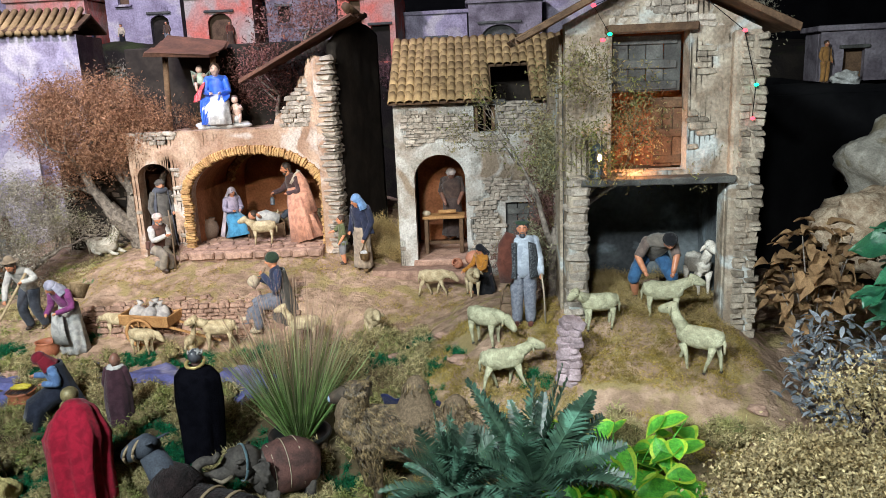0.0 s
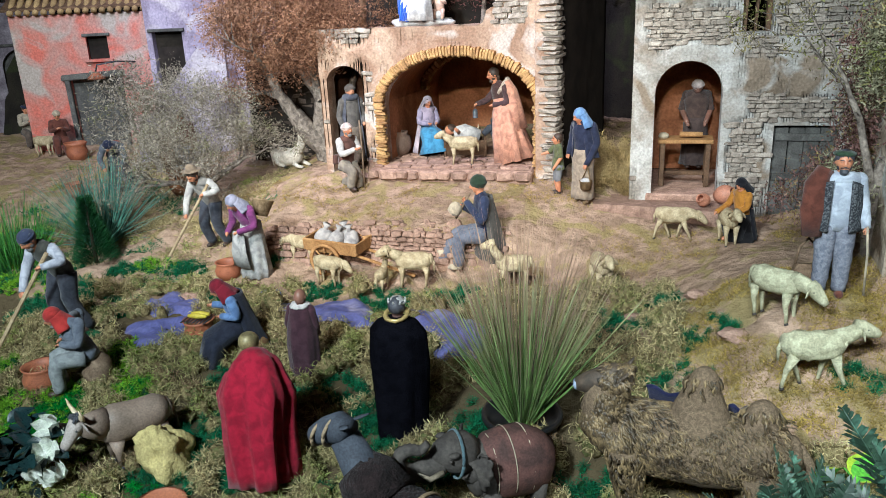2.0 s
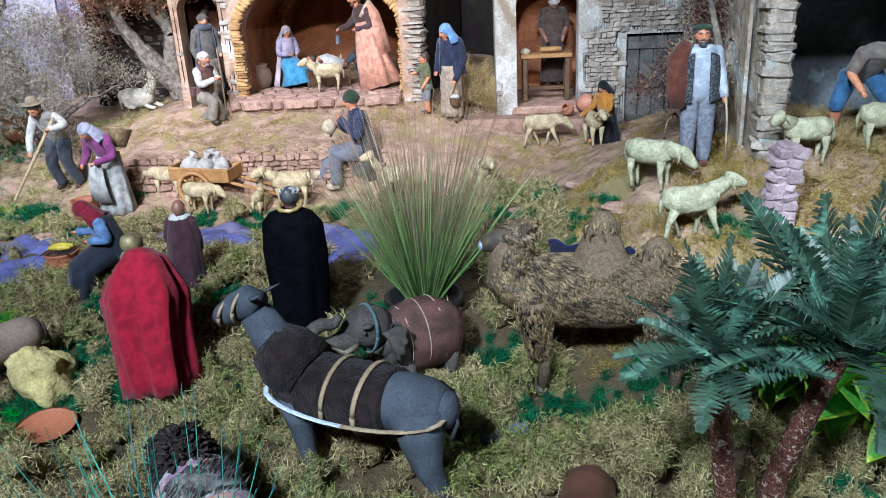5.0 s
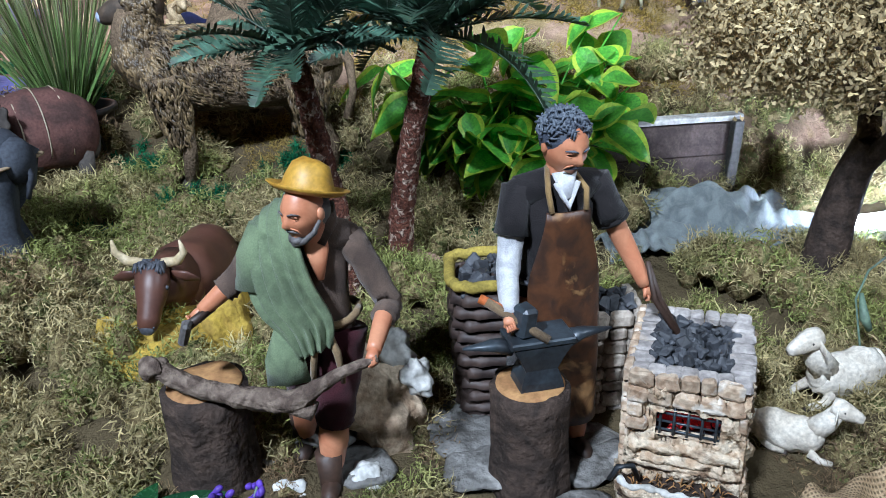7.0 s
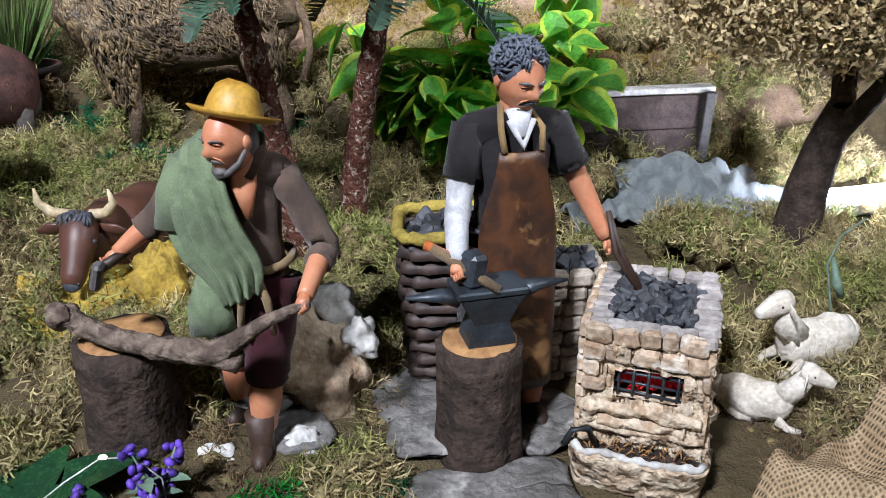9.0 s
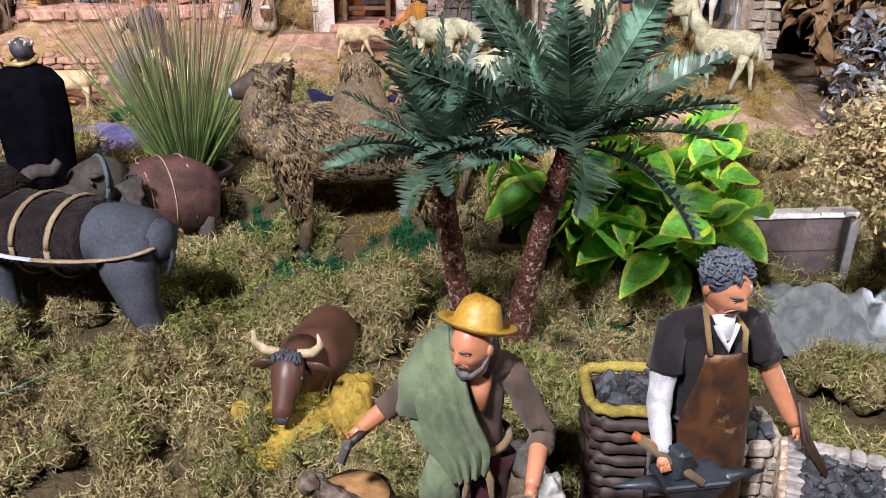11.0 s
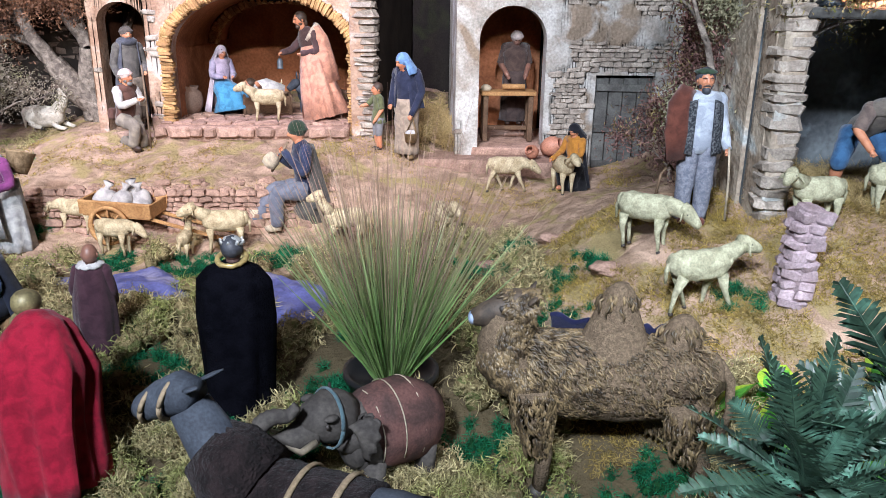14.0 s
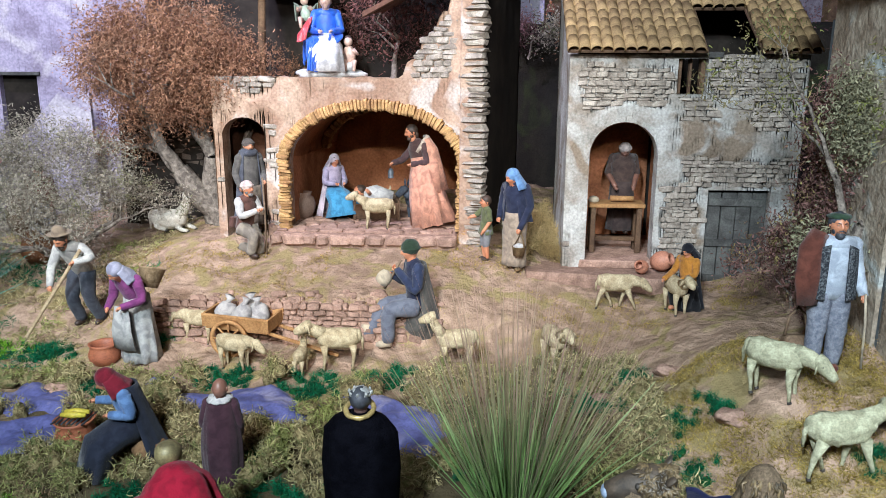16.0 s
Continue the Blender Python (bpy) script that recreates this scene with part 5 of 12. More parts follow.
figurine("painted smith figurine in brown leather apron with hammer and tongs", SM[0], SM[1], 4, H2,
         (SKIN, cloth(0.018, 0.016, 0.017), cloth(0.20, 0.14, 0.08), material("blue_black_hair", (0.05, 0.06, 0.085), (0.10, 0.12, 0.15), 0.55, 500, 60, 0.7, 0.0012, bumpscale=260), material("worn_leather_apron", (0.085, 0.034, 0.014), (0.032, 0.016, 0.010), 0.45, 260, 60, 0.5, 0.001, c3=(0.27, 0.15, 0.06), c3_at=0.62, speck=0.5), LEATHER, cloth(0.26, 0.17, 0.07), cloth(0.62, 0.63, 0.64), HAIR_BLACK), z=ZS,
         joints=dict(shoulder_l=(0.105, 0, 0.785), shoulder_r=(-0.105, 0, 0.785), elbow_r=rel(0.158, 0.862, 0.185, SM, H2, ZS, 4), wrist_r=rel(0.150, 0.826, 0.164, SM, H2, ZS, 4),
                     elbow_l=rel(0.258, 0.876, 0.190, SM, H2, ZS, 4), wrist_l=rel(0.272, 0.862, 0.158, SM, H2, ZS, 4), head=(0.005, -0.03, 0.905), knee_l=(0.06, -0.05, 0.27), ankle_l=(0.06, -0.05, 0.05)),
         legs="bare", sleeves="long", hair="curly", moustache=True, bare=("l",), head_yaw=14, head_pitch=20, girth=0.92, arm=0.84, extra=smith_extra, head_r=0.068, shoes=True, shoulder_slot=S_TOP)

# the three kings and a page, seen from behind
VELVET = cloth(0.30, 0.010, 0.030, 0.9, 600, 0.10)
FUR = material("black_fur_cloth", (0.0035, 0.0035, 0.006), (0.0015, 0.0015, 0.003), 0.95, 500, 50, 0.8, 0.003, sheen=0.0, bumpscale=300)
FUR.node_tree.nodes["Principled BSDF"].inputs["Specular IOR Level"].default_value = 0.04
figurine("king figurine with gilt turban in a long crimson velvet cloak", -0.800, 1.465, 158, 0.250,
         (SKIN_TAN, VELVET, VELVET, HAIR_GREY, VELVET, BRONZE, BRONZE, VELVET, BRONZE), group="kings",
         joints=dict(head=(0.05, -0.13, 0.885), neck=(0.03, -0.09, 0.81), chest=(0, -0.03, 0.70), shoulder_l=(0.06, -0.05, 0.72), shoulder_r=(-0.06, -0.05, 0.72), elbow_r=(-0.10, -0.06, 0.60), wrist_r=(-0.10, -0.14, 0.56), elbow_l=(0.08, -0.06, 0.60), wrist_l=(0.06, -0.14, 0.56)), legs=None, hair=None,
         skirt=dict(rings=[(0.85, 0.055, 0.05, 0.04, -0.09), (0.815, 0.14, 0.10, 0.01, -0.08), (0.75, 0.225, 0.15, -0.03, -0.06), (0.60, 0.30, 0.20, -0.08, -0.01), (0.35, 0.26, 0.19, -0.12, 0.04), (0.0, 0.225, 0.19, -0.18, 0.07)], n=5, fold=0.24, slot=S_CLOAK, phase=1.1),
         extra=lambda s, j: (s.ball(j["head"] + Vector((0, 0.012, 0.02)), (0.07, 0.074, 0.07), S_TRIM, 18, None, 0.05, 30), s.tube([(0.03 + 0.062 * math.cos(radians(a)), -0.09 + 0.055 * math.sin(radians(a)), 0.835 - 0.012 * math.sin(radians(a))) for a in range(0, 361, 15)], [0.02] * 25, 8, S_TRIM, True, None, 0.3, 90)))
figurine("king figurine with silver crown in a long black fur cloak", -0.564, 1.60, 176, 0.272,
         (SKIN_DARK, FUR, FUR, HAIR_BLACK, FUR, GOLD, SILVER, FUR, GOLD), group="kings", legs=None, hat="crown", hair="short",
         joints=dict(shoulder_l=(0.07, 0, 0.74), shoulder_r=(-0.07, 0, 0.74), elbow_r=(-0.10, -0.03, 0.62), wrist_r=(-0.08, -0.11, 0.56), elbow_l=(0.10, -0.03, 0.62), wrist_l=(0.08, -0.11, 0.56)),
         skirt=dict(rings=[(0.85, 0.055, 0.05, 0, 0), (0.815, 0.14, 0.09, 0, 0), (0.75, 0.19, 0.125, 0, 0), (0.56, 0.20, 0.15, 0, 0.01), (0.25, 0.18, 0.16, 0, 0.02), (0.0, 0.17, 0.15, 0, 0.03)], n=6, fold=0.10, slot=S_CLOAK),
         extra=lambda s, j: s.tube([(0.072 * math.cos(radians(a)), 0.01 + 0.07 * math.sin(radians(a)), 0.868 - 0.02 * math.sin(radians(a))) for a in range(-90, 271, 15)], [0.014] * 25, 8, S_SHOE, True, None, 0.45, 120))
figurine("bald page figurine in a dark purple robe with lace collar", -0.822, 1.745, 184, 0.205,
         (SKIN_TAN, cloth(0.055, 0.025, 0.035), cloth(0.055, 0.025, 0.035), HAIR_BLACK, cloth(0.055, 0.025, 0.035), C_WHITE, C_WHITE, cloth(0.055, 0.025, 0.035), HAIR_BLACK), group="kings",
         skirt=robe(0.6, 0.06, 0.135, 0.165, 0, 0.0, 7, 0.1, S_LEG), legs="trousers", hair=None, head_r=0.075, cloak=dict(top=(0.83, 0.10, 0.08, 0, 0.01), bottom=(0.12, 0.16, 0.13, 0, 0.03), arc=(-20, 200), n=6, fold=0.07, bulge=0.03),
         extra=lambda s, j: s.lathe([(0.05, 0.85), (0.10, 0.835), (0.105, 0.82), (0.06, 0.83)], (0, 0.0, 0), 28, S_TRIM, None, 0.03, 60))

# ---- the crowd on the terraces ----
FH = 0.278


def staff(s, a, b, r=0.008, slot=S_TRIM):
    a, b = Vector(a), Vector(b)
    s.tube([a, a.lerp(b, 0.4) + Vector((0.008, 0, 0)), b], [r, r * 1.1, r], 7, slot)


# the tall man with waistcoat and basket
def man_extra(s, j):
    for k in (-1, 1):
        def vest(u, v, k=k):
            a = radians(-90 + k * (24 + 146 * v))
            r = 1.16 + 0.16 * u
            return (0.112 * r * math.cos(a), 0.082 * r * math.sin(a), 0.81 - 0.34 * u - 0.05 * math.cos(a) ** 2 * (1 - u))
        s.sheet(vest, 14, 14, S_CLOAK, 0.01)
    s.tube([(-0.10, -0.01, 0.86), (-0.145, -0.04, 0.76), (-0.155, -0.06, 0.60), (-0.145, -0.06, 0.43)], [(0.05, 0.045), (0.068, 0.05), (0.072, 0.042), (0.06, 0.03)], 24, S_SHOE, True, lambda u, th: 1 + 0.09 * math.sin(6 * th + 5 * u))
    staff(s, j["wrist_l"] + Vector((0, -0.03, 0.02)), (0.19, -0.10, 0.06), 0.007, S_DARK)


figurine("painted herdsman figurine in speckled waistcoat, rust shawl and green cap", 0.182, 1.875, -4, 0.280,
         (SKIN, cloth(0.50, 0.55, 0.62), material("patterned_trousers", (0.24, 0.25, 0.29), (0.13, 0.14, 0.18), 0.9, 700, 120, 0.5, 0.001), HAIR_BLACK, material("speckled_wool", (0.025, 0.027, 0.033), (0.17, 0.18, 0.19), 0.9, 900, 330, 0.5, 0.001, mixes=0.56), cloth(0.13, 0.045, 0.03), cloth(0.035, 0.06, 0.035), cloth(0.50, 0.55, 0.62), C_CREAM),
         joints=dict(wrist_l=(0.16, -0.075, 0.50), wrist_r=(-0.17, -0.03, 0.49), elbow_r=(-0.165, 0.0, 0.63)), beard=0.3, hat="flat", girth=1.08, extra=man_extra)
# woman with a blue headscarf and a basket, and the boy beside her
def scarf_woman(s, j):
    s.lathe([(0.0, 0.0), (0.05, 0.0), (0.062, 0.08), (0.066, 0.085), (0.058, 0.08), (0.0, 0.06)], (0.10, -0.10, 0.18), 16, S_SHOE, None, 0.05, 40)
    s.ball((0.10, -0.10, 0.265), (0.05, 0.05, 0.025), S_TRIM, 12, None, 0.3, 60)
    s.tube([(0.155, -0.10, 0.26), (0.12, -0.10, 0.40), (0.05, -0.10, 0.26)], [0.008] * 3, 6, S_SHOE)


figurine("peasant woman figurine in blue headscarf and dark jacket carrying a basket", -0.322, 2.575, -30, 0.282,
         (SKIN, C_NAVY, cloth(0.34, 0.27, 0.20), HAIR_BROWN, cloth(0.16, 0.28, 0.50), material("wicker_small", (0.22, 0.15, 0.08), (0.12, 0.08, 0.04), 0.8, 300, 60, 0.8, 0.002), C_WHITE, C_NAVY, HAIR_BLACK),
         skirt=robe(0.56, 0.06, 0.10, 0.115, 0, 0, 8, 0.14), hat="veil", head_pitch=20, head_yaw=-25, extra=scarf_woman, joints=dict(wrist_l=(0.10, -0.10, 0.42), chest=(0, -0.03, 0.73), neck=(0, -0.05, 0.82), head=(0, -0.075, 0.89)),
         cloak=dict(top=(0.84, 0.09, 0.075, 0, -0.02), bottom=(0.48, 0.155, 0.11, 0, 0.02), arc=(-60, 240), n=6, fold=0.07, slot=S_TOP, closed=True))
figurine("small boy figurine in olive smock and grey shorts reaching out", -0.398, 2.62, -70, 0.178,
         (SKIN, C_OLIVE, C_GREY, HAIR_BROWN, C_OLIVE, LEATHER, C_OLIVE, C_OLIVE, HAIR_BLACK), legs="breeches", sleeves="short", head_r=0.08, joints=dict(wrist_r=(-0.12, -0.22, 0.66), elbow_r=(-0.13, -0.12, 0.68), wrist_l=(0.10, -0.09, 0.46)), skirt=robe(0.6, 0.42, 0.10, 0.125, 0, 0, 6, 0.1, S_TOP))
# holy family
def mary_extra(s, j):
    s.tube([(0, 0.02, 0.30), (0.0, -0.10, 0.26), (0, -0.21, 0.20), (0.0, -0.25, 0.03)], [(0.13, 0.11), (0.16, 0.10), (0.18, 0.11), (0.23, 0.16)], 40, S_LEG, True, folds(9, 0.20, 0.7), 0, 40, (1, 0, 0))


figurine("mother figurine seated in a lilac veil and bright blue robe", -0.866, 2.900, 42, FH * 0.88,
         (SKIN, cloth(0.40, 0.34, 0.44), cloth(0.09, 0.30, 0.52), HAIR_BROWN, cloth(0.55, 0.47, 0.52), LEATHER, C_WHITE, cloth(0.36, 0.32, 0.44), HAIR_BLACK), base=SEAT, z=0.382,
         legs=None, hat="veil", head_pitch=18, extra=mary_extra, cloak=dict(top=(0.62, 0.09, 0.08, 0, 0), bottom=(0.0, 0.20, 0.17, 0, 0.04), arc=(-20, 200), n=7, fold=0.08))
def joseph_extra(s, j):
    # peach cloak falling in front and to the ground
    s.tube([(0.02, 0.0, 0.66), (0.05, 0.01, 0.50), (0.08, 0.05, 0.28), (0.11, 0.10, 0.0)], [(0.105, 0.10), (0.14, 0.13), (0.17, 0.165), (0.205, 0.205)], 56, S_CLOAK, True, folds(9, 0.24, 0.2), 0, 40, (1, 0, 0))
    s.tube([(0.09, 0.02, 0.84), (0.135, 0.06, 0.74), (0.14, 0.09, 0.56), (0.13, 0.12, 0.34)], [(0.04, 0.05), (0.055, 0.065), (0.075, 0.085), (0.10, 0.11)], 24, S_CLOAK, True, folds(5, 0.18, 0.5), 0, 40, (1, 0, 0))
    s.tube([(-0.03, 0.055, 0.86), (0.06, 0.05, 0.86), (0.11, -0.01, 0.82), (0.09, -0.075, 0.72)], [0.018, 0.026, 0.028, 0.016], 10, S_TRIM, True, lambda u, th: 1 + 0.14 * math.sin(4 * th))
    w = j["wrist_r"] + Vector((0, -0.02, -0.05))
    s.tube([w + Vector((0, 0, 0.05)), w], [0.004, 0.004], 6, S_DARK)
    s.lathe([(0.0, 0.0), (0.018, -0.005), (0.03, -0.03), (0.028, -0.09), (0.034, -0.10), (0.0, -0.10)], w, 8, S_DARK)


figurine("father figurine in brown tunic and flowing peach cloak holding a lantern", -0.590, 2.785, -62, 0.285,
         (SKIN, cloth(0.085, 0.05, 0.045), cloth(0.55, 0.27, 0.18), HAIR_BROWN, cloth(0.60, 0.30, 0.20), LEATHER, cloth(0.55, 0.45, 0.35), cloth(0.085, 0.05, 0.05), material("lantern_iron", (0.10, 0.12, 0.14), (0.05, 0.06, 0.07), 0.5, 200, 50, 0.2)), z=0.378,
         legs=None, beard=0.3, hair="long", joints=dict(wrist_r=(-0.10, -0.26, 0.60), elbow_r=(-0.14, -0.13, 0.63), wrist_l=(0.06, -0.12, 0.6), chest=(0, -0.04, 0.73), neck=(0, -0.07, 0.83), head=(0, -0.095, 0.91)), head_pitch=14, extra=joseph_extra)
# shepherds at the left of the vault
figurine("standing shepherd figurine in grey cloak and cap leaning on a staff", -1.085, 2.77, 40, 0.282,
         (SKIN, cloth(0.13, 0.12, 0.11), cloth(0.20, 0.16, 0.12), HAIR_GREY, cloth(0.10, 0.105, 0.13), LEATHER, cloth(0.13, 0.11, 0.10), cloth(0.13, 0.12, 0.11), WOODSTICK), z=0.352,
         hat="cap", beard=0.2, cloak=dict(top=(0.84, 0.10, 0.09, 0, 0), bottom=(0.12, 0.17, 0.14, 0, 0.02), arc=(-40, 220), n=6, fold=0.1, closed=True), skirt=robe(0.5, 0.1, 0.10, 0.13),
         joints=dict(wrist_l=(0.08, -0.18, 0.56)), extra=lambda s, j: staff(s, (0.10, -0.2, 0.78), (0.09, -0.21, 0.0), 0.009, S_DARK))
figurine("kneeling shepherd figurine in brown vest and white shirt, palms raised", -1.055, 2.625, 62, FH,
         (SKIN, cloth(0.13, 0.065, 0.05), cloth(0.28, 0.24, 0.19), HAIR_GREY, C_BROWN, LEATHER, cloth(0.62, 0.5, 0.45), cloth(0.6, 0.57, 0.53), WOODSTICK), base=KNEEL,
         hat="cap", beard=0.2, extra=lambda s, j: (s.box((-0.02, 0.13, 0.32), (0.12, 0.06, 0.11), S_TOP, (0, 8, 0), 0.004, 0.2), staff(s, (0.05, -0.2, 0.78), (0.06, -0.2, 0.02), 0.009, S_DARK)))
# piper sitting on the terrace
figurine("seated piper figurine in navy coat and dark green cap", -0.560, 2.315, -68, 0.32,
         (SKIN, C_NAVY, cloth(0.15, 0.16, 0.20), HAIR_GREY, cloth(0.09, 0.085, 0.075), C_CREAM, cloth(0.03, 0.05, 0.03), cloth(0.035, 0.045, 0.09), WOODSTICK), base=SEAT, legs="trousers", hat="turban", head_pitch=12, shoes="boot", z=0.195,
         joints=dict(wrist_l=(0.0, -0.13, 0.56), wrist_r=(-0.03, -0.16, 0.52), ankle_r=(-0.10, -0.34, 0.05), knee_r=(-0.11, -0.2, 0.26)),
         extra=lambda s, j: (staff(s, (0, -0.10, 0.63), (-0.02, -0.22, 0.42), 0.010, S_DARK), s.ball((-0.02, -0.22, 0.5), (0.06, 0.06, 0.06), S_SHOE, 12, None, 0.2, 30), s.ball((0, 0.05, 0.15), (0.14, 0.13, 0.16), S_CLOAK, 14, None, 0.2, 12)),
         cloak=dict(top=(0.60, 0.10, 0.085, 0, 0), bottom=(0.16, 0.15, 0.13, 0, 0.05), arc=(-10, 190), n=5, fold=0.08))
# girl in yellow and black, crouching by a sheep
figurine("crouching girl figurine in orange shirt and black shawl holding a sheep", 0.085, 2.395, -48, 0.215,
         (SKIN, cloth(0.50, 0.22, 0.035), C_BLACK, HAIR_BLACK, cloth(0.015, 0.015, 0.02), LEATHER, cloth(0.02, 0.02, 0.03), cloth(0.50, 0.22, 0.035), HAIR_BLACK), base=KNEEL, hat="veil", head_pitch=30, shoes=False,
         joints=dict(wrist_l=(0.02, -0.26, 0.34), wrist_r=(-0.10, -0.30, 0.36)), cloak=dict(top=(0.6, 0.09, 0.08, 0, 0), bottom=(0.02, 0.16, 0.15, 0, 0.06), arc=(-10, 190), n=6, fold=0.1), skirt=dict(rings=[(0.32, 0.11, 0.1, 0, 0), (0.12, 0.15, 0.15, 0, 0), (0.0, 0.17, 0.17, 0, 0.02)], n=7, fold=0.12))
# shearer bending over
figurine("shearer figurine in grey shirt and blue breeches over a sheep", 0.515, 1.93, -10, 0.275,
         (SKIN, cloth(0.20, 0.175, 0.145), cloth(0.05, 0.12, 0.24), HAIR_BLACK, C_GREY, LEATHER, C_BLACK, cloth(0.17, 0.13, 0.11), HAIR_BLACK), sleeves="short", legs="breeches", hat="cap",
         joints=dict(pelvis=(0, 0.08, 0.46), chest=(0.05, -0.10, 0.60), neck=(0.10, -0.20, 0.64), head=(0.13, -0.26, 0.64), shoulder_l=(0.16, -0.14, 0.60), shoulder_r=(-0.06, -0.13, 0.61), elbow_l=(0.19, -0.24, 0.50), elbow_r=(-0.14, -0.20, 0.48), wrist_l=(0.16, -0.30, 0.36), wrist_r=(-0.08, -0.31, 0.37),
                     hip_l=(0.07, 0.08, 0.44), hip_r=(-0.07, 0.08, 0.44), knee_l=(0.17, -0.06, 0.26), knee_r=(-0.17, -0.06, 0.26), ankle_l=(0.15, 0.05, 0.05), ankle_r=(-0.15, 0.05, 0.05)), head_pitch=50, moustache=True, girth=1.1)
# baker inside the arch
figurine("baker figurine in dark smock and pale cap rolling dough", -0.015, 2.80, 0, 0.275,
         (SKIN_TAN, cloth(0.09, 0.06, 0.05), cloth(0.07, 0.05, 0.045), HAIR_BROWN, C_CREAM, LEATHER, cloth(0.50, 0.42, 0.38), cloth(0.09, 0.06, 0.05), HAIR_BLACK), z=0.366, hat="cap", sleeves="short", head_pitch=28, girth=1.15,
         skirt=robe(0.56, 0.05, 0.12, 0.14), joints=dict(chest=(0, -0.04, 0.73), head=(0, -0.08, 0.88), neck=(0, -0.06, 0.82), wrist_l=(0.09, -0.17, 0.52), wrist_r=(-0.09, -0.17, 0.52)))
# statue on the broken wall
STATUE_PAINT = cloth(0.03, 0.12, 0.62, 0.4)


def statue_extra(s, j):
    # white rocky base with a few painted leaves
    s.ball((0.02, -0.02, 0.02), (0.34, 0.24, 0.055), S_SHOE, 26, None, 0.35, 8)
    s.ball((0.20, -0.06, 0.08), (0.09, 0.08, 0.05), S_SHOE, 16, None, 0.4, 12)
    # white skirt over the knees, blue mantle spread behind and across the lap
    s.tube([(0, 0.02, 0.33), (0.0, -0.12, 0.29), (0.0, -0.22, 0.22), (0.0, -0.25, 0.04)], [(0.12, 0.10), (0.15, 0.09), (0.155, 0.10), (0.17, 0.10)], 30, S_LEG, True, folds(7, 0.14, 0.7), 0, 40, (1, 0, 0))
    drape(s, [((-0.22, 0.06, 0.10), (-0.16, 0.11, 0.20), (0.0, 0.14, 0.10)), ((-0.21, 0.0, 0.32), (-0.10, 0.09, 0.40), (0.06, 0.13, 0.40)), ((-0.17, -0.13, 0.34), (-0.02, -0.17, 0.345), (0.14, -0.13, 0.36)), ((-0.16, -0.26, 0.22), (-0.11, -0.29, 0.17), (-0.06, -0.29, 0.14)), ((-0.17, -0.28, 0.06), (-0.12, -0.31, 0.05), (-0.07, -0.30, 0.04))], S_TOP, 0.02, 3.0, 0.012)
    # naked child at one side, angel with pale green wings at the other
    for c, k, body in ((Vector((0.22, -0.05, 0.12)), 1.0, S_SKIN), (Vector((-0.20, 0.10, 0.52)), 0.9, S_TRIM)):
        s.tube([c, c + Vector((0.0, 0.0, 0.08 * k)), c + Vector((-0.01, 0, 0.16 * k))], [(0.05 * k, 0.045 * k), (0.058 * k, 0.05 * k), (0.035 * k, 0.035 * k)], 14, body, True, None, 0.1, 20)
        s.ball(c + Vector((-0.012, -0.01, 0.205 * k)), 0.044 * k, S_SKIN, 14)
        s.ball(c + Vector((-0.012, 0.006, 0.222 * k)), 0.044 * k, S_HAIR, 12, None, 0.15, 50)
        for m in (-1, 1):
            s.tube([c + Vector((m * 0.04, -0.01, 0.13)), c + Vector((m * 0.075, -0.05, 0.09)), c + Vector((m * 0.05 - 0.02, -0.09, 0.12))], [0.019, 0.016, 0.012], 8, S_SKIN)
            s.tube([c + Vector((m * 0.03, -0.02, 0.0)), c + Vector((m * 0.05, -0.09, 0.02)), c + Vector((m * 0.04, -0.11, -0.07))], [0.026, 0.022, 0.014], 8, S_SKIN)
    for m in (-1, 1):
        s.tube([(-0.20 + m * 0.03, 0.13, 0.60), (-0.20 + m * 0.09, 0.15, 0.68), (-0.20 + m * 0.10, 0.15, 0.52)], [(0.02, 0.012), (0.045, 0.014), (0.012, 0.008)], 10, S_TRIM, True, lambda u, th: 1 + 0.1 * math.sin(30 * u))
    # red sash over one arm
    drape(s, [((-0.20, 0.04, 0.48), (-0.17, 0.0, 0.52), (-0.12, -0.04, 0.56)), ((-0.25, -0.03, 0.40), (-0.21, -0.09, 0.42), (-0.15, -0.11, 0.45)), ((-0.27, -0.08, 0.33), (-0.24, -0.13, 0.32), (-0.18, -0.15, 0.34))], S_CLOAK, 0.015, 2.0, 0.008)


figurine("glazed statue of seated woman in blue with children on white base", -0.872, 2.885, 8, 0.30,
         (cloth(0.66, 0.46, 0.36, 0.35), STATUE_PAINT, cloth(0.66, 0.66, 0.66, 0.35), HAIR_BROWN, cloth(0.5, 0.05, 0.06, 0.35), cloth(0.62, 0.62, 0.60, 0.5), cloth(0.52, 0.64, 0.52, 0.4), STATUE_PAINT, HAIR_BROWN), z=0.790, base=SEAT, hair="long", legs=None, head_r=0.068, extra=statue_extra)
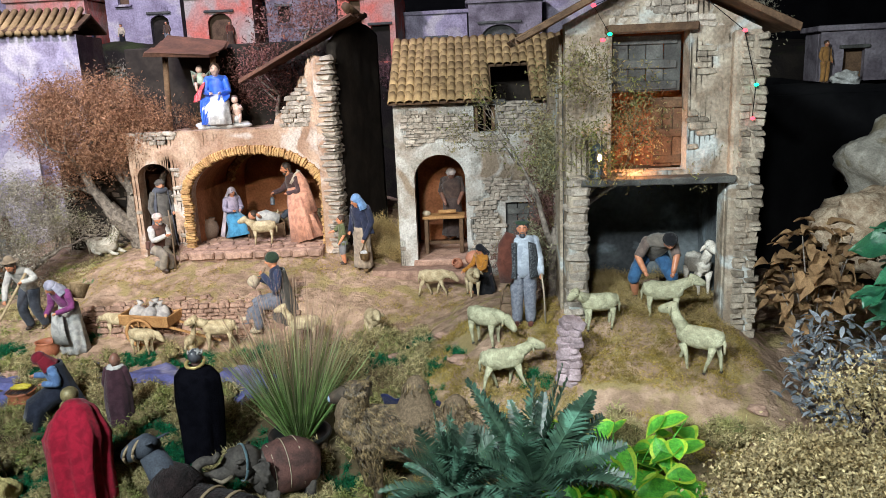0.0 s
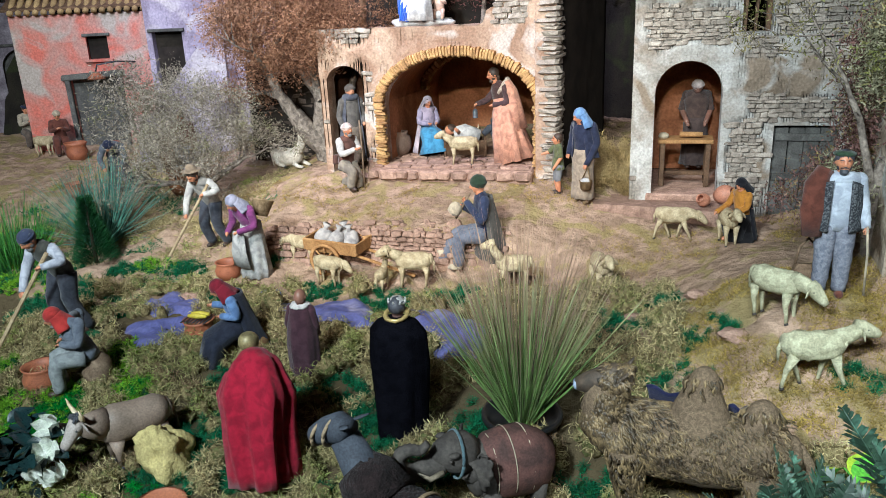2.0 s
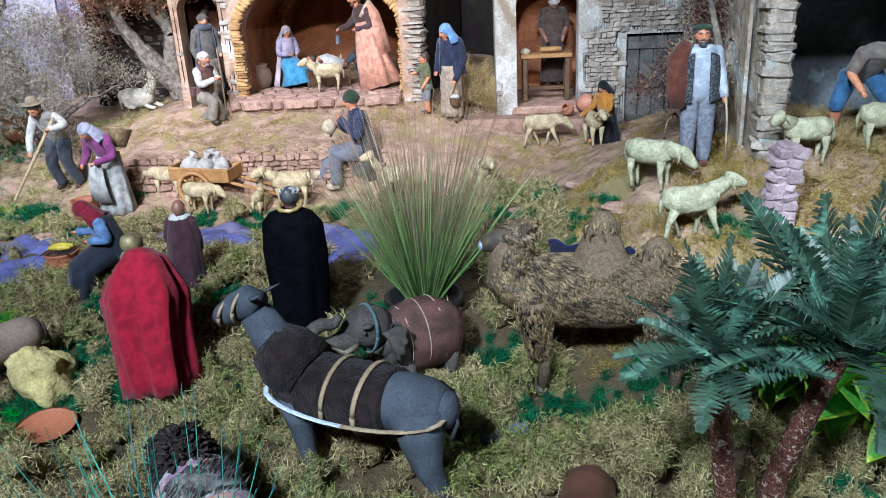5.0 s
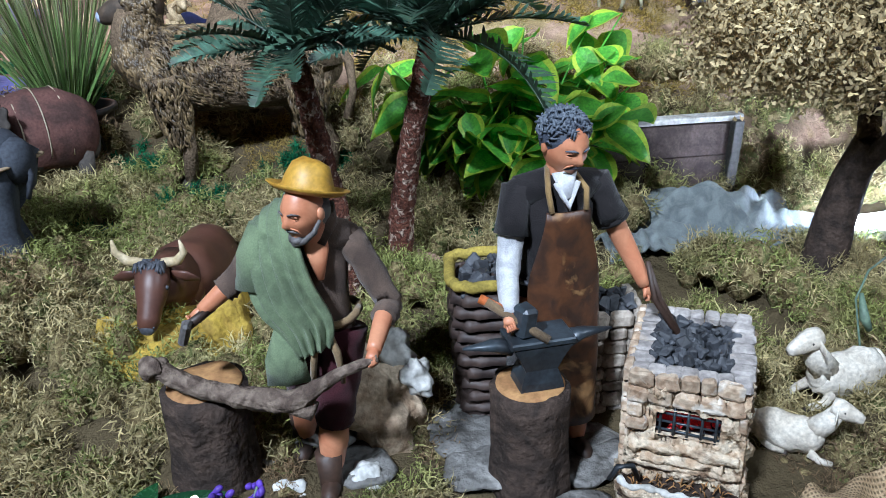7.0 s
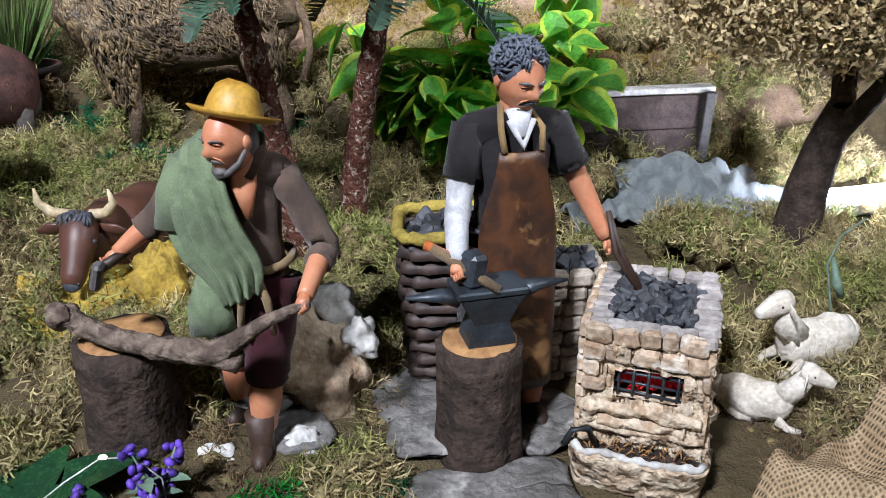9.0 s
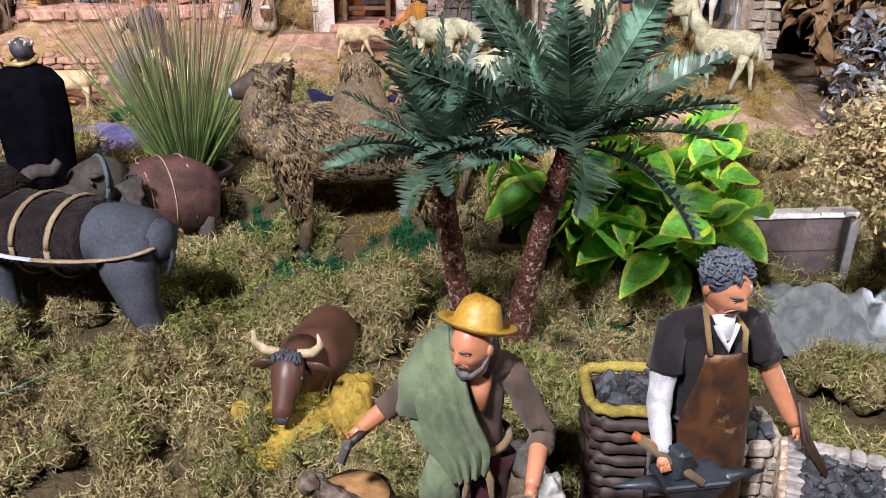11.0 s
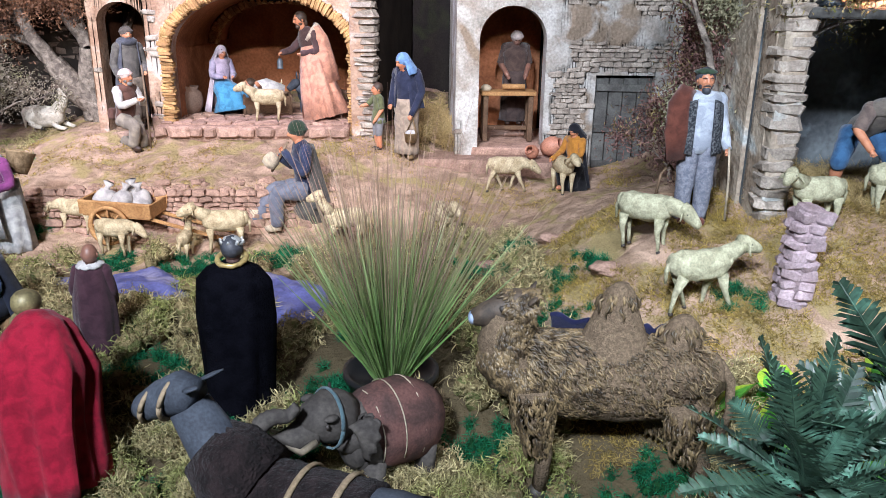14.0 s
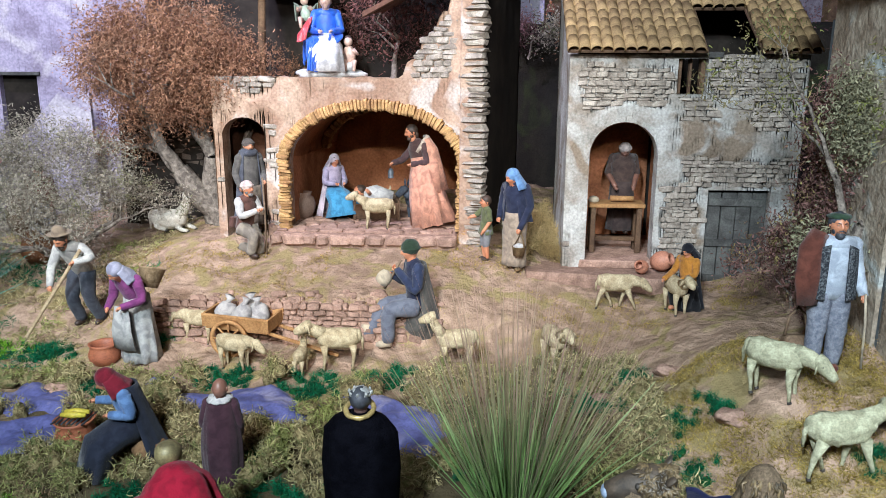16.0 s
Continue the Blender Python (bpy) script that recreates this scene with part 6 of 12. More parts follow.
# -- the side by the stream --
figurine("old woman figurine in purple shawl with a back basket", -1.175, 2.205, -18, 0.272,
         (SKIN, cloth(0.20, 0.05, 0.17), cloth(0.42, 0.42, 0.40), HAIR_GREY, cloth(0.33, 0.33, 0.42), LEATHER, cloth(0.20, 0.05, 0.17), cloth(0.20, 0.05, 0.17), material("wicker_back", (0.30, 0.22, 0.13), (0.16, 0.11, 0.06), 0.8, 300, 60, 0.8, 0.002)), hat="veil", head_pitch=38, head_yaw=-12,
         skirt=robe(0.56, 0.0, 0.11, 0.165, 0, 0, 10, 0.13), joints=dict(chest=(0, -0.09, 0.68), neck=(0, -0.15, 0.755), head=(0, -0.20, 0.80), shoulder_l=(0.11, -0.1, 0.72), shoulder_r=(-0.11, -0.1, 0.72), wrist_r=(-0.08, -0.24, 0.50), wrist_l=(0.06, -0.24, 0.52), elbow_l=(0.15, -0.1, 0.56), elbow_r=(-0.15, -0.1, 0.56)),
         extra=lambda s, j: (s.lathe([(0.0, 0.0), (0.07, 0.0), (0.105, 0.16), (0.112, 0.165), (0.10, 0.15), (0.0, 0.1)], (0.05, 0.09, 0.60), 18, S_DARK, (-22, 0, 0), 0.05, 30), s.tube([(0, -0.17, 0.5), (0, -0.19, 0.3), (0.0, -0.17, 0.14)], [(0.07, 0.02), (0.10, 0.025), (0.11, 0.025)], 16, S_LEG, True, lambda u, th: 1 + 0.1 * math.sin(5 * th))))
def digger(label, x, y, yaw, cols, hat, tip, tall=0.282):
    return figurine(label, x, y, yaw, tall, cols, hat=hat, beard=0.25,
        joints=dict(chest=(0, -0.10, 0.69), neck=(0, -0.16, 0.765), head=(0, -0.205, 0.815), shoulder_l=(0.11, -0.11, 0.73), shoulder_r=(-0.11, -0.11, 0.73), elbow_l=(0.22, -0.13, 0.66), wrist_l=(0.14, -0.24, 0.64), elbow_r=(-0.15, -0.18, 0.55), wrist_r=(-0.10, -0.27, 0.42), knee_r=(-0.08, -0.06, 0.27), ankle_l=(0.09, 0.08, 0.05)),
        head_pitch=35, extra=lambda s, j: s.box((Vector((0.18, -0.20, 0.74)) + Vector(tip)) / 2, (0.026, 0.026, (Vector((0.18, -0.20, 0.74)) - Vector(tip)).length), S_DARK, tuple(math.degrees(v) for v in (Vector((0.18, -0.20, 0.74)) - Vector(tip)).to_track_quat("Z", "Y").to_euler()), 0.001, 0.2))


POLE = material("pale_pole", (0.46, 0.36, 0.22), (0.34, 0.25, 0.15), 0.7, 240, 30, 0.4, 0.001)
digger("peasant figurine in cream shirt and brimmed hat with long pole", -1.375, 2.345, -12, (SKIN, cloth(0.33, 0.31, 0.27), cloth(0.055, 0.06, 0.075), HAIR_BROWN, C_CREAM, LEATHER, cloth(0.25, 0.19, 0.13), cloth(0.50, 0.48, 0.44), POLE), "brim", (-0.28, -0.40, 0.0))
digger("digger figurine in waistcoat and blue cap working with a long pole", -1.520, 1.885, -14, (SKIN, cloth(0.06, 0.06, 0.05), cloth(0.05, 0.055, 0.07), HAIR_GREY, C_CREAM, LEATHER, cloth(0.04, 0.05, 0.09), cloth(0.40, 0.42, 0.47), POLE), "cap", (-0.22, -0.50, 0.0), 0.325)
def sit_robe(s, j):
    s.tube([(0, 0.03, 0.30), (0.0, -0.10, 0.27), (0, -0.22, 0.20), (0.0, -0.26, 0.02)], [(0.12, 0.11), (0.14, 0.10), (0.15, 0.11), (0.18, 0.12)], 26, S_LEG, True, folds(7, 0.14, 0.7), 0, 40, (1, 0, 0))
    s.ball((0, 0.08, 0.12), (0.15, 0.13, 0.13), S_DARK, 14, None, 0.15, 10)


figurine("woman figurine in crimson hood and blue blouse sitting by a brazier", -1.010, 1.825, -60, 0.27,
         (SKIN, cloth(0.12, 0.20, 0.38), cloth(0.02, 0.024, 0.04), HAIR_BROWN, cloth(0.16, 0.012, 0.025), LEATHER, C_WHITE, cloth(0.13, 0.22, 0.42), material("log_brown", (0.20, 0.12, 0.06), (0.12, 0.07, 0.035), 0.8, 200, 30, 0.5)), base=SEAT, legs=None, hat="veil", head_pitch=34, extra=sit_robe, joints=dict(wrist_r=(-0.18, -0.22, 0.44), chest=(0, -0.06, 0.5), neck=(0, -0.10, 0.58), head=(0, -0.15, 0.64), shoulder_l=(0.10, -0.06, 0.55), shoulder_r=(-0.10, -0.06, 0.55)),
         cloak=dict(top=(0.6, 0.09, 0.085, 0, -0.05), bottom=(0.06, 0.17, 0.16, 0, 0.06), arc=(0, 180), n=5, fold=0.08, slot=S_LEG))
figurine("man figurine in red headscarf and grey coat by clay pot", -1.300, 1.668, -50, 0.275,
         (SKIN, cloth(0.15, 0.17, 0.21), cloth(0.27, 0.29, 0.29), HAIR_GREY, cloth(0.42, 0.04, 0.035), LEATHER, cloth(0.42, 0.04, 0.035), cloth(0.15, 0.17, 0.21), WOODSTICK), base=SEAT, legs="trousers", hat="veil", head_pitch=30, beard=0.2,
         extra=lambda s, j: s.ball((0, 0.06, 0.13), (0.13, 0.12, 0.15), S_DARK, 12, None, 0.1, 9), joints=dict(chest=(0, -0.07, 0.5), neck=(0, -0.12, 0.58), head=(0, -0.17, 0.63)))
figurine("peasant figurine in dark red blouse and white apron behind a barrel", -1.72, 2.77, 10, 0.27,
         (SKIN, cloth(0.16, 0.05, 0.04), cloth(0.40, 0.42, 0.48), HAIR_BROWN, C_BROWN, LEATHER, C_BROWN, cloth(0.16, 0.05, 0.04), HAIR_BLACK), skirt=robe(0.56, 0.0, 0.12, 0.17), hat="cap", girth=1.15)
figurine("stooping figurine in rust cloak over a patterned coat", -2.02, 2.79, 20, 0.275,
         (SKIN, cloth(0.12, 0.13, 0.15), cloth(0.10, 0.09, 0.10), HAIR_BLACK, cloth(0.20, 0.07, 0.05), LEATHER, C_NAVY, cloth(0.12, 0.13, 0.15), HAIR_BLACK), hat="cap",
         joints=dict(pelvis=(0, 0.08, 0.46), chest=(0.0, -0.10, 0.60), neck=(0.0, -0.20, 0.63), head=(0.0, -0.27, 0.63), shoulder_l=(0.11, -0.13, 0.60), shoulder_r=(-0.11, -0.13, 0.60), elbow_l=(0.16, -0.2, 0.46), elbow_r=(-0.16, -0.2, 0.46), wrist_l=(0.1, -0.26, 0.34), wrist_r=(-0.1, -0.26, 0.34)), head_pitch=50, skirt=robe(0.5, 0.0, 0.12, 0.16), cloak=dict(top=(0.66, 0.11, 0.10, 0, -0.1), bottom=(0.06, 0.15, 0.13, 0, 0.12), arc=(0, 180), n=6, fold=0.1))
figurine("potter figurine in rust smock crouching behind a sheep", -2.70, 3.30, 40, 0.27,
         (SKIN, cloth(0.14, 0.05, 0.035), cloth(0.14, 0.05, 0.035), HAIR_BROWN, C_BROWN, LEATHER, C_CREAM, cloth(0.14, 0.05, 0.035), HAIR_BLACK), base=KNEEL, hat="cap", head_pitch=25)
figurine("villager figurine in cream shirt bending over a cheese wheel", -2.98, 3.42, 60, 0.27,
         (SKIN, cloth(0.42, 0.36, 0.27), cloth(0.13, 0.10, 0.08), HAIR_BROWN, C_BROWN, LEATHER, C_NAVY, cloth(0.42, 0.36, 0.27), HAIR_BLACK), base=KNEEL, hat="flat", head_pitch=25)
figurine("small villager figurine in dark coat on the outer stairs", -1.99, 3.40, 60, 0.22,
         (SKIN, C_NAVY, C_BLACK, HAIR_BLACK, C_NAVY, LEATHER, C_BLACK, C_NAVY, HAIR_BLACK), z=0.60, skirt=robe(0.56, 0.0, 0.12, 0.15))

# ---- animal figurines ----
WOOL = material("painted_wool", (0.50, 0.42, 0.27), (0.34, 0.27, 0.16), 0.75, 300, 60, 0.7, 0.002, bumpscale=180)
WOOL_WHITE = material("white_painted_wool", (0.70, 0.66, 0.58), (0.54, 0.49, 0.41), 0.75, 300, 40, 0.7, 0.002, bumpscale=160)
WOOL_PALE = material("pale_green_wool", (0.44, 0.43, 0.29), (0.30, 0.29, 0.19), 0.75, 300, 60, 0.7, 0.002, bumpscale=180)
HOOF = material("dark_hoof", (0.05, 0.04, 0.035), (0.03, 0.025, 0.02), 0.6)


def beast(body, legs, neck, head, ears=(), tail=None, horns=(), rough=0.0, freq=60.0, extra=None, n=18, legslot=0, eye=None):
    """A four-legged animal facing -y. body: rings (y, z, rx, rz); legs: paths of (x, y, z, radius); neck and head: rings (x, y, z, rx, rz)."""
    s = Shape()
    pts = [(0, b[0], b[1]) for b in body]
    fine, rad = [], []
    for i in range(len(body) - 1):
        for k in range(3):
            u = k / 3
            fine.append(Vector(pts[i]).lerp(Vector(pts[i + 1]), u))
            rad.append(tuple(body[i][m] * (1 - u) + body[i + 1][m] * u for m in (2, 3)))
    fine.append(Vector(pts[-1]))
    rad.append(body[-1][2:4])
    s.tube(fine, rad, n, 0, True, None, rough, freq, (1, 0, 0))
    s.ball(pts[0], (body[0][2], body[0][2] * 0.6, body[0][3]), 0, 12, None, rough, freq)
    s.ball(pts[-1], (body[-1][2], body[-1][2] * 0.7, body[-1][3]), 0, 12, None, rough, freq)
    for leg in legs:
        s.tube([p[:3] for p in leg], [p[3] for p in leg], 8, legslot)
        x, y, z, r = leg[-1]
        s.tube([(x, y, z), (x, y - r * 0.5, z - r * 1.1)], [r * 1.05, r * 1.3], 8, 1)
    s.tube([p[:3] for p in neck], [(p[3], p[4]) for p in neck], 14, 0, True, None, rough, freq, (1, 0, 0))
    s.tube([p[:3] for p in head], [(p[3], p[4]) for p in head], 12, 2, True, None, 0, 40, (1, 0, 0))
    for a, b, r in ears:
        mid = Vector(a).lerp(Vector(b), 0.5)
        s.tube([a, mid, b], [(r * 0.5, r * 0.3), (r, r * 0.35), (r * 0.3, r * 0.15)], 8, 2)
    for path in horns:
        s.tube([p[:3] for p in path], [p[3] for p in path], 8, 3)
    if eye:
        for k in (-1, 1):
            s.ball((eye[0] * k, eye[1], eye[2]), eye[3], 1, 8)
    if tail:
        s.tube([p[:3] for p in tail], [p[3] for p in tail], 8, 0, True, None, rough, freq)
    if extra:
        extra(s)
    return s


def sheep_shape(neck="level", lie=False, turn=0.0, step=0.0, fat=0.88, curls=0.13):
    """A sheep of body height 1 at the shoulder (about 0.09 m when placed)."""
    up = {"level": (0.16, -0.30), "down": (-0.10, -0.34), "up": (0.40, -0.20), "graze": (-0.42, -0.34)}[neck]
    zb = 0.26 if lie else 0.70
    f = fat
    body = [(-0.48, zb + 0.08, 0.15 * f, 0.19 * f), (-0.32, zb + 0.03, 0.22 * f, 0.25 * f), (0.0, zb, 0.245 * f, 0.26 * f), (0.32, zb + 0.02, 0.235 * f, 0.25 * f), (0.50, zb + 0.05, 0.15 * f, 0.17 * f)]
    if lie:
        legs = [[(k * 0.16, y, 0.14, 0.07), (k * 0.2, y - 0.16 * d, 0.08, 0.05), (k * 0.16, y - 0.34 * d, 0.05, 0.04)] for k in (-1, 1) for y, d in ((-0.38, 1), (0.28, 0.9))]
    else:
        legs = [[(k * 0.13, y, 0.58, 0.10), (k * 0.13, y + 0.02 + step * k * d, 0.34, 0.055), (k * 0.12, y - 0.01 + 1.6 * step * k * d, 0.18, 0.038), (k * 0.12, y - 0.02 + 2 * step * k * d, 0.04, 0.034)] for k in (-1, 1) for y, d in ((-0.36, 1), (0.36, -1))]
    n0 = Vector((0, -0.46, zb + 0.12))
    n1 = n0 + Vector((0.30 * math.sin(radians(turn)) * 0.6, up[1], up[0]))
    d = Vector((math.sin(radians(turn)), -math.cos(radians(turn)), {"level": -0.30, "down": -0.75, "up": -0.25, "graze": -1.0}[neck])).normalized()
    side = Vector((d.y, -d.x, 0)).normalized()
    crown = n1 + Vector((0, 0, 0.03))
    head = [(*(crown - d * 0.10), 0.10, 0.11), (*(crown + d * 0.02), 0.13, 0.135), (*(crown + d * 0.16), 0.105, 0.115), (*(crown + d * 0.31), 0.072, 0.078), (*(crown + d * 0.37), 0.045, 0.05)]
    ears = [(tuple(crown + side * k * 0.09 + Vector((0, 0, 0.03))), tuple(crown + side * k * 0.24 - Vector((0, 0, 0.12))), 0.05) for k in (-1, 1)]
    neckr = [(*(n0 + Vector((0, 0.10, -0.02))), 0.17 * f, 0.19 * f), (*n0.lerp(n1, 0.5), 0.13 * f, 0.15 * f), (*n1, 0.10, 0.11)]

    def eyes(s):
        for k in (-1, 1):
            s.ball(crown + d * 0.10 + side * k * 0.10 + Vector((0, 0, 0.03)), 0.018, 1, 8)
    return beast(body, legs, neckr, head, ears, [(0, 0.52, zb + 0.10, 0.05), (0.02, 0.60, zb - 0.05, 0.045), (0.02, 0.60, zb - 0.26, 0.02)], (), curls, 13.0, eyes, 28)


def sheep(label, x, y, yaw, size=0.092, wool=WOOL, z=None, **how):
    s = sheep_shape(**how)
    low = min(p[2] for p in s.v)
    s.v = [(p[0] * size, p[1] * size * 0.87, (p[2] - low) * size * 1.04) for p in s.v]
    return thing("sheep_figurine", s, [wool, HOOF, wool], label, "sheep", pose(x, y, (floor_z(x, y) if z is None else z) - 0.003, 0, 0, yaw), "sheep of the flock")


sheep("cream painted sheep figurine lying on the terrace", -1.385, 2.88, 78, 0.130, WOOL_WHITE, z=0.330, lie=True, neck="up")
sheep("cream painted sheep figurine standing before the manger", -0.708, 2.735, -78, 0.093, z=0.378, neck="level", turn=-20)
sheep("cream painted sheep figurine standing behind the cart", -1.075, 2.30, -95, 0.085, z=0.185, neck="down")
sheep("cream painted sheep figurine standing in front of the cart", -0.945, 2.165, 75, 0.083, neck="down")
sheep("small cream lamb figurine seen from behind", -0.795, 2.158, 178, 0.062, neck="up")
sheep("cream painted ewe figurine beside a lamb", -0.715, 2.185, -80, 0.100, neck="level", turn=15)
sheep("cream painted sheep figurine half hidden by the grass", -0.455, 2.175, -78, 0.092, neck="up")
sheep("cream painted sheep figurine behind the grass plume", -0.245, 2.16, 20, 0.092, neck="level")
sheep("cream painted sheep figurine stepping along the path", -0.078, 2.425, 82, 0.090, neck="down", step=0.12)
sheep("cream painted sheep figurine held by a crouching girl", 0.052, 2.365, 12, 0.090, neck="level")
sheep("pale sheep figurine with lowered head near the herdsman", 0.082, 1.815, 50, 0.100, WOOL_PALE, neck="down")
sheep("shaggy pale sheep figurine climbing the slope", 0.118, 1.645, 98, 0.100, WOOL_PALE, neck="level", curls=0.3, step=0.1)
sheep("pale sheep figurine standing behind the stone post", 0.355, 1.775, -82, 0.092, WOOL_PALE, neck="level", turn=35)
sheep("pale sheep figurine being sheared", 0.515, 1.815, 75, 0.098, WOOL_PALE, neck="level", curls=0.22)
sheep("pale sheep figurine climbing towards the shearer", 0.560, 1.665, -125, 0.108, WOOL_PALE, neck="up", curls=0.08, step=0.08)
sheep("shaggy white sheep figurine facing forward in the stable", 0.655, 2.02, 10, 0.11, WOOL_WHITE, neck="up", curls=0.3)
sheep("white sheep figurine lying beside the forge", 0.396, 0.830, 48, 0.062, WOOL_WHITE, lie=True, neck="up", fat=1.0, curls=0.2)
sheep("white sheep figurine resting with raised head by the forge", 0.486, 0.880, -82, 0.080, WOOL_WHITE, lie=True, neck="up", fat=1.0, curls=0.2)
sheep("white sheep figurine lying behind the coal basket", 0.290, 0.985, -10, 0.085, WOOL_WHITE, neck="level", lie=True)
sheep("cream sheep figurine on the far path", -2.80, 3.30, 95, 0.095, neck="down")
sheep("small white sheep figurine on the upper hill", -0.33, 4.00, -80, 0.075, WOOL_WHITE, z=0.92, neck="down")

DONKEY = material("slate_donkey", (0.075, 0.085, 0.105), (0.05, 0.056, 0.07), 0.7, 300, 20, 0.3, 0.001)
FLEECE = material("dark_fleece", (0.024, 0.016, 0.016), (0.011, 0.008, 0.008), 0.95, 420, 60, 1.0, 0.005, sheen=0.05, bumpscale=220)
STRAP = material("tan_strap", (0.34, 0.26, 0.17), (0.24, 0.18, 0.11), 0.7, 300, 40, 0.2)
RIBBON = material("pale_ribbon", (0.55, 0.62, 0.75), (0.42, 0.46, 0.56), 0.6, 300, 60, 0.2)


def donkey_extra(s):
    # fleece over back and chest
    rings = [(-0.66, 1.18, 0.20, 0.25), (-0.48, 1.12, 0.26, 0.29), (-0.2, 1.09, 0.285, 0.285), (0.15, 1.09, 0.29, 0.28), (0.36, 1.10, 0.28, 0.27)]
    rings = [tuple(p * (1 - k / 7) + q * k / 7 for p, q in zip(a, b)) for a, b in zip(rings, rings[1:]) for k in range(7)] + [rings[-1]]
    s.tube([(0, r[0], r[1]) for r in rings], [(r[2], r[3]) for r in rings], 64, 4, True, None, 0.07, 22.0, (1, 0, 0))
    s.tube([(0, -0.42, 1.2), (0, -0.66, 1.32), (0, -0.80, 1.42)], [(0.27, 0.28), (0.26, 0.29), (0.20, 0.23)], 48, 4, True, None, 0.16, 18.0, (1, 0, 0))
    for y in (-0.12, 0.16):
        s.tube([(0.30 * math.cos(radians(a)), y + 0.03 * math.sin(radians(a)), 1.09 + 0.300 * math.sin(radians(a))) for a in range(0, 361, 15)], [(0.012, 0.022)] * 25, 6, 5)
    # long band round chest and rump
    loop = []
    for a in range(0, 361, 12):
        u = math.cos(radians(a))
        w = math.sin(radians(a))
        loop.append((0.365 * math.copysign(abs(w) ** 0.42, w), 0.02 - 0.78 * u, 1.04 + 0.07 * max(0.0, u) ** 2 + 0.07 * min(0.0, u) ** 2))
    k = len(loop)
    s.tube(loop[:k // 4 + 2], [(0.025, 0.012)] * (k // 4 + 2), 6, 6)
    s.tube(loop[k // 4 + 1:], [(0.025, 0.012)] * (k - k // 4 - 1), 6, 5)
    # halter
    for c, r in (((0, -1.03, 1.75), 0.15), ((0, -1.22, 1.66), 0.12)):
        s.tube([(c[0] + r * math.cos(radians(a)), c[1] + 0.25 * r * math.sin(radians(a)), c[2] + 1.05 * r * math.sin(radians(a))) for a in range(0, 361, 20)], [0.017] * 19, 6, 5)


dk = beast([(-0.56, 1.16, 0.18, 0.22), (-0.35, 1.11, 0.225, 0.245), (0.1, 1.08, 0.235, 0.235), (0.5, 1.11, 0.235, 0.25), (0.66, 1.12, 0.21, 0.22), (0.76, 1.12, 0.14, 0.16)],
           [[(k * 0.14, -0.5, 1.05, 0.15), (k * 0.15, -0.5 + 0.05 * k, 0.78, 0.105), (k * 0.155, -0.5 + 0.1 * k, 0.46, 0.068), (k * 0.155, -0.47 + 0.1 * k, 0.28, 0.05), (k * 0.155, -0.5 + 0.1 * k, 0.05, 0.052)] for k in (-1, 1)]
           + [[(k * 0.12, 0.58, 1.14, 0.20), (k * 0.14, 0.58 + 0.05 * k, 0.90, 0.17), (k * 0.16, 0.54 + 0.14 * k, 0.64, 0.105), (k * 0.17, 0.68 + 0.14 * k, 0.40, 0.062), (k * 0.17, 0.64 + 0.14 * k, 0.05, 0.052)] for k in (-1, 1)],
           [(0, -0.52, 1.18, 0.19, 0.25), (0, -0.76, 1.46, 0.15, 0.19), (0, -0.92, 1.70, 0.125, 0.15)],
           [(0, -0.86, 1.78, 0.11, 0.12), (0, -0.97, 1.79, 0.13, 0.15), (0, -1.13, 1.71, 0.105, 0.13), (0, -1.29, 1.61, 0.085, 0.10), (0, -1.34, 1.57, 0.06, 0.075)],
           [((k * 0.07, -0.88, 1.86), (k * 0.13, -0.74, 1.93), 0.045) for k in (-1, 1)], [(0, 0.80, 1.16, 0.03), (0, 0.84, 1.02, 0.022), (0.02, 0.80, 0.86, 0.016)], (), 0, 40, donkey_extra, 20, 0, (0.11, -1.04, 1.78, 0.025))
low = min(p[2] for p in dk.v)
dk.v = [(p[0] * 0.172, p[1] * (0.157 if p[1] < 0 else 0.176), (p[2] - low) * 0.157) for p in dk.v]
thing("donkey_figurine", dk, [DONKEY, HOOF, DONKEY, HOOF, FLEECE, STRAP, RIBBON], "slate grey donkey figurine with dark fleece cover and ribbon straps", "donkey", pose(-0.412, 1.240, floor_z(-0.412, 1.240) - 0.048, 0, 0, -112))

CAMELLOCK = material("camel_lock", (0.175, 0.125, 0.062), (0.045, 0.031, 0.017), 0.45, 300, 60, 0.4, 0.001, island=0.5)
CAMELHAIR = material("shaggy_camel", (0.18, 0.132, 0.085), (0.11, 0.08, 0.052), 0.8, 600, 190, 1.0, 0.003, bumpscale=420)


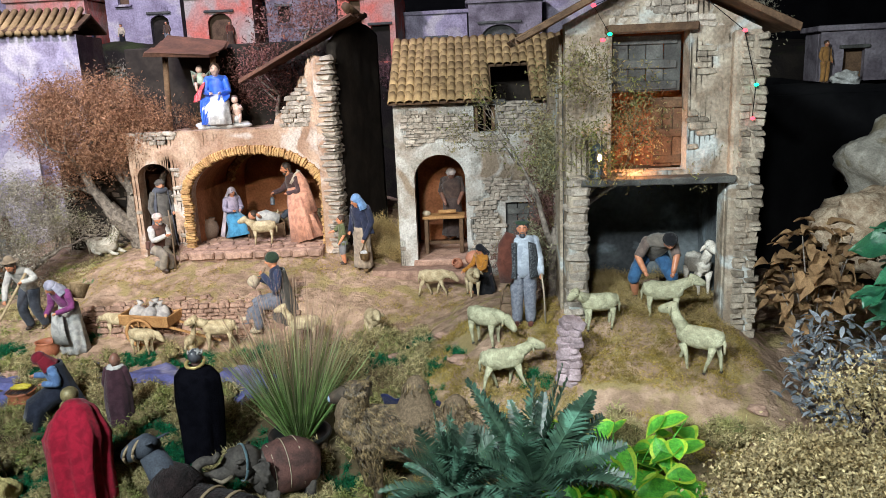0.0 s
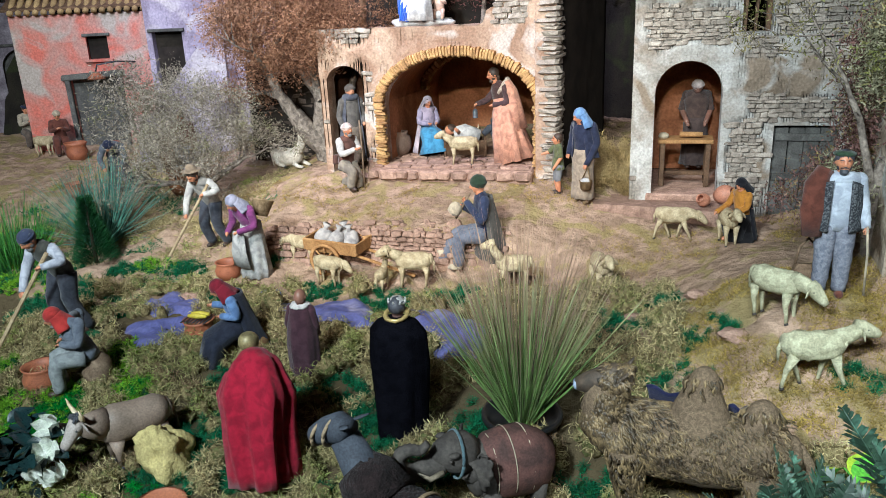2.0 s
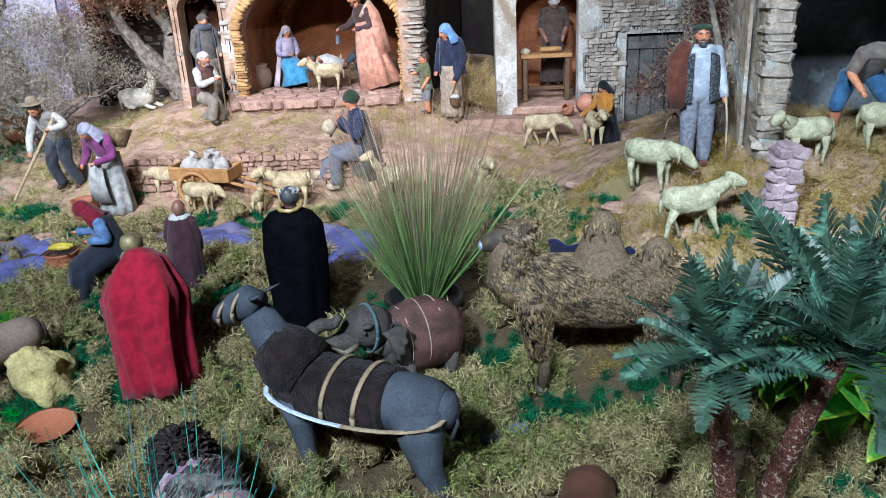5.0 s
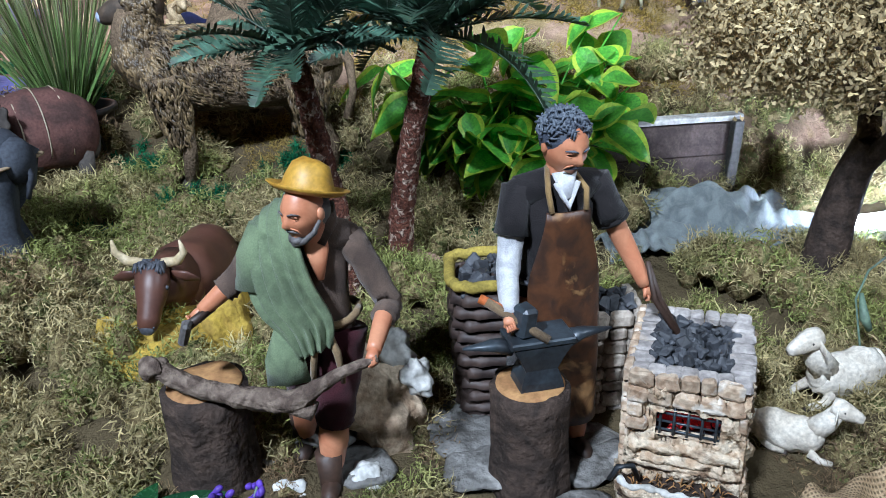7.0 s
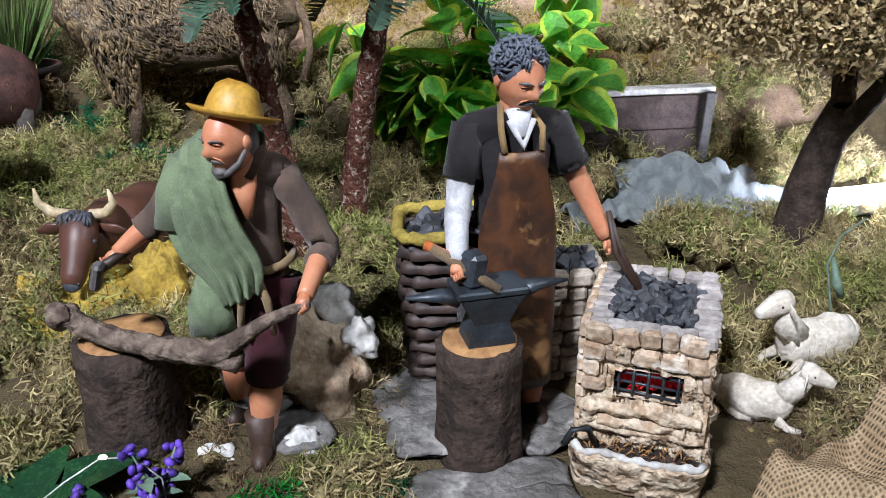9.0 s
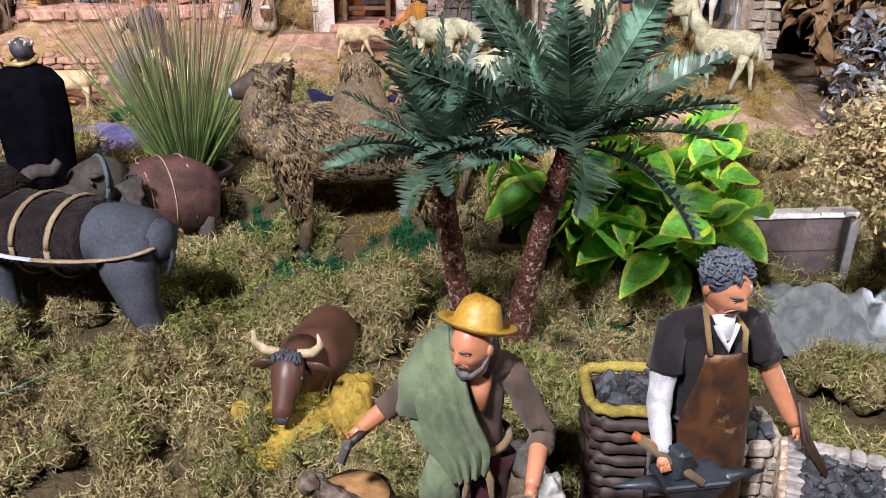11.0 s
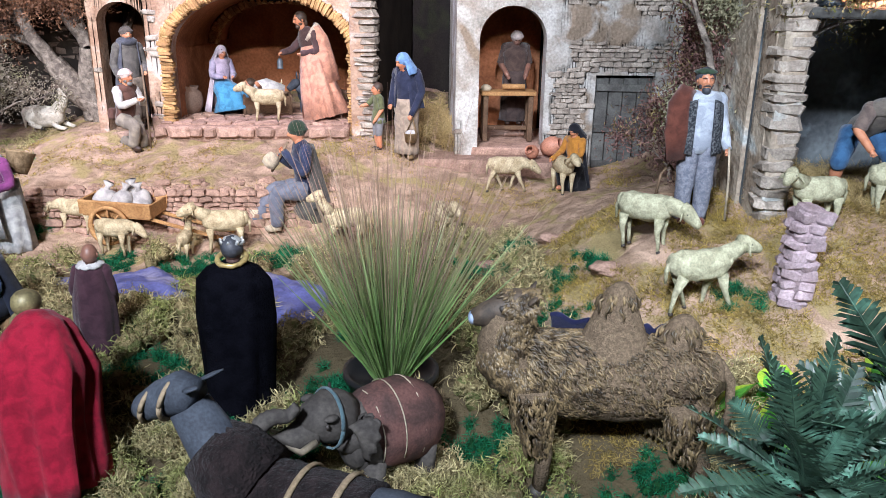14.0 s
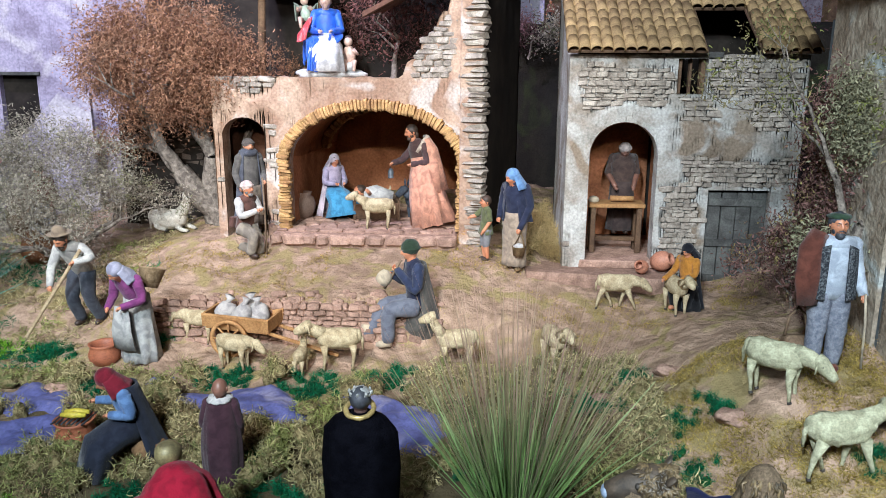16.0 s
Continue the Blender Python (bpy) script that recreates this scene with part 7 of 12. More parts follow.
def camel_extra(s):
    rnd = random.Random(4)
    humps = ((-0.05, 1.0), (0.40, 0.86))
    for y, k in humps:
        s.tube([(0, y, 0.92), (0, y, 1.12), (0, y, 1.26 * k + 0.06), (0, y + 0.01, 1.40 * k + 0.07), (0, y + 0.02, 1.50 * k + 0.07), (0, y + 0.02, 1.55 * k + 0.07)], [(0.28, 0.40 * k), (0.22, 0.28 * k), (0.15, 0.19 * k), (0.115, 0.13), (0.085, 0.095), (0.04, 0.045)], 24, 0, True, None, 0.06, 14.0)

    def lock(p, n, d, size, wide):
        d = (d - n * d.dot(n)).normalized()
        side = n.cross(d) * rnd.uniform(-0.02, 0.02)
        d = d * size
        s.tube([p, p + d * 0.35 + side + n * 0.010, p + d * 0.7 - side * 0.7 + n * 0.007, p + d - n * 0.006], [0.009 * wide, 0.016 * wide, 0.014 * wide, 0.004], 5, 3)

    # curly locks on neck, throat and chest
    for _ in range(2600):
        t, a = rnd.random(), rnd.uniform(0, 2 * math.pi)
        c = Vector((0, -0.62, 0.92)).lerp(Vector((0, -0.82, 1.04)), t * 2) if t < 0.5 else Vector((0, -0.82, 1.04)).lerp(Vector((0, -0.76, 1.34)), t * 2 - 1)
        o = Vector((math.cos(a), 0.95 * math.sin(a), 0.30 * math.sin(a) * (1 - t))) * (0.25 - 0.10 * t)
        lock(c + o, o.normalized(), Vector((rnd.uniform(-0.5, 0.5), rnd.uniform(-0.1, 0.6), -1)), rnd.uniform(0.06, 0.11), rnd.uniform(0.5, 0.95))
    # forelegs and thighs
    for _ in range(1700):
        k, t, a = rnd.choice((-1, 1)), 0.80 * rnd.random(), rnd.uniform(0, 2 * math.pi)
        fore = rnd.random() < 0.62
        c = Vector((k * 0.16, -0.60 + 0.06 * k * t, 0.90 - 0.62 * t)) if fore else Vector((k * 0.16, 0.46 - 0.05 * t + 0.08 * k * t, 0.85 - 0.55 * t))
        o = Vector((math.cos(a), math.sin(a), 0)) * (0.175 - 0.115 * t)
        lock(c + o, o.normalized(), Vector((rnd.uniform(-0.35, 0.35), rnd.uniform(-0.1, 0.4), -1)), rnd.uniform(0.06, 0.11), rnd.uniform(0.45, 0.8))
    # shoulders, combed back and thinning out along the flank
    for _ in range(1500):
        y = -0.66 + 0.50 * rnd.random() ** 1.5
        a = rnd.uniform(0, 2 * math.pi)
        o = Vector((0.255 * math.cos(a), 0, 0.315 * math.sin(a)))
        lock(Vector((0, y, 0.91)) + o, o.normalized(), Vector((rnd.uniform(-0.3, 0.3), 0.6, -1)), rnd.uniform(0.06, 0.10), rnd.uniform(0.35, 0.65))
    # short combed hair over flank and hump sides
    for _ in range(1500):
        y, a = rnd.uniform(-0.30, 0.60), rnd.uniform(-0.5, math.pi + 0.5)
        o = Vector((0.272 * math.cos(a), 0, 0.32 * math.sin(a)))
        lock(Vector((0, y, 0.905)) + o, o.normalized(), Vector((0, 0.5, -1)), rnd.uniform(0.04, 0.07), rnd.uniform(0.22, 0.36))
    # tufts on the humps
    for y, k in humps:
        for _ in range(60):
            h, a = rnd.random(), rnd.uniform(0, 2 * math.pi)
            o = Vector((math.cos(a), math.sin(a), 0.4)) * (0.14 - 0.10 * h)
            lock(Vector((0, y + 0.01, (1.38 + 0.13 * h) * k + 0.07)) + o, o.normalized(), Vector((rnd.uniform(-0.3, 0.3), rnd.uniform(-0.2, 0.3), -1)), rnd.uniform(0.07, 0.12), rnd.uniform(0.5, 0.8))
    # curls on crown and cheeks
    for _ in range(420):
        t, a = rnd.random(), rnd.uniform(-0.4, math.pi + 0.4)
        r0 = 0.135 - 0.02 * t
        n = Vector((math.cos(a), 0, math.sin(a)))
        p = Vector((0, -0.62 - 0.20 * t, 1.39)) + n * r0
        lock(p, n, Vector((rnd.uniform(-0.6, 0.6), rnd.uniform(-0.4, 0.9), -0.6)), rnd.uniform(0.05, 0.08), rnd.uniform(0.6, 0.95))
    s.ball((0, -1.05, 1.315), (0.062, 0.035, 0.052), 5, 12)
    # blue cloth hanging on the far flank
    s.sheet(lambda u, v: (-0.16 - 0.16 * u, -0.50 + 0.34 * v + 0.02 * math.sin(5 * u), 1.30 - 0.42 * u - 0.05 * v + 0.02 * math.sin(9 * v + 3 * u)), 10, 16, 4, 0.015)
    s.sheet(lambda u, v: (-0.10 - 0.16 * u, 0.16 + 0.16 * v, 1.26 - 0.34 * u + 0.02 * math.sin(9 * v + 3 * u)), 8, 12, 4, 0.015)


cm = beast([(-0.72, 0.92, 0.18, 0.24), (-0.45, 0.91, 0.25, 0.32), (0.0, 0.90, 0.275, 0.325), (0.42, 0.92, 0.25, 0.30), (0.64, 0.95, 0.14, 0.19)],
           [[(k * 0.15, -0.60, 0.88, 0.16), (k * 0.155, -0.60 + 0.06 * k, 0.55, 0.085), (k * 0.16, -0.58 + 0.08 * k, 0.32, 0.058), (k * 0.16, -0.60 + 0.08 * k, 0.05, 0.058)] for k in (-1, 1)]
           + [[(k * 0.15, 0.45, 0.85, 0.19), (k * 0.155, 0.40 + 0.08 * k, 0.55, 0.105), (k * 0.16, 0.54 + 0.08 * k, 0.33, 0.062), (k * 0.16, 0.50 + 0.08 * k, 0.05, 0.060)] for k in (-1, 1)],
           [(0, -0.58, 0.93, 0.22, 0.26), (0, -0.76, 0.97, 0.215, 0.24), (0, -0.82, 1.14, 0.18, 0.20), (0, -0.78, 1.36, 0.14, 0.16)],
           [(0, -0.60, 1.38, 0.11, 0.13), (0, -0.74, 1.40, 0.135, 0.145), (0, -0.87, 1.37, 0.105, 0.115), (0, -0.98, 1.33, 0.080, 0.088), (0, -1.05, 1.31, 0.055, 0.058)],
           [((k * 0.1, -0.66, 1.48), (k * 0.17, -0.61, 1.54), 0.045) for k in (-1, 1)], [(0, 0.68, 1.06, 0.045), (0, 0.78, 0.92, 0.04), (0.02, 0.80, 0.70, 0.03), (0.03, 0.74, 0.48, 0.04)], (), 0.05, 13.0, camel_extra, 26, 0, (0.105, -0.84, 1.43, 0.025))
low = min(p[2] for p in cm.v)
cm.v = [(p[0] * 0.176, p[1] * 0.176, (p[2] - low) * 0.176) for p in cm.v]
thing("camel_figurine", cm, [CAMELHAIR, HOOF, material("camel_face", (0.085, 0.062, 0.042), (0.045, 0.034, 0.025), 0.6, 300, 60, 0.5, 0.002), CAMELLOCK, cloth(0.013, 0.015, 0.05), material("blue_grey_nose", (0.30, 0.36, 0.48), (0.2, 0.25, 0.34), 0.6)], "shaggy brown two-humped camel figurine with blue saddle cloth", "camel", pose(-0.056, 1.435, floor_z(-0.055, 1.40) - 0.004, 0, 0, -98))

ELEPHANT = material("elephant_hide", (0.085, 0.075, 0.066), (0.05, 0.044, 0.04), 0.75, 200, 30, 0.6, 0.002, bumpscale=90)


def elephant_extra(s):
    s.tube(*along([(0, -1.16, 1.20), (0, -1.40, 1.14), (0, -1.64, 1.12), (0, -1.82, 1.22), (0, -1.84, 1.40), (0.06, -1.70, 1.50), (0.12, -1.52, 1.50), (0.16, -1.42, 1.60)], [0.19, 0.15, 0.13, 0.115, 0.10, 0.085, 0.07, 0.055], 6), 16, 0, True, lambda u, th: 1 + 0.05 * math.sin(130 * u))
    for k in (-1, 1):
        def ear(u, v, k=k):
            a = radians(-100 + 230 * v)
            w = 0.38 * u * (1 + 0.06 * math.sin(11 * a)) * (1.0 if v < 0.7 else 0.9)
            return (k * (0.26 + 0.75 * w * (0.45 + 0.55 * math.cos(a - 0.3))), -0.80 + 0.55 * w + 0.05 * math.sin(7 * v + 4 * u), 1.24 + 0.80 * w * math.sin(a) - 0.12 * u)
        s.sheet(ear, 10, 30, 0, 0.03)
        s.tube([(k * 0.17, -1.20, 1.12), (k * 0.22, -1.44, 1.10), (k * 0.20, -1.62, 1.22)], [0.045, 0.038, 0.012], 10, 3)
        s.ball((k * 0.27, -1.04, 1.40), (0.06, 0.10, 0.035), 0, 12)
    rings = [(-0.42, 0.92, 0.30, 0.40), (-0.34, 0.94, 0.40, 0.47), (-0.10, 0.95, 0.44, 0.50), (0.2, 0.93, 0.45, 0.50), (0.44, 0.86, 0.42, 0.47), (0.60, 0.78, 0.33, 0.40), (0.70, 0.74, 0.18, 0.24)]
    s.tube([(0, r[0], r[1]) for r in rings], [(r[2], r[3]) for r in rings], 40, 4, True, lambda u, th: 1 + 0.012 * math.sin(9 * th) + 0.02 * math.sin(16 * u), 0.03, 9.0, (1, 0, 0))
    for y, z, r in ((-0.36, 0.94, 0.438), (-0.06, 0.95, 0.482), (0.24, 0.93, 0.482)):
        s.tube([(0.92 * r * math.cos(radians(a)), y, z + 1.06 * r * math.sin(radians(a))) for a in range(-30, 211, 12)], [(0.005, 0.010)] * 21, 6, 3)
    s.tube([(0.335 * math.cos(radians(a)), -0.92 + 0.05 * math.sin(radians(a)), 1.25 + 0.315 * math.sin(radians(a))) for a in range(0, 361, 15)], [(0.015, 0.03)] * 25, 6, 5)


def along(pts, radii, per):
    """Places and radii along a bent line, rounded between its knees."""
    out, rad = [], []
    for i in range(len(pts) - 1):
        p0, p1 = Vector(pts[i]), Vector(pts[i + 1])
        pm, pn = Vector(pts[max(i - 1, 0)]), Vector(pts[min(i + 2, len(pts) - 1)])
        for k in range(per):
            u = k / per
            out.append(0.5 * (2 * p0 + (p1 - pm) * u + (2 * pm - 5 * p0 + 4 * p1 - pn) * u * u + (3 * p0 - pm - 3 * p1 + pn) * u ** 3))
            rad.append(radii[i] * (1 - u) + radii[i + 1] * u)
    return out + [Vector(pts[-1])], rad + [radii[-1]]


el = beast([(-0.58, 0.86, 0.30, 0.32), (-0.35, 0.85, 0.36, 0.40), (0.05, 0.86, 0.39, 0.44), (0.4, 0.80, 0.37, 0.40), (0.62, 0.74, 0.22, 0.26)],
           [[(k * 0.2, y, 0.7, 0.17), (k * 0.2, y, 0.4, 0.14), (k * 0.2, y, 0.1, 0.13), (k * 0.2, y, 0.03, 0.14)] for k in (-1, 1) for y in (-0.4, 0.42)],
           [(0, -0.46, 0.96, 0.30, 0.34), (0, -0.70, 1.14, 0.27, 0.30)], [(0, -0.60, 1.22, 0.22, 0.22), (0, -0.74, 1.25, 0.29, 0.28), (0, -0.94, 1.27, 0.30, 0.29), (0, -1.08, 1.27, 0.25, 0.25), (0, -1.20, 1.26, 0.19, 0.20), (0, -1.28, 1.22, 0.13, 0.14)],
           (), [(0, 0.72, 0.9, 0.04), (0, 0.84, 0.6, 0.02), (0, 0.84, 0.4, 0.035)], (), 0.0, 40, elephant_extra, 26, 0, (0.275, -1.10, 1.32, 0.030))
low = min(p[2] for p in el.v)
el.v = [(p[0] * 0.112, p[1] * 0.096, (p[2] - low) * 0.116) for p in el.v]
thing("elephant_figurine", el, [ELEPHANT, HOOF, ELEPHANT, material("pale_tusk", (0.42, 0.36, 0.26), (0.30, 0.25, 0.18), 0.5), material("dull_red_cloth", (0.115, 0.058, 0.050), (0.06, 0.036, 0.032), 0.8, 300, 30, 0.6, 0.002), cloth(0.10, 0.16, 0.18)], "grey-brown elephant figurine with curled trunk and dull red cover", "elephant", pose(-0.344, 1.456, floor_z(-0.352, 1.452) - 0.045, 0, 0, -56))

OXHIDE = material("brown_ox_hide", (0.105, 0.045, 0.03), (0.07, 0.03, 0.022), 0.45, 300, 26, 0.2, 0.001, speck=0.4)
HORN = material("pale_horn", (0.62, 0.53, 0.36), (0.48, 0.38, 0.22), 0.45, 300, 40, 0.1)


def bovine_extra(s):
    # forelock, dark muzzle, brow ridges
    rnd = random.Random(8)
    for _ in range(70):
        p = Vector((rnd.uniform(-0.10, 0.10), -0.90 + rnd.uniform(-0.05, 0.05), 1.07))
        q = p + Vector((rnd.uniform(-0.03, 0.03), -0.05, rnd.uniform(0.0, 0.03)))
        s.tube([p, q, q + Vector((rnd.uniform(-0.03, 0.03), -0.05, -0.05))], [0.018, 0.016, 0.006], 5, 1)
    s.ball((0, -1.258, 0.62), (0.060, 0.028, 0.048), 1, 12)
    for k in (-1, 1):
        s.ball((k * 0.088, -1.02, 0.935), (0.035, 0.05, 0.022), 2, 10)
        s.ball((k * 0.055, -1.262, 0.645), (0.014, 0.014, 0.012), 1, 8)


def bovine(lying=False):
    zb = 0.62
    legs = [[(k * 0.17, y, 0.5, 0.14), (k * 0.17, y, 0.3, 0.08), (k * 0.17, y + 0.02, 0.05, 0.06)] for k in (-1, 1) for y in (-0.4, 0.45)]
    return beast([(-0.55, zb + 0.12, 0.2, 0.25), (-0.36, zb + 0.10, 0.27, 0.33), (0.1, zb + 0.04, 0.29, 0.31), (0.5, zb + 0.06, 0.26, 0.28), (0.68, zb + 0.05, 0.15, 0.18)], legs,
                 [(0, -0.5, zb + 0.16, 0.22, 0.28), (0, -0.75, zb + 0.22, 0.17, 0.22), (0, -0.9, zb + 0.26, 0.14, 0.16)],
                 [(0, -0.86, zb + 0.38, 0.11, 0.11), (0, -0.96, zb + 0.33, 0.138, 0.135), (0, -1.04, zb + 0.23, 0.122, 0.125), (0, -1.12, zb + 0.13, 0.094, 0.105), (0, -1.20, zb + 0.05, 0.086, 0.09), (0, -1.25, zb + 0.0, 0.066, 0.068)],
                 [((k * 0.13, -0.9, zb + 0.36), (k * 0.34, -0.88, zb + 0.30), 0.06) for k in (-1, 1)], [(0, 0.76, zb + 0.1, 0.04), (0, 0.84, zb - 0.2, 0.025), (0, 0.84, zb - 0.4, 0.04)],
                 [[(k * 0.08, -0.9, zb + 0.45, 0.045), (k * 0.20, -0.9, zb + 0.47, 0.042), (k * 0.27, -0.93, zb + 0.56, 0.03), (k * 0.26, -0.96, zb + 0.67, 0.008)] for k in (-1, 1)],
                 0.0, 40, bovine_extra, 22, 0, (0.122, -1.02, zb + 0.28, 0.020))


def place_bovine(label, x, y, yaw, size, mats, z=None):
    s = bovine()
    low = min(p[2] for p in s.v)
    s.v = [(p[0] * size * 1.02, p[1] * size * 0.82, (p[2] - low) * size * 0.96) for p in s.v]
    return thing("ox_figurine", s, mats, label, "ox", pose(x, y, (floor_z(x, y) if z is None else z) - 0.004, 0, 0, yaw))


place_bovine("dark brown ox figurine with pale horns on a yellow moss base", -0.120, 1.148, -14, 0.124, [OXHIDE, HAIR_BLACK, OXHIDE, HORN], 0.006)
place_bovine("grey-brown ox figurine with pale horns on a yellow base", -1.045, 1.470, -32, 0.118, [material("dun_hide", (0.26, 0.195, 0.15), (0.17, 0.13, 0.10), 0.6, 300, 20, 0.2, 0.001), HAIR_BLACK, material("pale_muzzle", (0.36, 0.32, 0.29), (0.24, 0.2, 0.18), 0.6), HORN])
place_bovine("small brown ox figurine lying behind the manger", -0.735, 2.985, 10, 0.10, [material("fawn_hide", (0.24, 0.12, 0.06), (0.16, 0.08, 0.045), 0.6), HAIR_BROWN, material("fawn_face", (0.30, 0.17, 0.09), (0.2, 0.1, 0.06), 0.6), HORN], 0.352)
mule = beast([(-0.45, 0.75, 0.2, 0.24), (0.0, 0.72, 0.26, 0.28), (0.45, 0.72, 0.22, 0.24)], [[(k * 0.14, y, 0.5, 0.1), (k * 0.14, y, 0.05, 0.05)] for k in (-1, 1) for y in (-0.35, 0.35)],
             [(0, -0.42, 0.85, 0.16, 0.2), (0, -0.62, 1.02, 0.12, 0.14)], [(0, -0.6, 1.1, 0.11, 0.11), (0, -0.72, 1.08, 0.12, 0.13), (0, -0.95, 0.92, 0.08, 0.09)], [((k * 0.06, -0.6, 1.18), (k * 0.09, -0.58, 1.4), 0.05) for k in (-1, 1)])
mule.v = [(p[0] * 0.1, p[1] * 0.1, p[2] * 0.1) for p in mule.v]
thing("donkey_figurine", mule, [DONKEY, HOOF, DONKEY], "small slate donkey figurine lying beside the manger", "donkey", pose(-0.60, 2.93, 0.36, 0, 0, -45))

# ---- things round the forge ----
BARK = material("dark_bark", (0.07, 0.05, 0.04), (0.035, 0.027, 0.023), 0.9, 320, 60, 1.0, 0.004, bumpscale=150)
CUTWOOD = material("cut_wood", (0.42, 0.24, 0.10), (0.30, 0.16, 0.07), 0.7, 200, 60, 0.4, 0.001)
COAL = material("coal", (0.03, 0.033, 0.04), (0.06, 0.065, 0.075), 0.6, 200, 60, 0.6, 0.002, island=0.4)
IRON = material("blued_iron", (0.05, 0.065, 0.08), (0.03, 0.035, 0.042), 0.42, 300, 40, 0.3, 0.0008, metal=0.35)
CLAY = material("terracotta", (0.36, 0.125, 0.06), (0.27, 0.09, 0.045), 0.6, 300, 26, 0.3, 0.001)
WICKER = material("dark_wicker", (0.055, 0.035, 0.028), (0.03, 0.02, 0.018), 0.6, 300, 50, 0.5, 0.0015, vary=0.3)
ROPE = material("yellow_rope", (0.36, 0.28, 0.06), (0.24, 0.19, 0.045), 0.85, 400, 60, 0.8, 0.002)
ROCKWHITE = material("white_rock", (0.60, 0.60, 0.58), (0.42, 0.41, 0.38), 0.8, 200, 30, 0.6, 0.003)
ROCKTAN = material("tan_rock", (0.58, 0.47, 0.34), (0.33, 0.235, 0.155), 0.85, 240, 45, 1.0, 0.004, bumpscale=110)
SLATE = material("slate_slab", (0.185, 0.18, 0.17), (0.105, 0.10, 0.092), 0.6, 260, 34, 1.0, 0.004, c3=(0.36, 0.35, 0.33), c3_at=0.60, bumpscale=120)


def log_thing(name, label, category, x, y, r, h, z, mat_top=CUTWOOD, lean=(0, 0), seed=1):
    t = thing(name, None, None, label, category, pose(x, y, z, lean[0], lean[1], 0))
    s = Shape()
    s.tube([(0, 0, h * i / 6) for i in range(7)], [r * (1.12 - 0.12 * min(1, i / 3)) for i in range(7)], 30, 0, True, lambda u, th: 1 + 0.04 * math.sin(7 * th + seed) + 0.05 * noise.noise(Vector((math.cos(th) * 3, math.sin(th) * 3, u * 4 + seed))))
    part("bark", s, BARK, t)
    s = Shape()
    s.lathe([(0.0, h + 0.002), (r * 0.6, h + 0.0022), (r * 0.88, h + 0.0012), (r * 0.9, h - 0.002), (0.0, h - 0.002)], (0, 0, 0), 26, 0, None, 0.03, 40)
    part("cut_face", s, mat_top, t, "pale cut end grain")
    return t


log_thing("tree_stump", "sawn tree stump with dark bark used as chopping block", "stump", -0.078, 0.868, 0.032, 0.104, 0.006, seed=3)
log_thing("anvil_block", "upright bark-covered log carrying the anvil", "log", 0.166, 0.826, 0.030, 0.103, -0.002, seed=5)
BRANCHWOOD = material("grey_branch", (0.21, 0.165, 0.13), (0.085, 0.062, 0.05), 0.8, 300, 90, 1.0, 0.003, bumpscale=260)
br = Shape()
br.tube(*along([(-0.105, 0.850, 0.136), (-0.080, 0.842, 0.124), (-0.046, 0.828, 0.119), (-0.012, 0.814, 0.119), (0.004, 0.809, 0.129), (0.022, 0.804, 0.142), (0.050, 0.798, 0.155)], [0.0065, 0.007, 0.0075, 0.0088, 0.006, 0.0042, 0.0028], 9), 24, 0, True, lambda u, th: 1 + 0.07 * math.sin(9 * th + 5 * math.sin(9 * u)) + 0.05 * math.sin(15 * th + 11 * u), 0.22, 110)
br.tube(*along([(-0.016, 0.815, 0.120), (0.004, 0.808, 0.112)], [0.0085, 0.007], 6), 18, 0, True, lambda u, th: 1 + 0.07 * math.sin(9 * th), 0.25, 90)
br.ball((-0.107, 0.851, 0.138), (0.0095, 0.0085, 0.0085), 0, 22, None, 0.5, 130)
thing("branch", br, BRANCHWOOD, "gnarled grey branch laid across the stump", "branch")
anvil = thing("anvil", None, None, "small dark iron anvil with two pointed horns on a log", "anvil", pose(0.171, 0.824, 0.103, 0, 0, 3))
s = Shape()
s.add([(x_, y_, z_) for z_, w_, d_ in ((0.0, 0.017, 0.013), (0.006, 0.016, 0.0125), (0.016, 0.0125, 0.0105), (0.028, 0.0175, 0.0125), (0.0365, 0.0225, 0.0140)) for x_, y_ in ((-w_, -d_), (w_, -d_), (w_, d_), (-w_, d_))],
      [[4 * r_ + k, 4 * r_ + (k + 1) % 4, 4 * r_ + 4 + (k + 1) % 4, 4 * r_ + 4 + k] for r_ in range(4) for k in range(4)] + [[3, 2, 1, 0], [16, 17, 18, 19]], 0, False)
part("anvil_body", s, IRON, anvil)
s = Shape()
s.box((0, 0, 0.0398), (0.050, 0.030, 0.0060), 0, None, 0.0004, 0.2)
part("anvil_face", s, IRON, anvil, "worn bright top plate")
for k in (-1, 1):
    s = Shape()
    s.tube([(k * 0.022, 0, 0.034), (k * 0.036, 0, 0.037), (k * 0.058, -0.002, 0.0385)], [(0.010, 0.0065), (0.006, 0.0045), (0.0010, 0.0010)], 12, 0, True, None, 0, 40, (0, 1, 0))
    part("horn", s, IRON, anvil)
hm = thing("hammer", None, None, "iron hammer standing on the anvil face", "hammer", pose(0.160, 0.822, 0.145, 0, 0, 20))
s = Shape()
s.box((0, 0, 0.012), (0.014, 0.016, 0.025), 0, (0, 6, 0), 0.0008, 0.2)
part("hammer_head", s, IRON, hm)
s = Shape()
s.tube([(0, 0.0, 0.014), (-0.012, 0.014, 0.020), (-0.022, 0.026, 0.026)], [0.0032, 0.0034, 0.0036], 8)
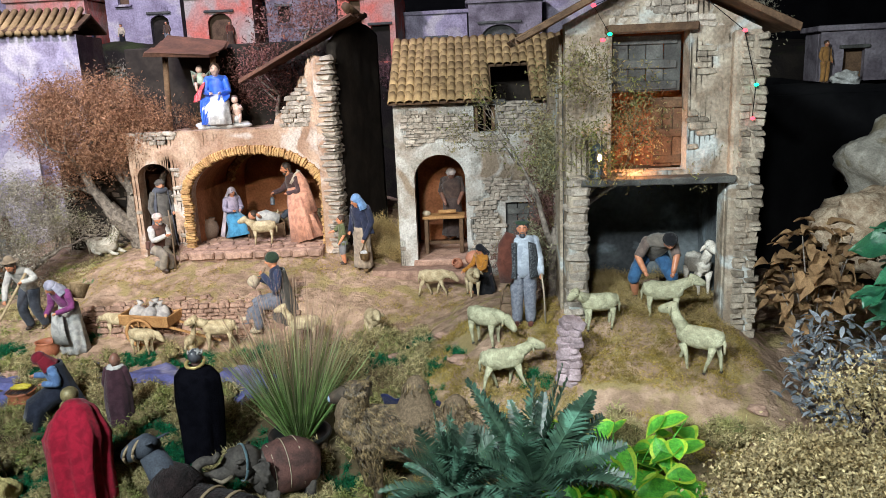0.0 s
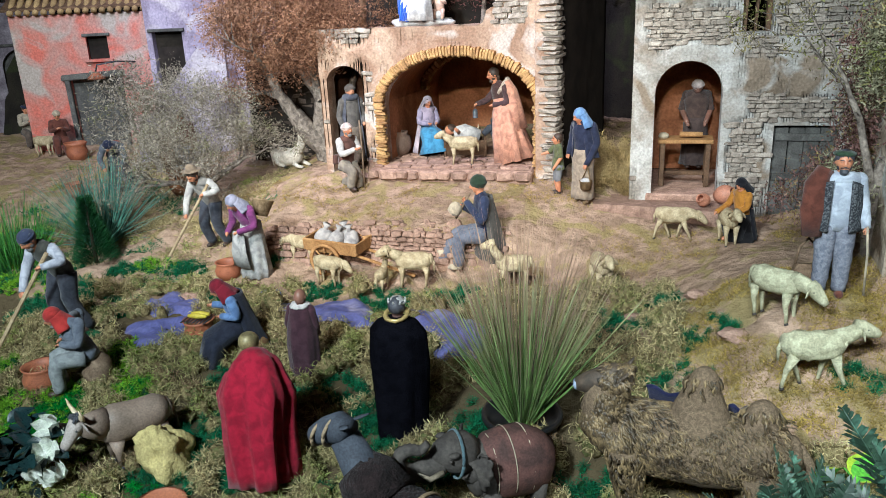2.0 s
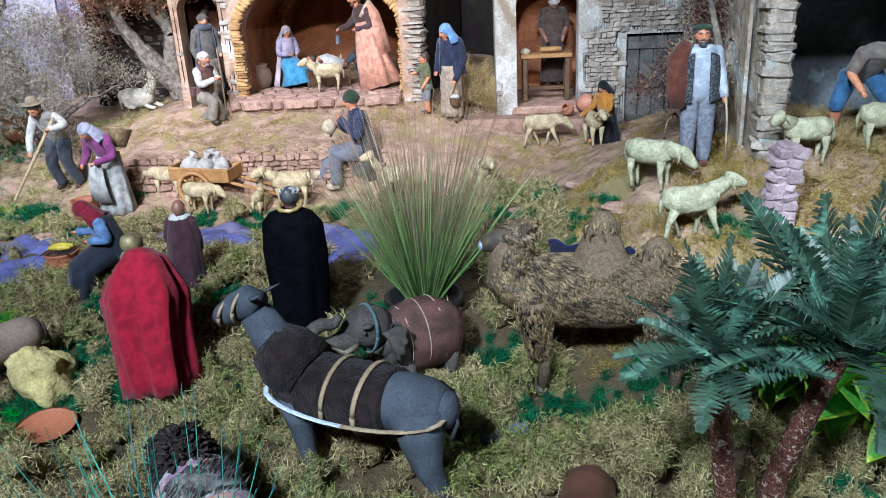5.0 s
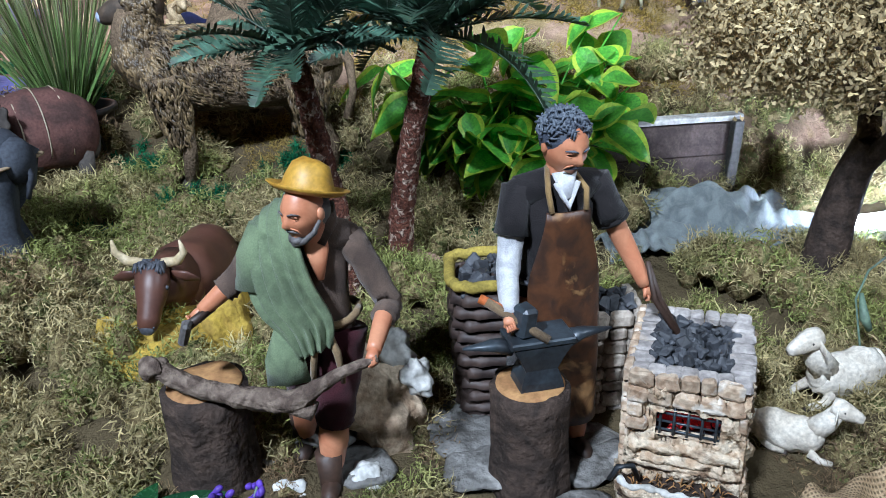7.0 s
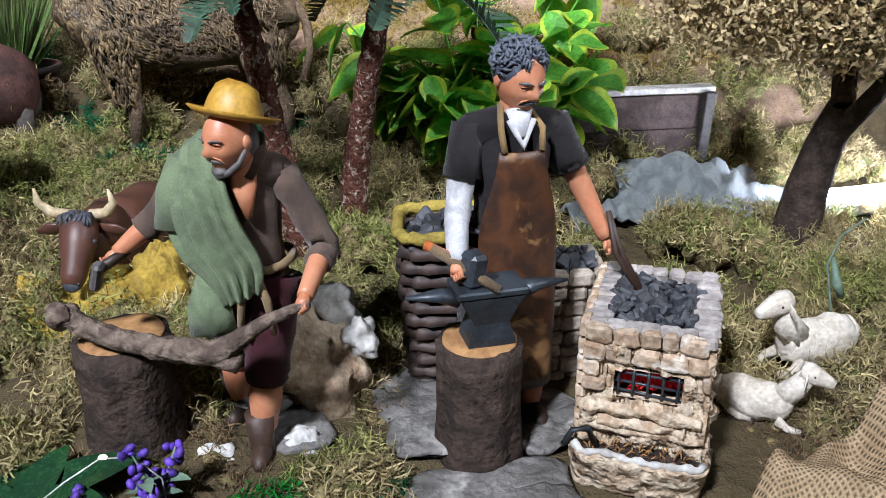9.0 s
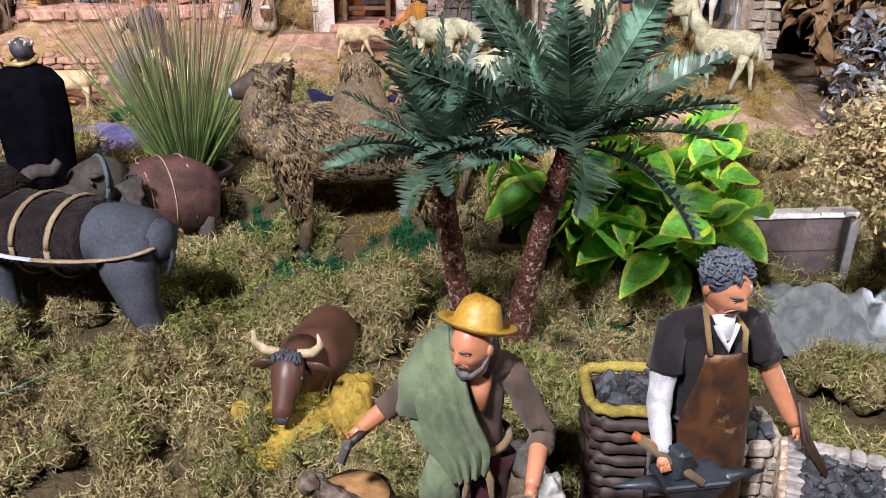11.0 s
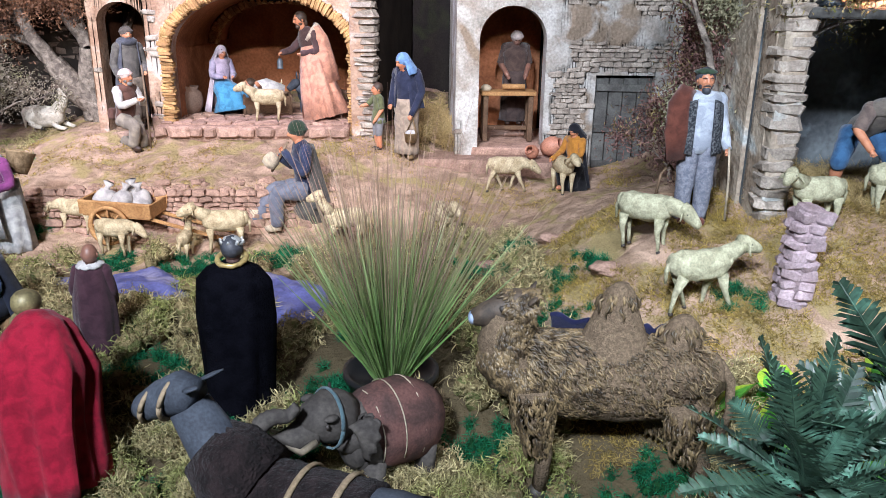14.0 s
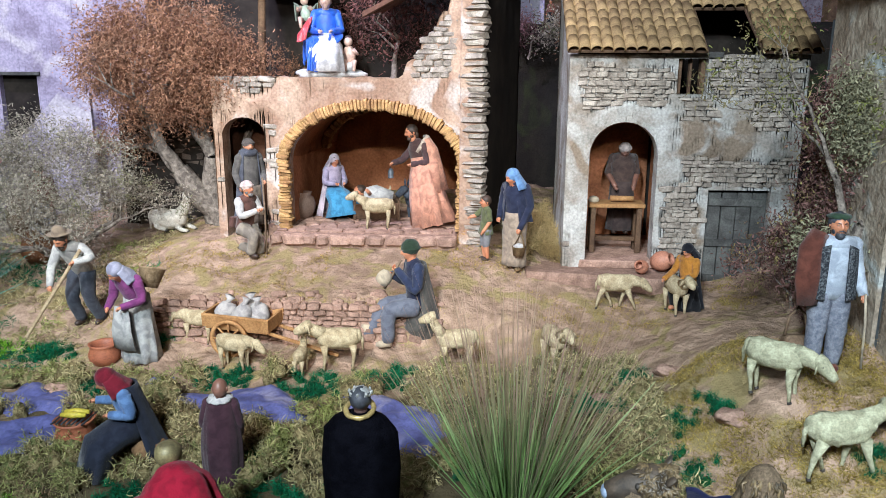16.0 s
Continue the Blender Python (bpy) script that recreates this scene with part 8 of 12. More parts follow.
part("handle", s, material("orange_handle", (0.50, 0.14, 0.035), (0.34, 0.09, 0.025), 0.5, 300, 60, 0.2, 0.0006), hm, "orange wooden handle")

# slabs the smith stands on
slab = thing("slate_paving", None, None, "cracked grey slate slabs laid in the moss by the forge", "paving")
rnd = random.Random(31)
for cx_, cy_, sx_, sy_, rz_ in ((0.125, 0.905, 0.07, 0.09, 8), (0.165, 0.775, 0.12, 0.07, -6), (0.225, 0.85, 0.07, 0.07, 12), (0.13, 0.835, 0.06, 0.05, -4), (0.20, 0.725, 0.09, 0.045, 5), (0.035, 0.865, 0.05, 0.06, 20), (0.008, 0.905, 0.06, 0.05, -10), (0.10, 0.735, 0.06, 0.05, 14)):
    s = Shape()
    ph_ = rnd.uniform(0, 6)

    def flag(u, v):
        th = 2 * math.pi * v
        c, d = math.cos(th), math.sin(th)
        k = (abs(c) ** 5 + abs(d) ** 5) ** -0.2 * (1 + 0.07 * math.sin(3 * th + ph_) + 0.05 * noise.noise(Vector((c * 4, d * 4, ph_))))
        x, y = 0.5 * sx_ * k * u * c, 0.5 * sy_ * k * u * d
        return (x, y, 0.006 + 0.0030 * noise.noise(Vector((x * 45, y * 45, ph_))) + 0.0016 * noise.noise(Vector((x * 130, y * 130, ph_))) - 0.0035 * u ** 10)

    s.sheet(flag, 14, 56, 0, 0.011)
    ob = part("slab", s, SLATE, slab)
    ob.matrix_basis = pose(cx_, cy_, floor_z(cx_, cy_) + 0.0035, rnd.uniform(-2, 2), rnd.uniform(-2, 2), rz_)

# wicker basket of coal
bk = thing("coal_basket", None, None, "tall dark wicker basket with yellow rope rim, full of coal", "basket", pose(0.188, 0.938, 0.004, 0, 0, -7))
BW, BD, BH = 0.122, 0.075, 0.140
weave = Shape()
for row in range(11):
    z = 0.006 + row * (BH - 0.01) / 11
    grow = 0.90 + 0.10 * row / 10
    loop = []
    n = 44
    for i in range(n + 1):
        a = 2 * math.pi * i / n
        ex = abs(math.cos(a)) ** 0.35 * math.copysign(1, math.cos(a)) * BW / 2 * grow
        ey = abs(math.sin(a)) ** 0.35 * math.copysign(1, math.sin(a)) * BD / 2 * grow
        w_ = 1 + 0.028 * math.copysign(1, math.sin(11 * a + math.pi * row))
        loop.append((ex * w_, ey * w_, z + 0.006))
    weave.tube(loop, [(0.0022, 0.0062)] * (n + 1), 6, 0, True, None, 0, 40, (1, 0, 0.01))
part("weave", weave, WICKER, bk, "dark woven strips")
s = Shape()
s.box((0, 0, BH / 2), (BW * 0.90, BD * 0.88, BH * 0.96), 0, None, 0, 0.1)
part("inner_lining", s, WICKER, bk)
s = Shape()
s.tube([(abs(math.cos(a)) ** 0.35 * math.copysign(1, math.cos(a)) * BW / 2, abs(math.sin(a)) ** 0.35 * math.copysign(1, math.sin(a)) * BD / 2, BH + 0.003) for a in [2 * math.pi * i / 48 for i in range(49)]], [0.0052] * 49, 8, 0, True, lambda u, th: 1 + 0.2 * math.sin(220 * u + th))
part("rim", s, ROPE, bk, "yellow rope rim")


def coal_heap(parent, x0, x1, y0, y1, z, count, seed, size=0.0065):
    rnd = random.Random(seed)
    s = Shape()
    for _ in range(count):
        r = size * rnd.uniform(0.6, 1.3)
        s.box((rnd.uniform(x0, x1), rnd.uniform(y0, y1), z + rnd.uniform(-0.004, 0.006)), (r * 1.6, r * 1.3, r * 1.2), 0, (rnd.uniform(0, 180), rnd.uniform(0, 180), rnd.uniform(0, 180)), r * 0.25, 0.2, rnd.randint(0, 9999))
    return part("coal", s, COAL, parent, "heaped black coal", "stuff")


coal_heap(bk, -BW * 0.42, BW * 0.42, -BD * 0.40, BD * 0.40, BH - 0.004, 170, 2)

# low stone bin with coal beside the smith
bn = thing("stone_bin", None, None, "narrow bin of small brown stones holding coal", "bin", pose(0.268, 0.928, 0.002, 0, 0, -8))
s = Shape()
s.box((0, 0, 0.05), (0.048, 0.05, 0.10), 0, None, 0.0, 0.05)
part("core", s, MORTAR, bn)
rnd = random.Random(8)
z = 0.004
while z < 0.108:
    h = rnd.uniform(0.010, 0.015)
    for (ox, oy, wx, wy) in ((0, -0.026, 1, 0), (0.025, 0, 0, 1), (-0.025, 0, 0, 1)):
        p = -0.024
        while p < 0.02:
            w_ = rnd.uniform(0.013, 0.022)
            piece("stone", rnd.choice(STONES["stone"]), bn, (ox + wx * (p + w_ / 2), oy + wy * (p + w_ / 2), z + h / 2), ((w_ * 0.92) if wx else 0.010, 0.010 if wx else w_ * 0.92, h * 0.9), (rnd.uniform(-5, 5), rnd.uniform(-5, 5), rnd.uniform(-5, 5)))
            p += w_
    z += h
coal_heap(bn, -0.018, 0.018, -0.018, 0.018, 0.105, 40, 5)

# the forge oven
PALESTONE = material("pale_oven_stone", (0.52, 0.42, 0.31), (0.31, 0.21, 0.135), 0.8, 240, 90, 0.9, 0.004, vary=0.25, c3=(0.55, 0.50, 0.43), c3_at=0.58)
CREAM = material("cream_oven_render", (0.68, 0.58, 0.44), (0.44, 0.32, 0.21), 0.75, 240, 90, 1.0, 0.006, c3=(0.15, 0.095, 0.06), c3_at=0.62, bumpscale=150)
GREYCAP = material("smoked_oven_cap", (0.42, 0.39, 0.37), (0.26, 0.24, 0.23), 0.7, 240, 60, 0.7, 0.003, vary=0.15, c3=(0.50, 0.42, 0.33), c3_at=0.6)
STONES["smoked_oven_cap"] = stone_meshes(GREYCAP, 6, 43)
STONES["pale_oven_stone"] = stone_meshes(PALESTONE, 6, 41)
ov = thing("forge_oven", None, None, "small pale stone forge with coal bed and glowing fire hole", "oven", pose(0.300, 0.828, -0.004, 0, 0, -30))


def weld(ob):
    """Joins the meeting edges of a wall's strips."""
    bm = bmesh.new()
    bm.from_mesh(ob.data)
    bmesh.ops.remove_doubles(bm, verts=bm.verts, dist=0.00002)
    bm.to_mesh(ob.data)
    bm.free()


OW, OD, OH = 0.086, 0.112, 0.120
s = slab_wall(-OW / 2, OW / 2, 0.0, OH - 0.002, 0.010, ((-0.021, 0.025, 0.070, 0.092, 0.0),), step=0.0032, relief=0.010, freq=90)
s.move(Matrix.Translation((0, -OD / 2, 0)))
weld(part("front", s, CREAM, ov))
for c, sz in (((-OW / 2 + 0.005, 0.004, OH / 2), (0.010, OD - 0.01, OH - 0.004)), ((0, OD / 2 - 0.005, OH / 2), (OW - 0.021, 0.010, OH - 0.004))):
    s = Shape()
    s.box(c, sz, 0, None, 0.0, 0.05)
    part("wall", s, CREAM, ov)
s = slab_wall(-OD / 2 + 0.001, OD / 2 - 0.001, 0.0, OH - 0.003, 0.010, (), step=0.0032, relief=0.010, freq=80)
s.move(pose(OW / 2, 0, 0, 0, 0, 90))
weld(part("wall", s, CREAM, ov))
s = Shape()
s.box((0, 0, OH - 0.010), (OW - 0.022, OD - 0.022, 0.006))
part("coal_bed", s, COAL, ov)
s = Shape()
s.box((0, -0.012, 0.058), (OW - 0.022, OD - 0.045, 0.006))
part("fire_floor", s, COAL, ov)
rnd = random.Random(12)
for side, n_, length in (("f", 7, OW), ("b", 7, OW), ("l", 5, OD - 0.03), ("r", 5, OD - 0.03)):
    for i in range(n_):
        w_ = length / n_
        p = -length / 2 + w_ * (i + 0.5)
        at = {"f": (p, -OD / 2 + 0.007, OH), "b": (p, OD / 2 - 0.007, OH), "l": (-OW / 2 + 0.007, p, OH), "r": (OW / 2 - 0.007, p, OH)}[side]
        sz = (w_ * 0.97, 0.017, 0.007) if side in "fb" else (0.017, w_ * 0.97, 0.007)
        piece("stone", rnd.choice(STONES["smoked_oven_cap"]), ov, at, sz, (rnd.uniform(-1.5, 1.5), rnd.uniform(-1.5, 1.5), rnd.uniform(-1.5, 1.5)))
z = 0.004
while z < OH - 0.008:
    h = rnd.uniform(0.009, 0.014)
    for face in ("f", "r", "l"):
        p, end = (-OW / 2, OW / 2) if face == "f" else (-OD / 2, OD / 2)
        while p < end - 0.006:
            w_ = min(rnd.uniform(0.011, 0.022), end - p)
            c_ = p + w_ / 2
            if face == "f" and ((abs(c_ - 0.002) < 0.022 + w_ * 0.4 and 0.058 < z < 0.094) or z < 0.064 + 0.012 * (c_ > 0.015)) or (face == "r" and z > 0.03):
                p += w_
                continue
            at = {"f": (c_, -OD / 2 - 0.001, z + h / 2), "r": (OW / 2 + 0.001, c_, z + h / 2), "l": (-OW / 2 - 0.001, c_, z + h / 2)}[face]
            sz = (w_ * 0.95, 0.007, h * 0.94) if face == "f" else (0.007, w_ * 0.95, h * 0.94)
            piece("stone", rnd.choice(STONES["pale_oven_stone"]), ov, at, sz, (rnd.uniform(-3, 3), rnd.uniform(-3, 3), rnd.uniform(-2, 2)))
            p += w_
    z += h
coal_heap(ov, -0.030, 0.030, -0.036, 0.036, OH - 0.003, 150, 9, 0.0055)
s = Shape()
rnd = random.Random(3)
for _ in range(26):
    s.box((rnd.uniform(-0.019, 0.023), rnd.uniform(-0.044, -0.024), 0.068 + rnd.uniform(0, 0.008)), (0.006, 0.005, 0.005), 0, (rnd.uniform(0, 90), rnd.uniform(0, 90), 0), 0.001, 0.2, rnd.randint(0, 999))
part("ember", s, glow("ember_glow", (0.6, 0.02, 0.02), 0.06), ov, "red glowing embers", "stuff")
for k in range(5):
    s = Shape()
    s.tube([(-0.018 + 0.010 * k, -OD / 2 + 0.002, 0.068), (-0.018 + 0.010 * k, -OD / 2 + 0.002, 0.094)], [0.0011, 0.0011], 6)
    part("grate_bar", s, IRON, ov)
for k in range(3):
    s = Shape()
    s.tube([(-0.021, -OD / 2 + 0.003, 0.074 + 0.007 * k), (0.025, -OD / 2 + 0.003, 0.071 + 0.008 * k)], [0.0011, 0.0011], 6)
    part("grate_bar", s, IRON, ov)
s = Shape()


def basin(u, v):
    """The outer side of the trough, a rough block that leans out from the oven's foot."""
    a = -1 + 2 * v
    k = (1 - abs(a) ** 6) ** 0.25 if abs(a) < 1 else 0.0
    lean = 0.62 + 0.38 * u
    return (0.046 * a * (0.90 + 0.10 * u), -OD / 2 + 0.004 - 0.032 * k * lean - 0.004 * noise.noise(Vector((a * 5, u * 4, 2))), 0.002 + 0.036 * u + 0.003 * noise.noise(Vector((a * 3, u * 5, 7))))


s.sheet(basin, 12, 48, 0, 0.004)
s.sheet(lambda u, v: (0.043 * (2 * v - 1), -OD / 2 + 0.004 - 0.027 * u, 0.029 + 0.003 * noise.noise(Vector((u * 6, v * 12, 4)))), 8, 30, 1, 0.003)
rim = [basin(1.0, 0.02 + 0.96 * i / 30) for i in range(31)]
s.tube([(x, y, z + 0.001) for x, y, z in rim], [0.0026 + 0.0008 * math.sin(i * 1.7) for i in range(31)], 9, 2, True, None, 0.3, 120)
part("hearth_tray", s, [CREAM, BARK, ROCKWHITE], ov, "white-edged stone trough of dark earth")
s = Shape()
rnd = random.Random(17)
for _ in range(46):
    q = Vector((rnd.uniform(-0.036, 0.036), -OD / 2 + 0.002 - rnd.uniform(0.004, 0.020), 0.032))
    r = Vector((rnd.uniform(-0.006, 0.006), rnd.uniform(-0.004, 0.004), rnd.uniform(0.0, 0.006)))
    s.tube([q, q + r * 0.5 + Vector((0, 0, 0.002)), q + r], [0.0005, 0.0006, 0.0004], 4)
part("straw", s, WOOD_LIGHT, ov, "dry straw and white chips", "stuff")
# low ledges of weathered render across the front
for z_, w_, h_, sd in ((0.060, 0.080, 0.010, 3.0), (0.050, 0.060, 0.009, 8.0), (0.044, 0.084, 0.007, 5.0)):
    s = Shape()
    s.tube([(-w_ / 2 + w_ * i / 16, -OD / 2 - 0.002 + 0.002 * noise.noise(Vector((i * 0.4, sd, 1))), z_ + 0.004 * noise.noise(Vector((i * 0.3, sd, 4)))) for i in range(17)], [(h_ * 0.5, h_ * (0.45 + 0.3 * noise.noise(Vector((i * 0.5, sd, 9))))) for i in range(17)], 12, 0, True, None, 0.45, 120)
    part("ledge", s, CREAM, ov)
s = Shape()
s.tube([(-0.050, -OD / 2 - 0.02, 0.036), (-0.044, -OD / 2 - 0.024, 0.052), (-0.034, -OD / 2 - 0.020, 0.052), (-0.030, -OD / 2 - 0.012, 0.036)], [0.0022] * 4, 8)
part("handle", s, IRON, ov)

# rocks
def rock(label, x, y, z, size, mat, seed, rot=(0, 0, 0), n=22):
    s = Shape()
    s.ball((0, 0, 0), 1.0, 0, n * 2, None, 0.45, 1.3)
    off = Vector((seed * 3.1, seed * 1.7, seed * 0.9))
    s.v = [tuple(Vector(p) * (1 + 0.30 * noise.noise(Vector(p) * 1.6 + off) + 0.12 * noise.noise(Vector(p) * 4.5 + off) + 0.05 * abs(math.sin(p[2] * 7 + 3 * noise.noise(Vector(p) * 2 + off))) + 0.04 * noise.noise(Vector(p) * 11 + off))) for p in s.v]
    s.v = [(p[0] * size[0], p[1] * size[1], p[2] * size[2]) for p in s.v]
    return thing("rock", s, mat, label, "rock", pose(x, y, z, *rot))


rock("tan layered boulder behind the woodcutter", 0.052, 0.912, 0.038, (0.044, 0.034, 0.050), ROCKTAN, 2)
rock("white-painted jagged rock on a boulder", 0.073, 0.926, 0.084, (0.020, 0.016, 0.022), ROCKWHITE, 4)
rock("white-painted jagged rock beside a boulder", 0.090, 0.910, 0.066, (0.014, 0.014, 0.016), ROCKWHITE, 5)
rock("flat white pebble in the moss", -0.024, 0.845, 0.018, (0.018, 0.012, 0.008), ROCKWHITE, 6)
rock("flat white pebble by the boot", 0.040, 0.848, 0.018, (0.014, 0.012, 0.010), ROCKWHITE, 7)
rock("small grey pebble by the stump", -0.040, 0.875, 0.018, (0.010, 0.010, 0.010), STONE_GREY, 8)
YELLOWROCK = material("yellow_painted_rock", (0.42, 0.30, 0.05), (0.28, 0.19, 0.04), 0.8, 260, 50, 1.0, 0.005, bumpscale=80)
rock("yellow painted rock base under the brown ox", -0.130, 1.090, 0.036, (0.068, 0.082, 0.036), YELLOWROCK, 11)
rock("yellow painted rock beside the brown ox", -0.078, 1.06, 0.060, (0.024, 0.036, 0.040), YELLOWROCK, 12)
rock("yellow painted rock in front of the brown ox", -0.19, 1.060, 0.042, (0.022, 0.034, 0.034), YELLOWROCK, 14)
rock("yellow painted rock base under the dun ox", -0.968, 1.448, 0.125, (0.046, 0.040, 0.050), material("pale_yellow_rock", (0.50, 0.42, 0.18), (0.36, 0.30, 0.13), 0.85, 260, 50, 1.0, 0.005, bumpscale=80), 13)
for i, (x, y, r) in enumerate(((0.02, 1.79, 0.022), (-0.03, 2.04, 0.02), (0.14, 1.205, 0.018), (-1.30, 2.08, 0.02), (-0.16, 1.99, 0.016), (-0.90, 1.86, 0.014), (-1.25, 2.12, 0.016), (0.66, 1.56, 0.016), (-0.6, 1.86, 0.014))):
    rock("pinkish field stone lying in the moss", x, y, floor_z(x, y) + r * 0.15, (r * 1.25, r, r * 0.6), STONE_PINK, 20 + i)

# plank planter, cloth, lamp at the side of the forge
PLANKGREY = material("grey_plank", (0.115, 0.088, 0.082), (0.060, 0.046, 0.042), 0.8, 320, 30, 0.8, 0.0025, vary=0.2, bumpscale=120)
pl = thing("plank_planter", None, None, "weathered wooden planter box with chipped white edge", "planter", pose(0.514, 1.372, 0.0))
for k in range(3):
    s = Shape()
    s.box((0, -0.008, 0.030 + k * 0.048), (0.25, 0.012, 0.047), 0, (0, 0.4, 0), 0.001, 0.1, 90 + k)
    part("board", s, PLANKGREY, pl)
for xx in (-0.115, 0.118):
    s = Shape()
    s.box((xx, -0.018, 0.078), (0.016, 0.014, 0.152), 0, (0, 2, 0), 0.001)
    part("corner_post", s, WOOD_GREY, pl)
s = Shape()
s.box((0, -0.006, 0.157), (0.262, 0.022, 0.010), 0, (0, 0.4, 0), 0.001)
part("top_edge", s, ROCKWHITE, pl, "chipped white top edge")
clo = Shape()


def rag(u, v):
    x, y = 0.37 + 0.33 * u, 1.16 + 0.18 * v
    hump = 0.070 * math.exp(-((x - 0.515) / 0.055) ** 2 - ((y - 1.24) / 0.05) ** 2) + 0.03 * math.exp(-((x - 0.60) / 0.05) ** 2 - ((y - 1.27) / 0.04) ** 2)
    return (x + 0.01 * math.sin(9 * v), y + 0.02 * math.sin(7 * u), 0.034 + hump + 0.013 * math.sin(12 * u + 7 * v + 6 * noise.noise(Vector((u * 3, v * 3, 1)))) + 0.007 * math.sin(23 * v - 11 * u + 7 * noise.noise(Vector((u * 4, v * 4, 5)))) + 0.003 * math.sin(41 * u + 17 * v + 8 * noise.noise(Vector((u * 6, v * 6, 9)))))


clo.sheet(rag, 90, 64, 0, 0.004)
thing("grey_cloth", clo, cloth(0.22, 0.25, 0.25, 0.9), "crumpled blue-grey cloth thrown over the ground", "cloth")
lampw = thing("work_lamp", None, None, "long white glowing tube lamp lying at the edge of the model", "lamp", pose(0.825, 1.186, 0.044, 0, 0, 3))
s = Shape()
s.box((0, 0.0, -0.012), (0.28, 0.03, 0.02), 0, None, 0.0, 0.2)
part("housing", s, SILVER, lampw)
s = Shape()
s.tube([(-0.13, 0.0, 0.006), (0.13, 0.0, 0.006)], [0.008, 0.008], 14)
part("tube", s, glow("tube_glow", (0.92, 0.96, 1.0), 170.0), lampw, "glowing white tube")

# brazier, jars, pots
def jar(label, x, y, z, r, h, mat=CLAY, rot=(0, 0, 0), neck=0.6, name="clay_jar"):
    s = Shape()
    s.lathe([(0.0, 0.0), (r * 0.62, 0.0), (r * 0.95, h * 0.3), (r, h * 0.52), (r * 0.86, h * 0.78), (r * neck, h * 0.88), (r * (neck + 0.12), h), (r * (neck + 0.02), h), (r * (neck - 0.1), h * 0.88), (r * 0.7, h * 0.7), (r * 0.7, h * 0.3), (0, h * 0.2)], (0, 0, 0), 24, 0, None, 0.03, 30)
    return thing(name, s, mat, label, "jar", pose(x, y, z, *rot))


def on(x, y):
    return floor_z(x, y) - 0.002


bz = jar("round terracotta brazier with grill and corn cobs", -1.145, 1.862, on(-1.145, 1.862), 0.036, 0.058, CLAY, neck=0.92, name="clay_brazier")
s = Shape()
for k in range(7):
    s.tube([(-0.028 + k * 0.0095, -0.028, 0.059), (-0.028 + k * 0.0095, 0.028, 0.059)], [0.0015, 0.0015], 6)
part("grill", s, IRON, bz, "dark iron grill")
for k in range(2):
    s = Shape()
    s.tube([(-0.022, -0.004 + k * 0.014, 0.066), (0.0, -0.004 + k * 0.014, 0.067), (0.024, -0.002 + k * 0.014, 0.066)], [0.004, 0.0068, 0.004], 10)
    part("corn_cob", s, material("yellow_corn", (0.60, 0.52, 0.05), (0.5, 0.4, 0.04), 0.6), bz, "bright yellow corn cob")
jar("squat terracotta pot with open mouth", -1.262, 2.205, on(-1.262, 2.205), 0.036, 0.052, neck=0.86, name="clay_pot")
jar("squat terracotta pot beside the seated man", -1.415, 1.655, on(-1.415, 1.655), 0.040, 0.060, neck=0.88, name="clay_pot")
jar("brown clay jar beside the mother", -0.955, 2.87, 0.378, 0.036, 0.080, material("brown_clay", (0.22, 0.15, 0.11), (0.15, 0.10, 0.075), 0.7), neck=0.62)
jar("pink clay amphora lying on the doorstep", 0.040, 2.575, 0.335, 0.026, 0.055, material("pink_clay", (0.52, 0.24, 0.15), (0.42, 0.18, 0.11), 0.6), (68, 20, 40), 0.5)
jar("small pink clay jug lying on the doorstep", 0.012, 2.545, 0.326, 0.018, 0.034, material("pink_clay_small", (0.50, 0.23, 0.15), (0.40, 0.17, 0.10), 0.6), (60, -20, -30), 0.55)
jar("terracotta flower pot on the far path", -2.56, 3.22, on(-2.56, 3.22), 0.045, 0.08, neck=0.95, name="flower_pot")
jar("small terracotta pot by the far path", -2.20, 2.75, on(-2.20, 2.75), 0.032, 0.055, neck=0.95, name="flower_pot")
jar("brown wooden barrel behind the bush", -1.92, 2.98, on(-1.92, 2.98), 0.05, 0.12, WOOD, neck=0.85, name="barrel")
jar("brown barrel in front of a peasant", -1.70, 2.70, on(-1.70, 2.70), 0.05, 0.09, material("barrel_wood", (0.20, 0.09, 0.04), (0.13, 0.06, 0.03), 0.7), neck=0.9, name="barrel")
s = Shape()
s.lathe([(0.0, 0.0), (0.026, 0.0), (0.043, 0.013), (0.045, 0.014), (0.041, 0.012), (0.026, 0.005), (0.0, 0.004)], (0, 0, 0), 28)
thing("clay_dish", s, CLAY, "shallow empty terracotta dish on the straw", "dish", pose(-0.915, 1.345, on(-0.915, 1.345) + 0.006, 4, 3, 0))

# baker's bench
bn2 = thing("bakers_bench", None, None, "heavy wooden bench with dough and rolling pin", "bench", pose(-0.045, 2.705, 0.334))
for nm, c, sz in (("bench_top", (0, 0, 0.132), (0.15, 0.07, 0.012)), ("leg", (-0.062, -0.02, 0.063), (0.014, 0.014, 0.126)), ("leg", (0.062, -0.02, 0.063), (0.014, 0.014, 0.126)), ("leg", (-0.062, 0.022, 0.063), (0.014, 0.014, 0.126)), ("leg", (0.062, 0.022, 0.063), (0.014, 0.014, 0.126)), ("rail", (0, 0.0, 0.035), (0.112, 0.012, 0.012))):
    s = Shape()
    s.box(c, sz, 0, None, 0.001, 0.1)
    part(nm, s, WOOD_LIGHT if nm == "bench_top" else WOOD, bn2)
s = Shape()
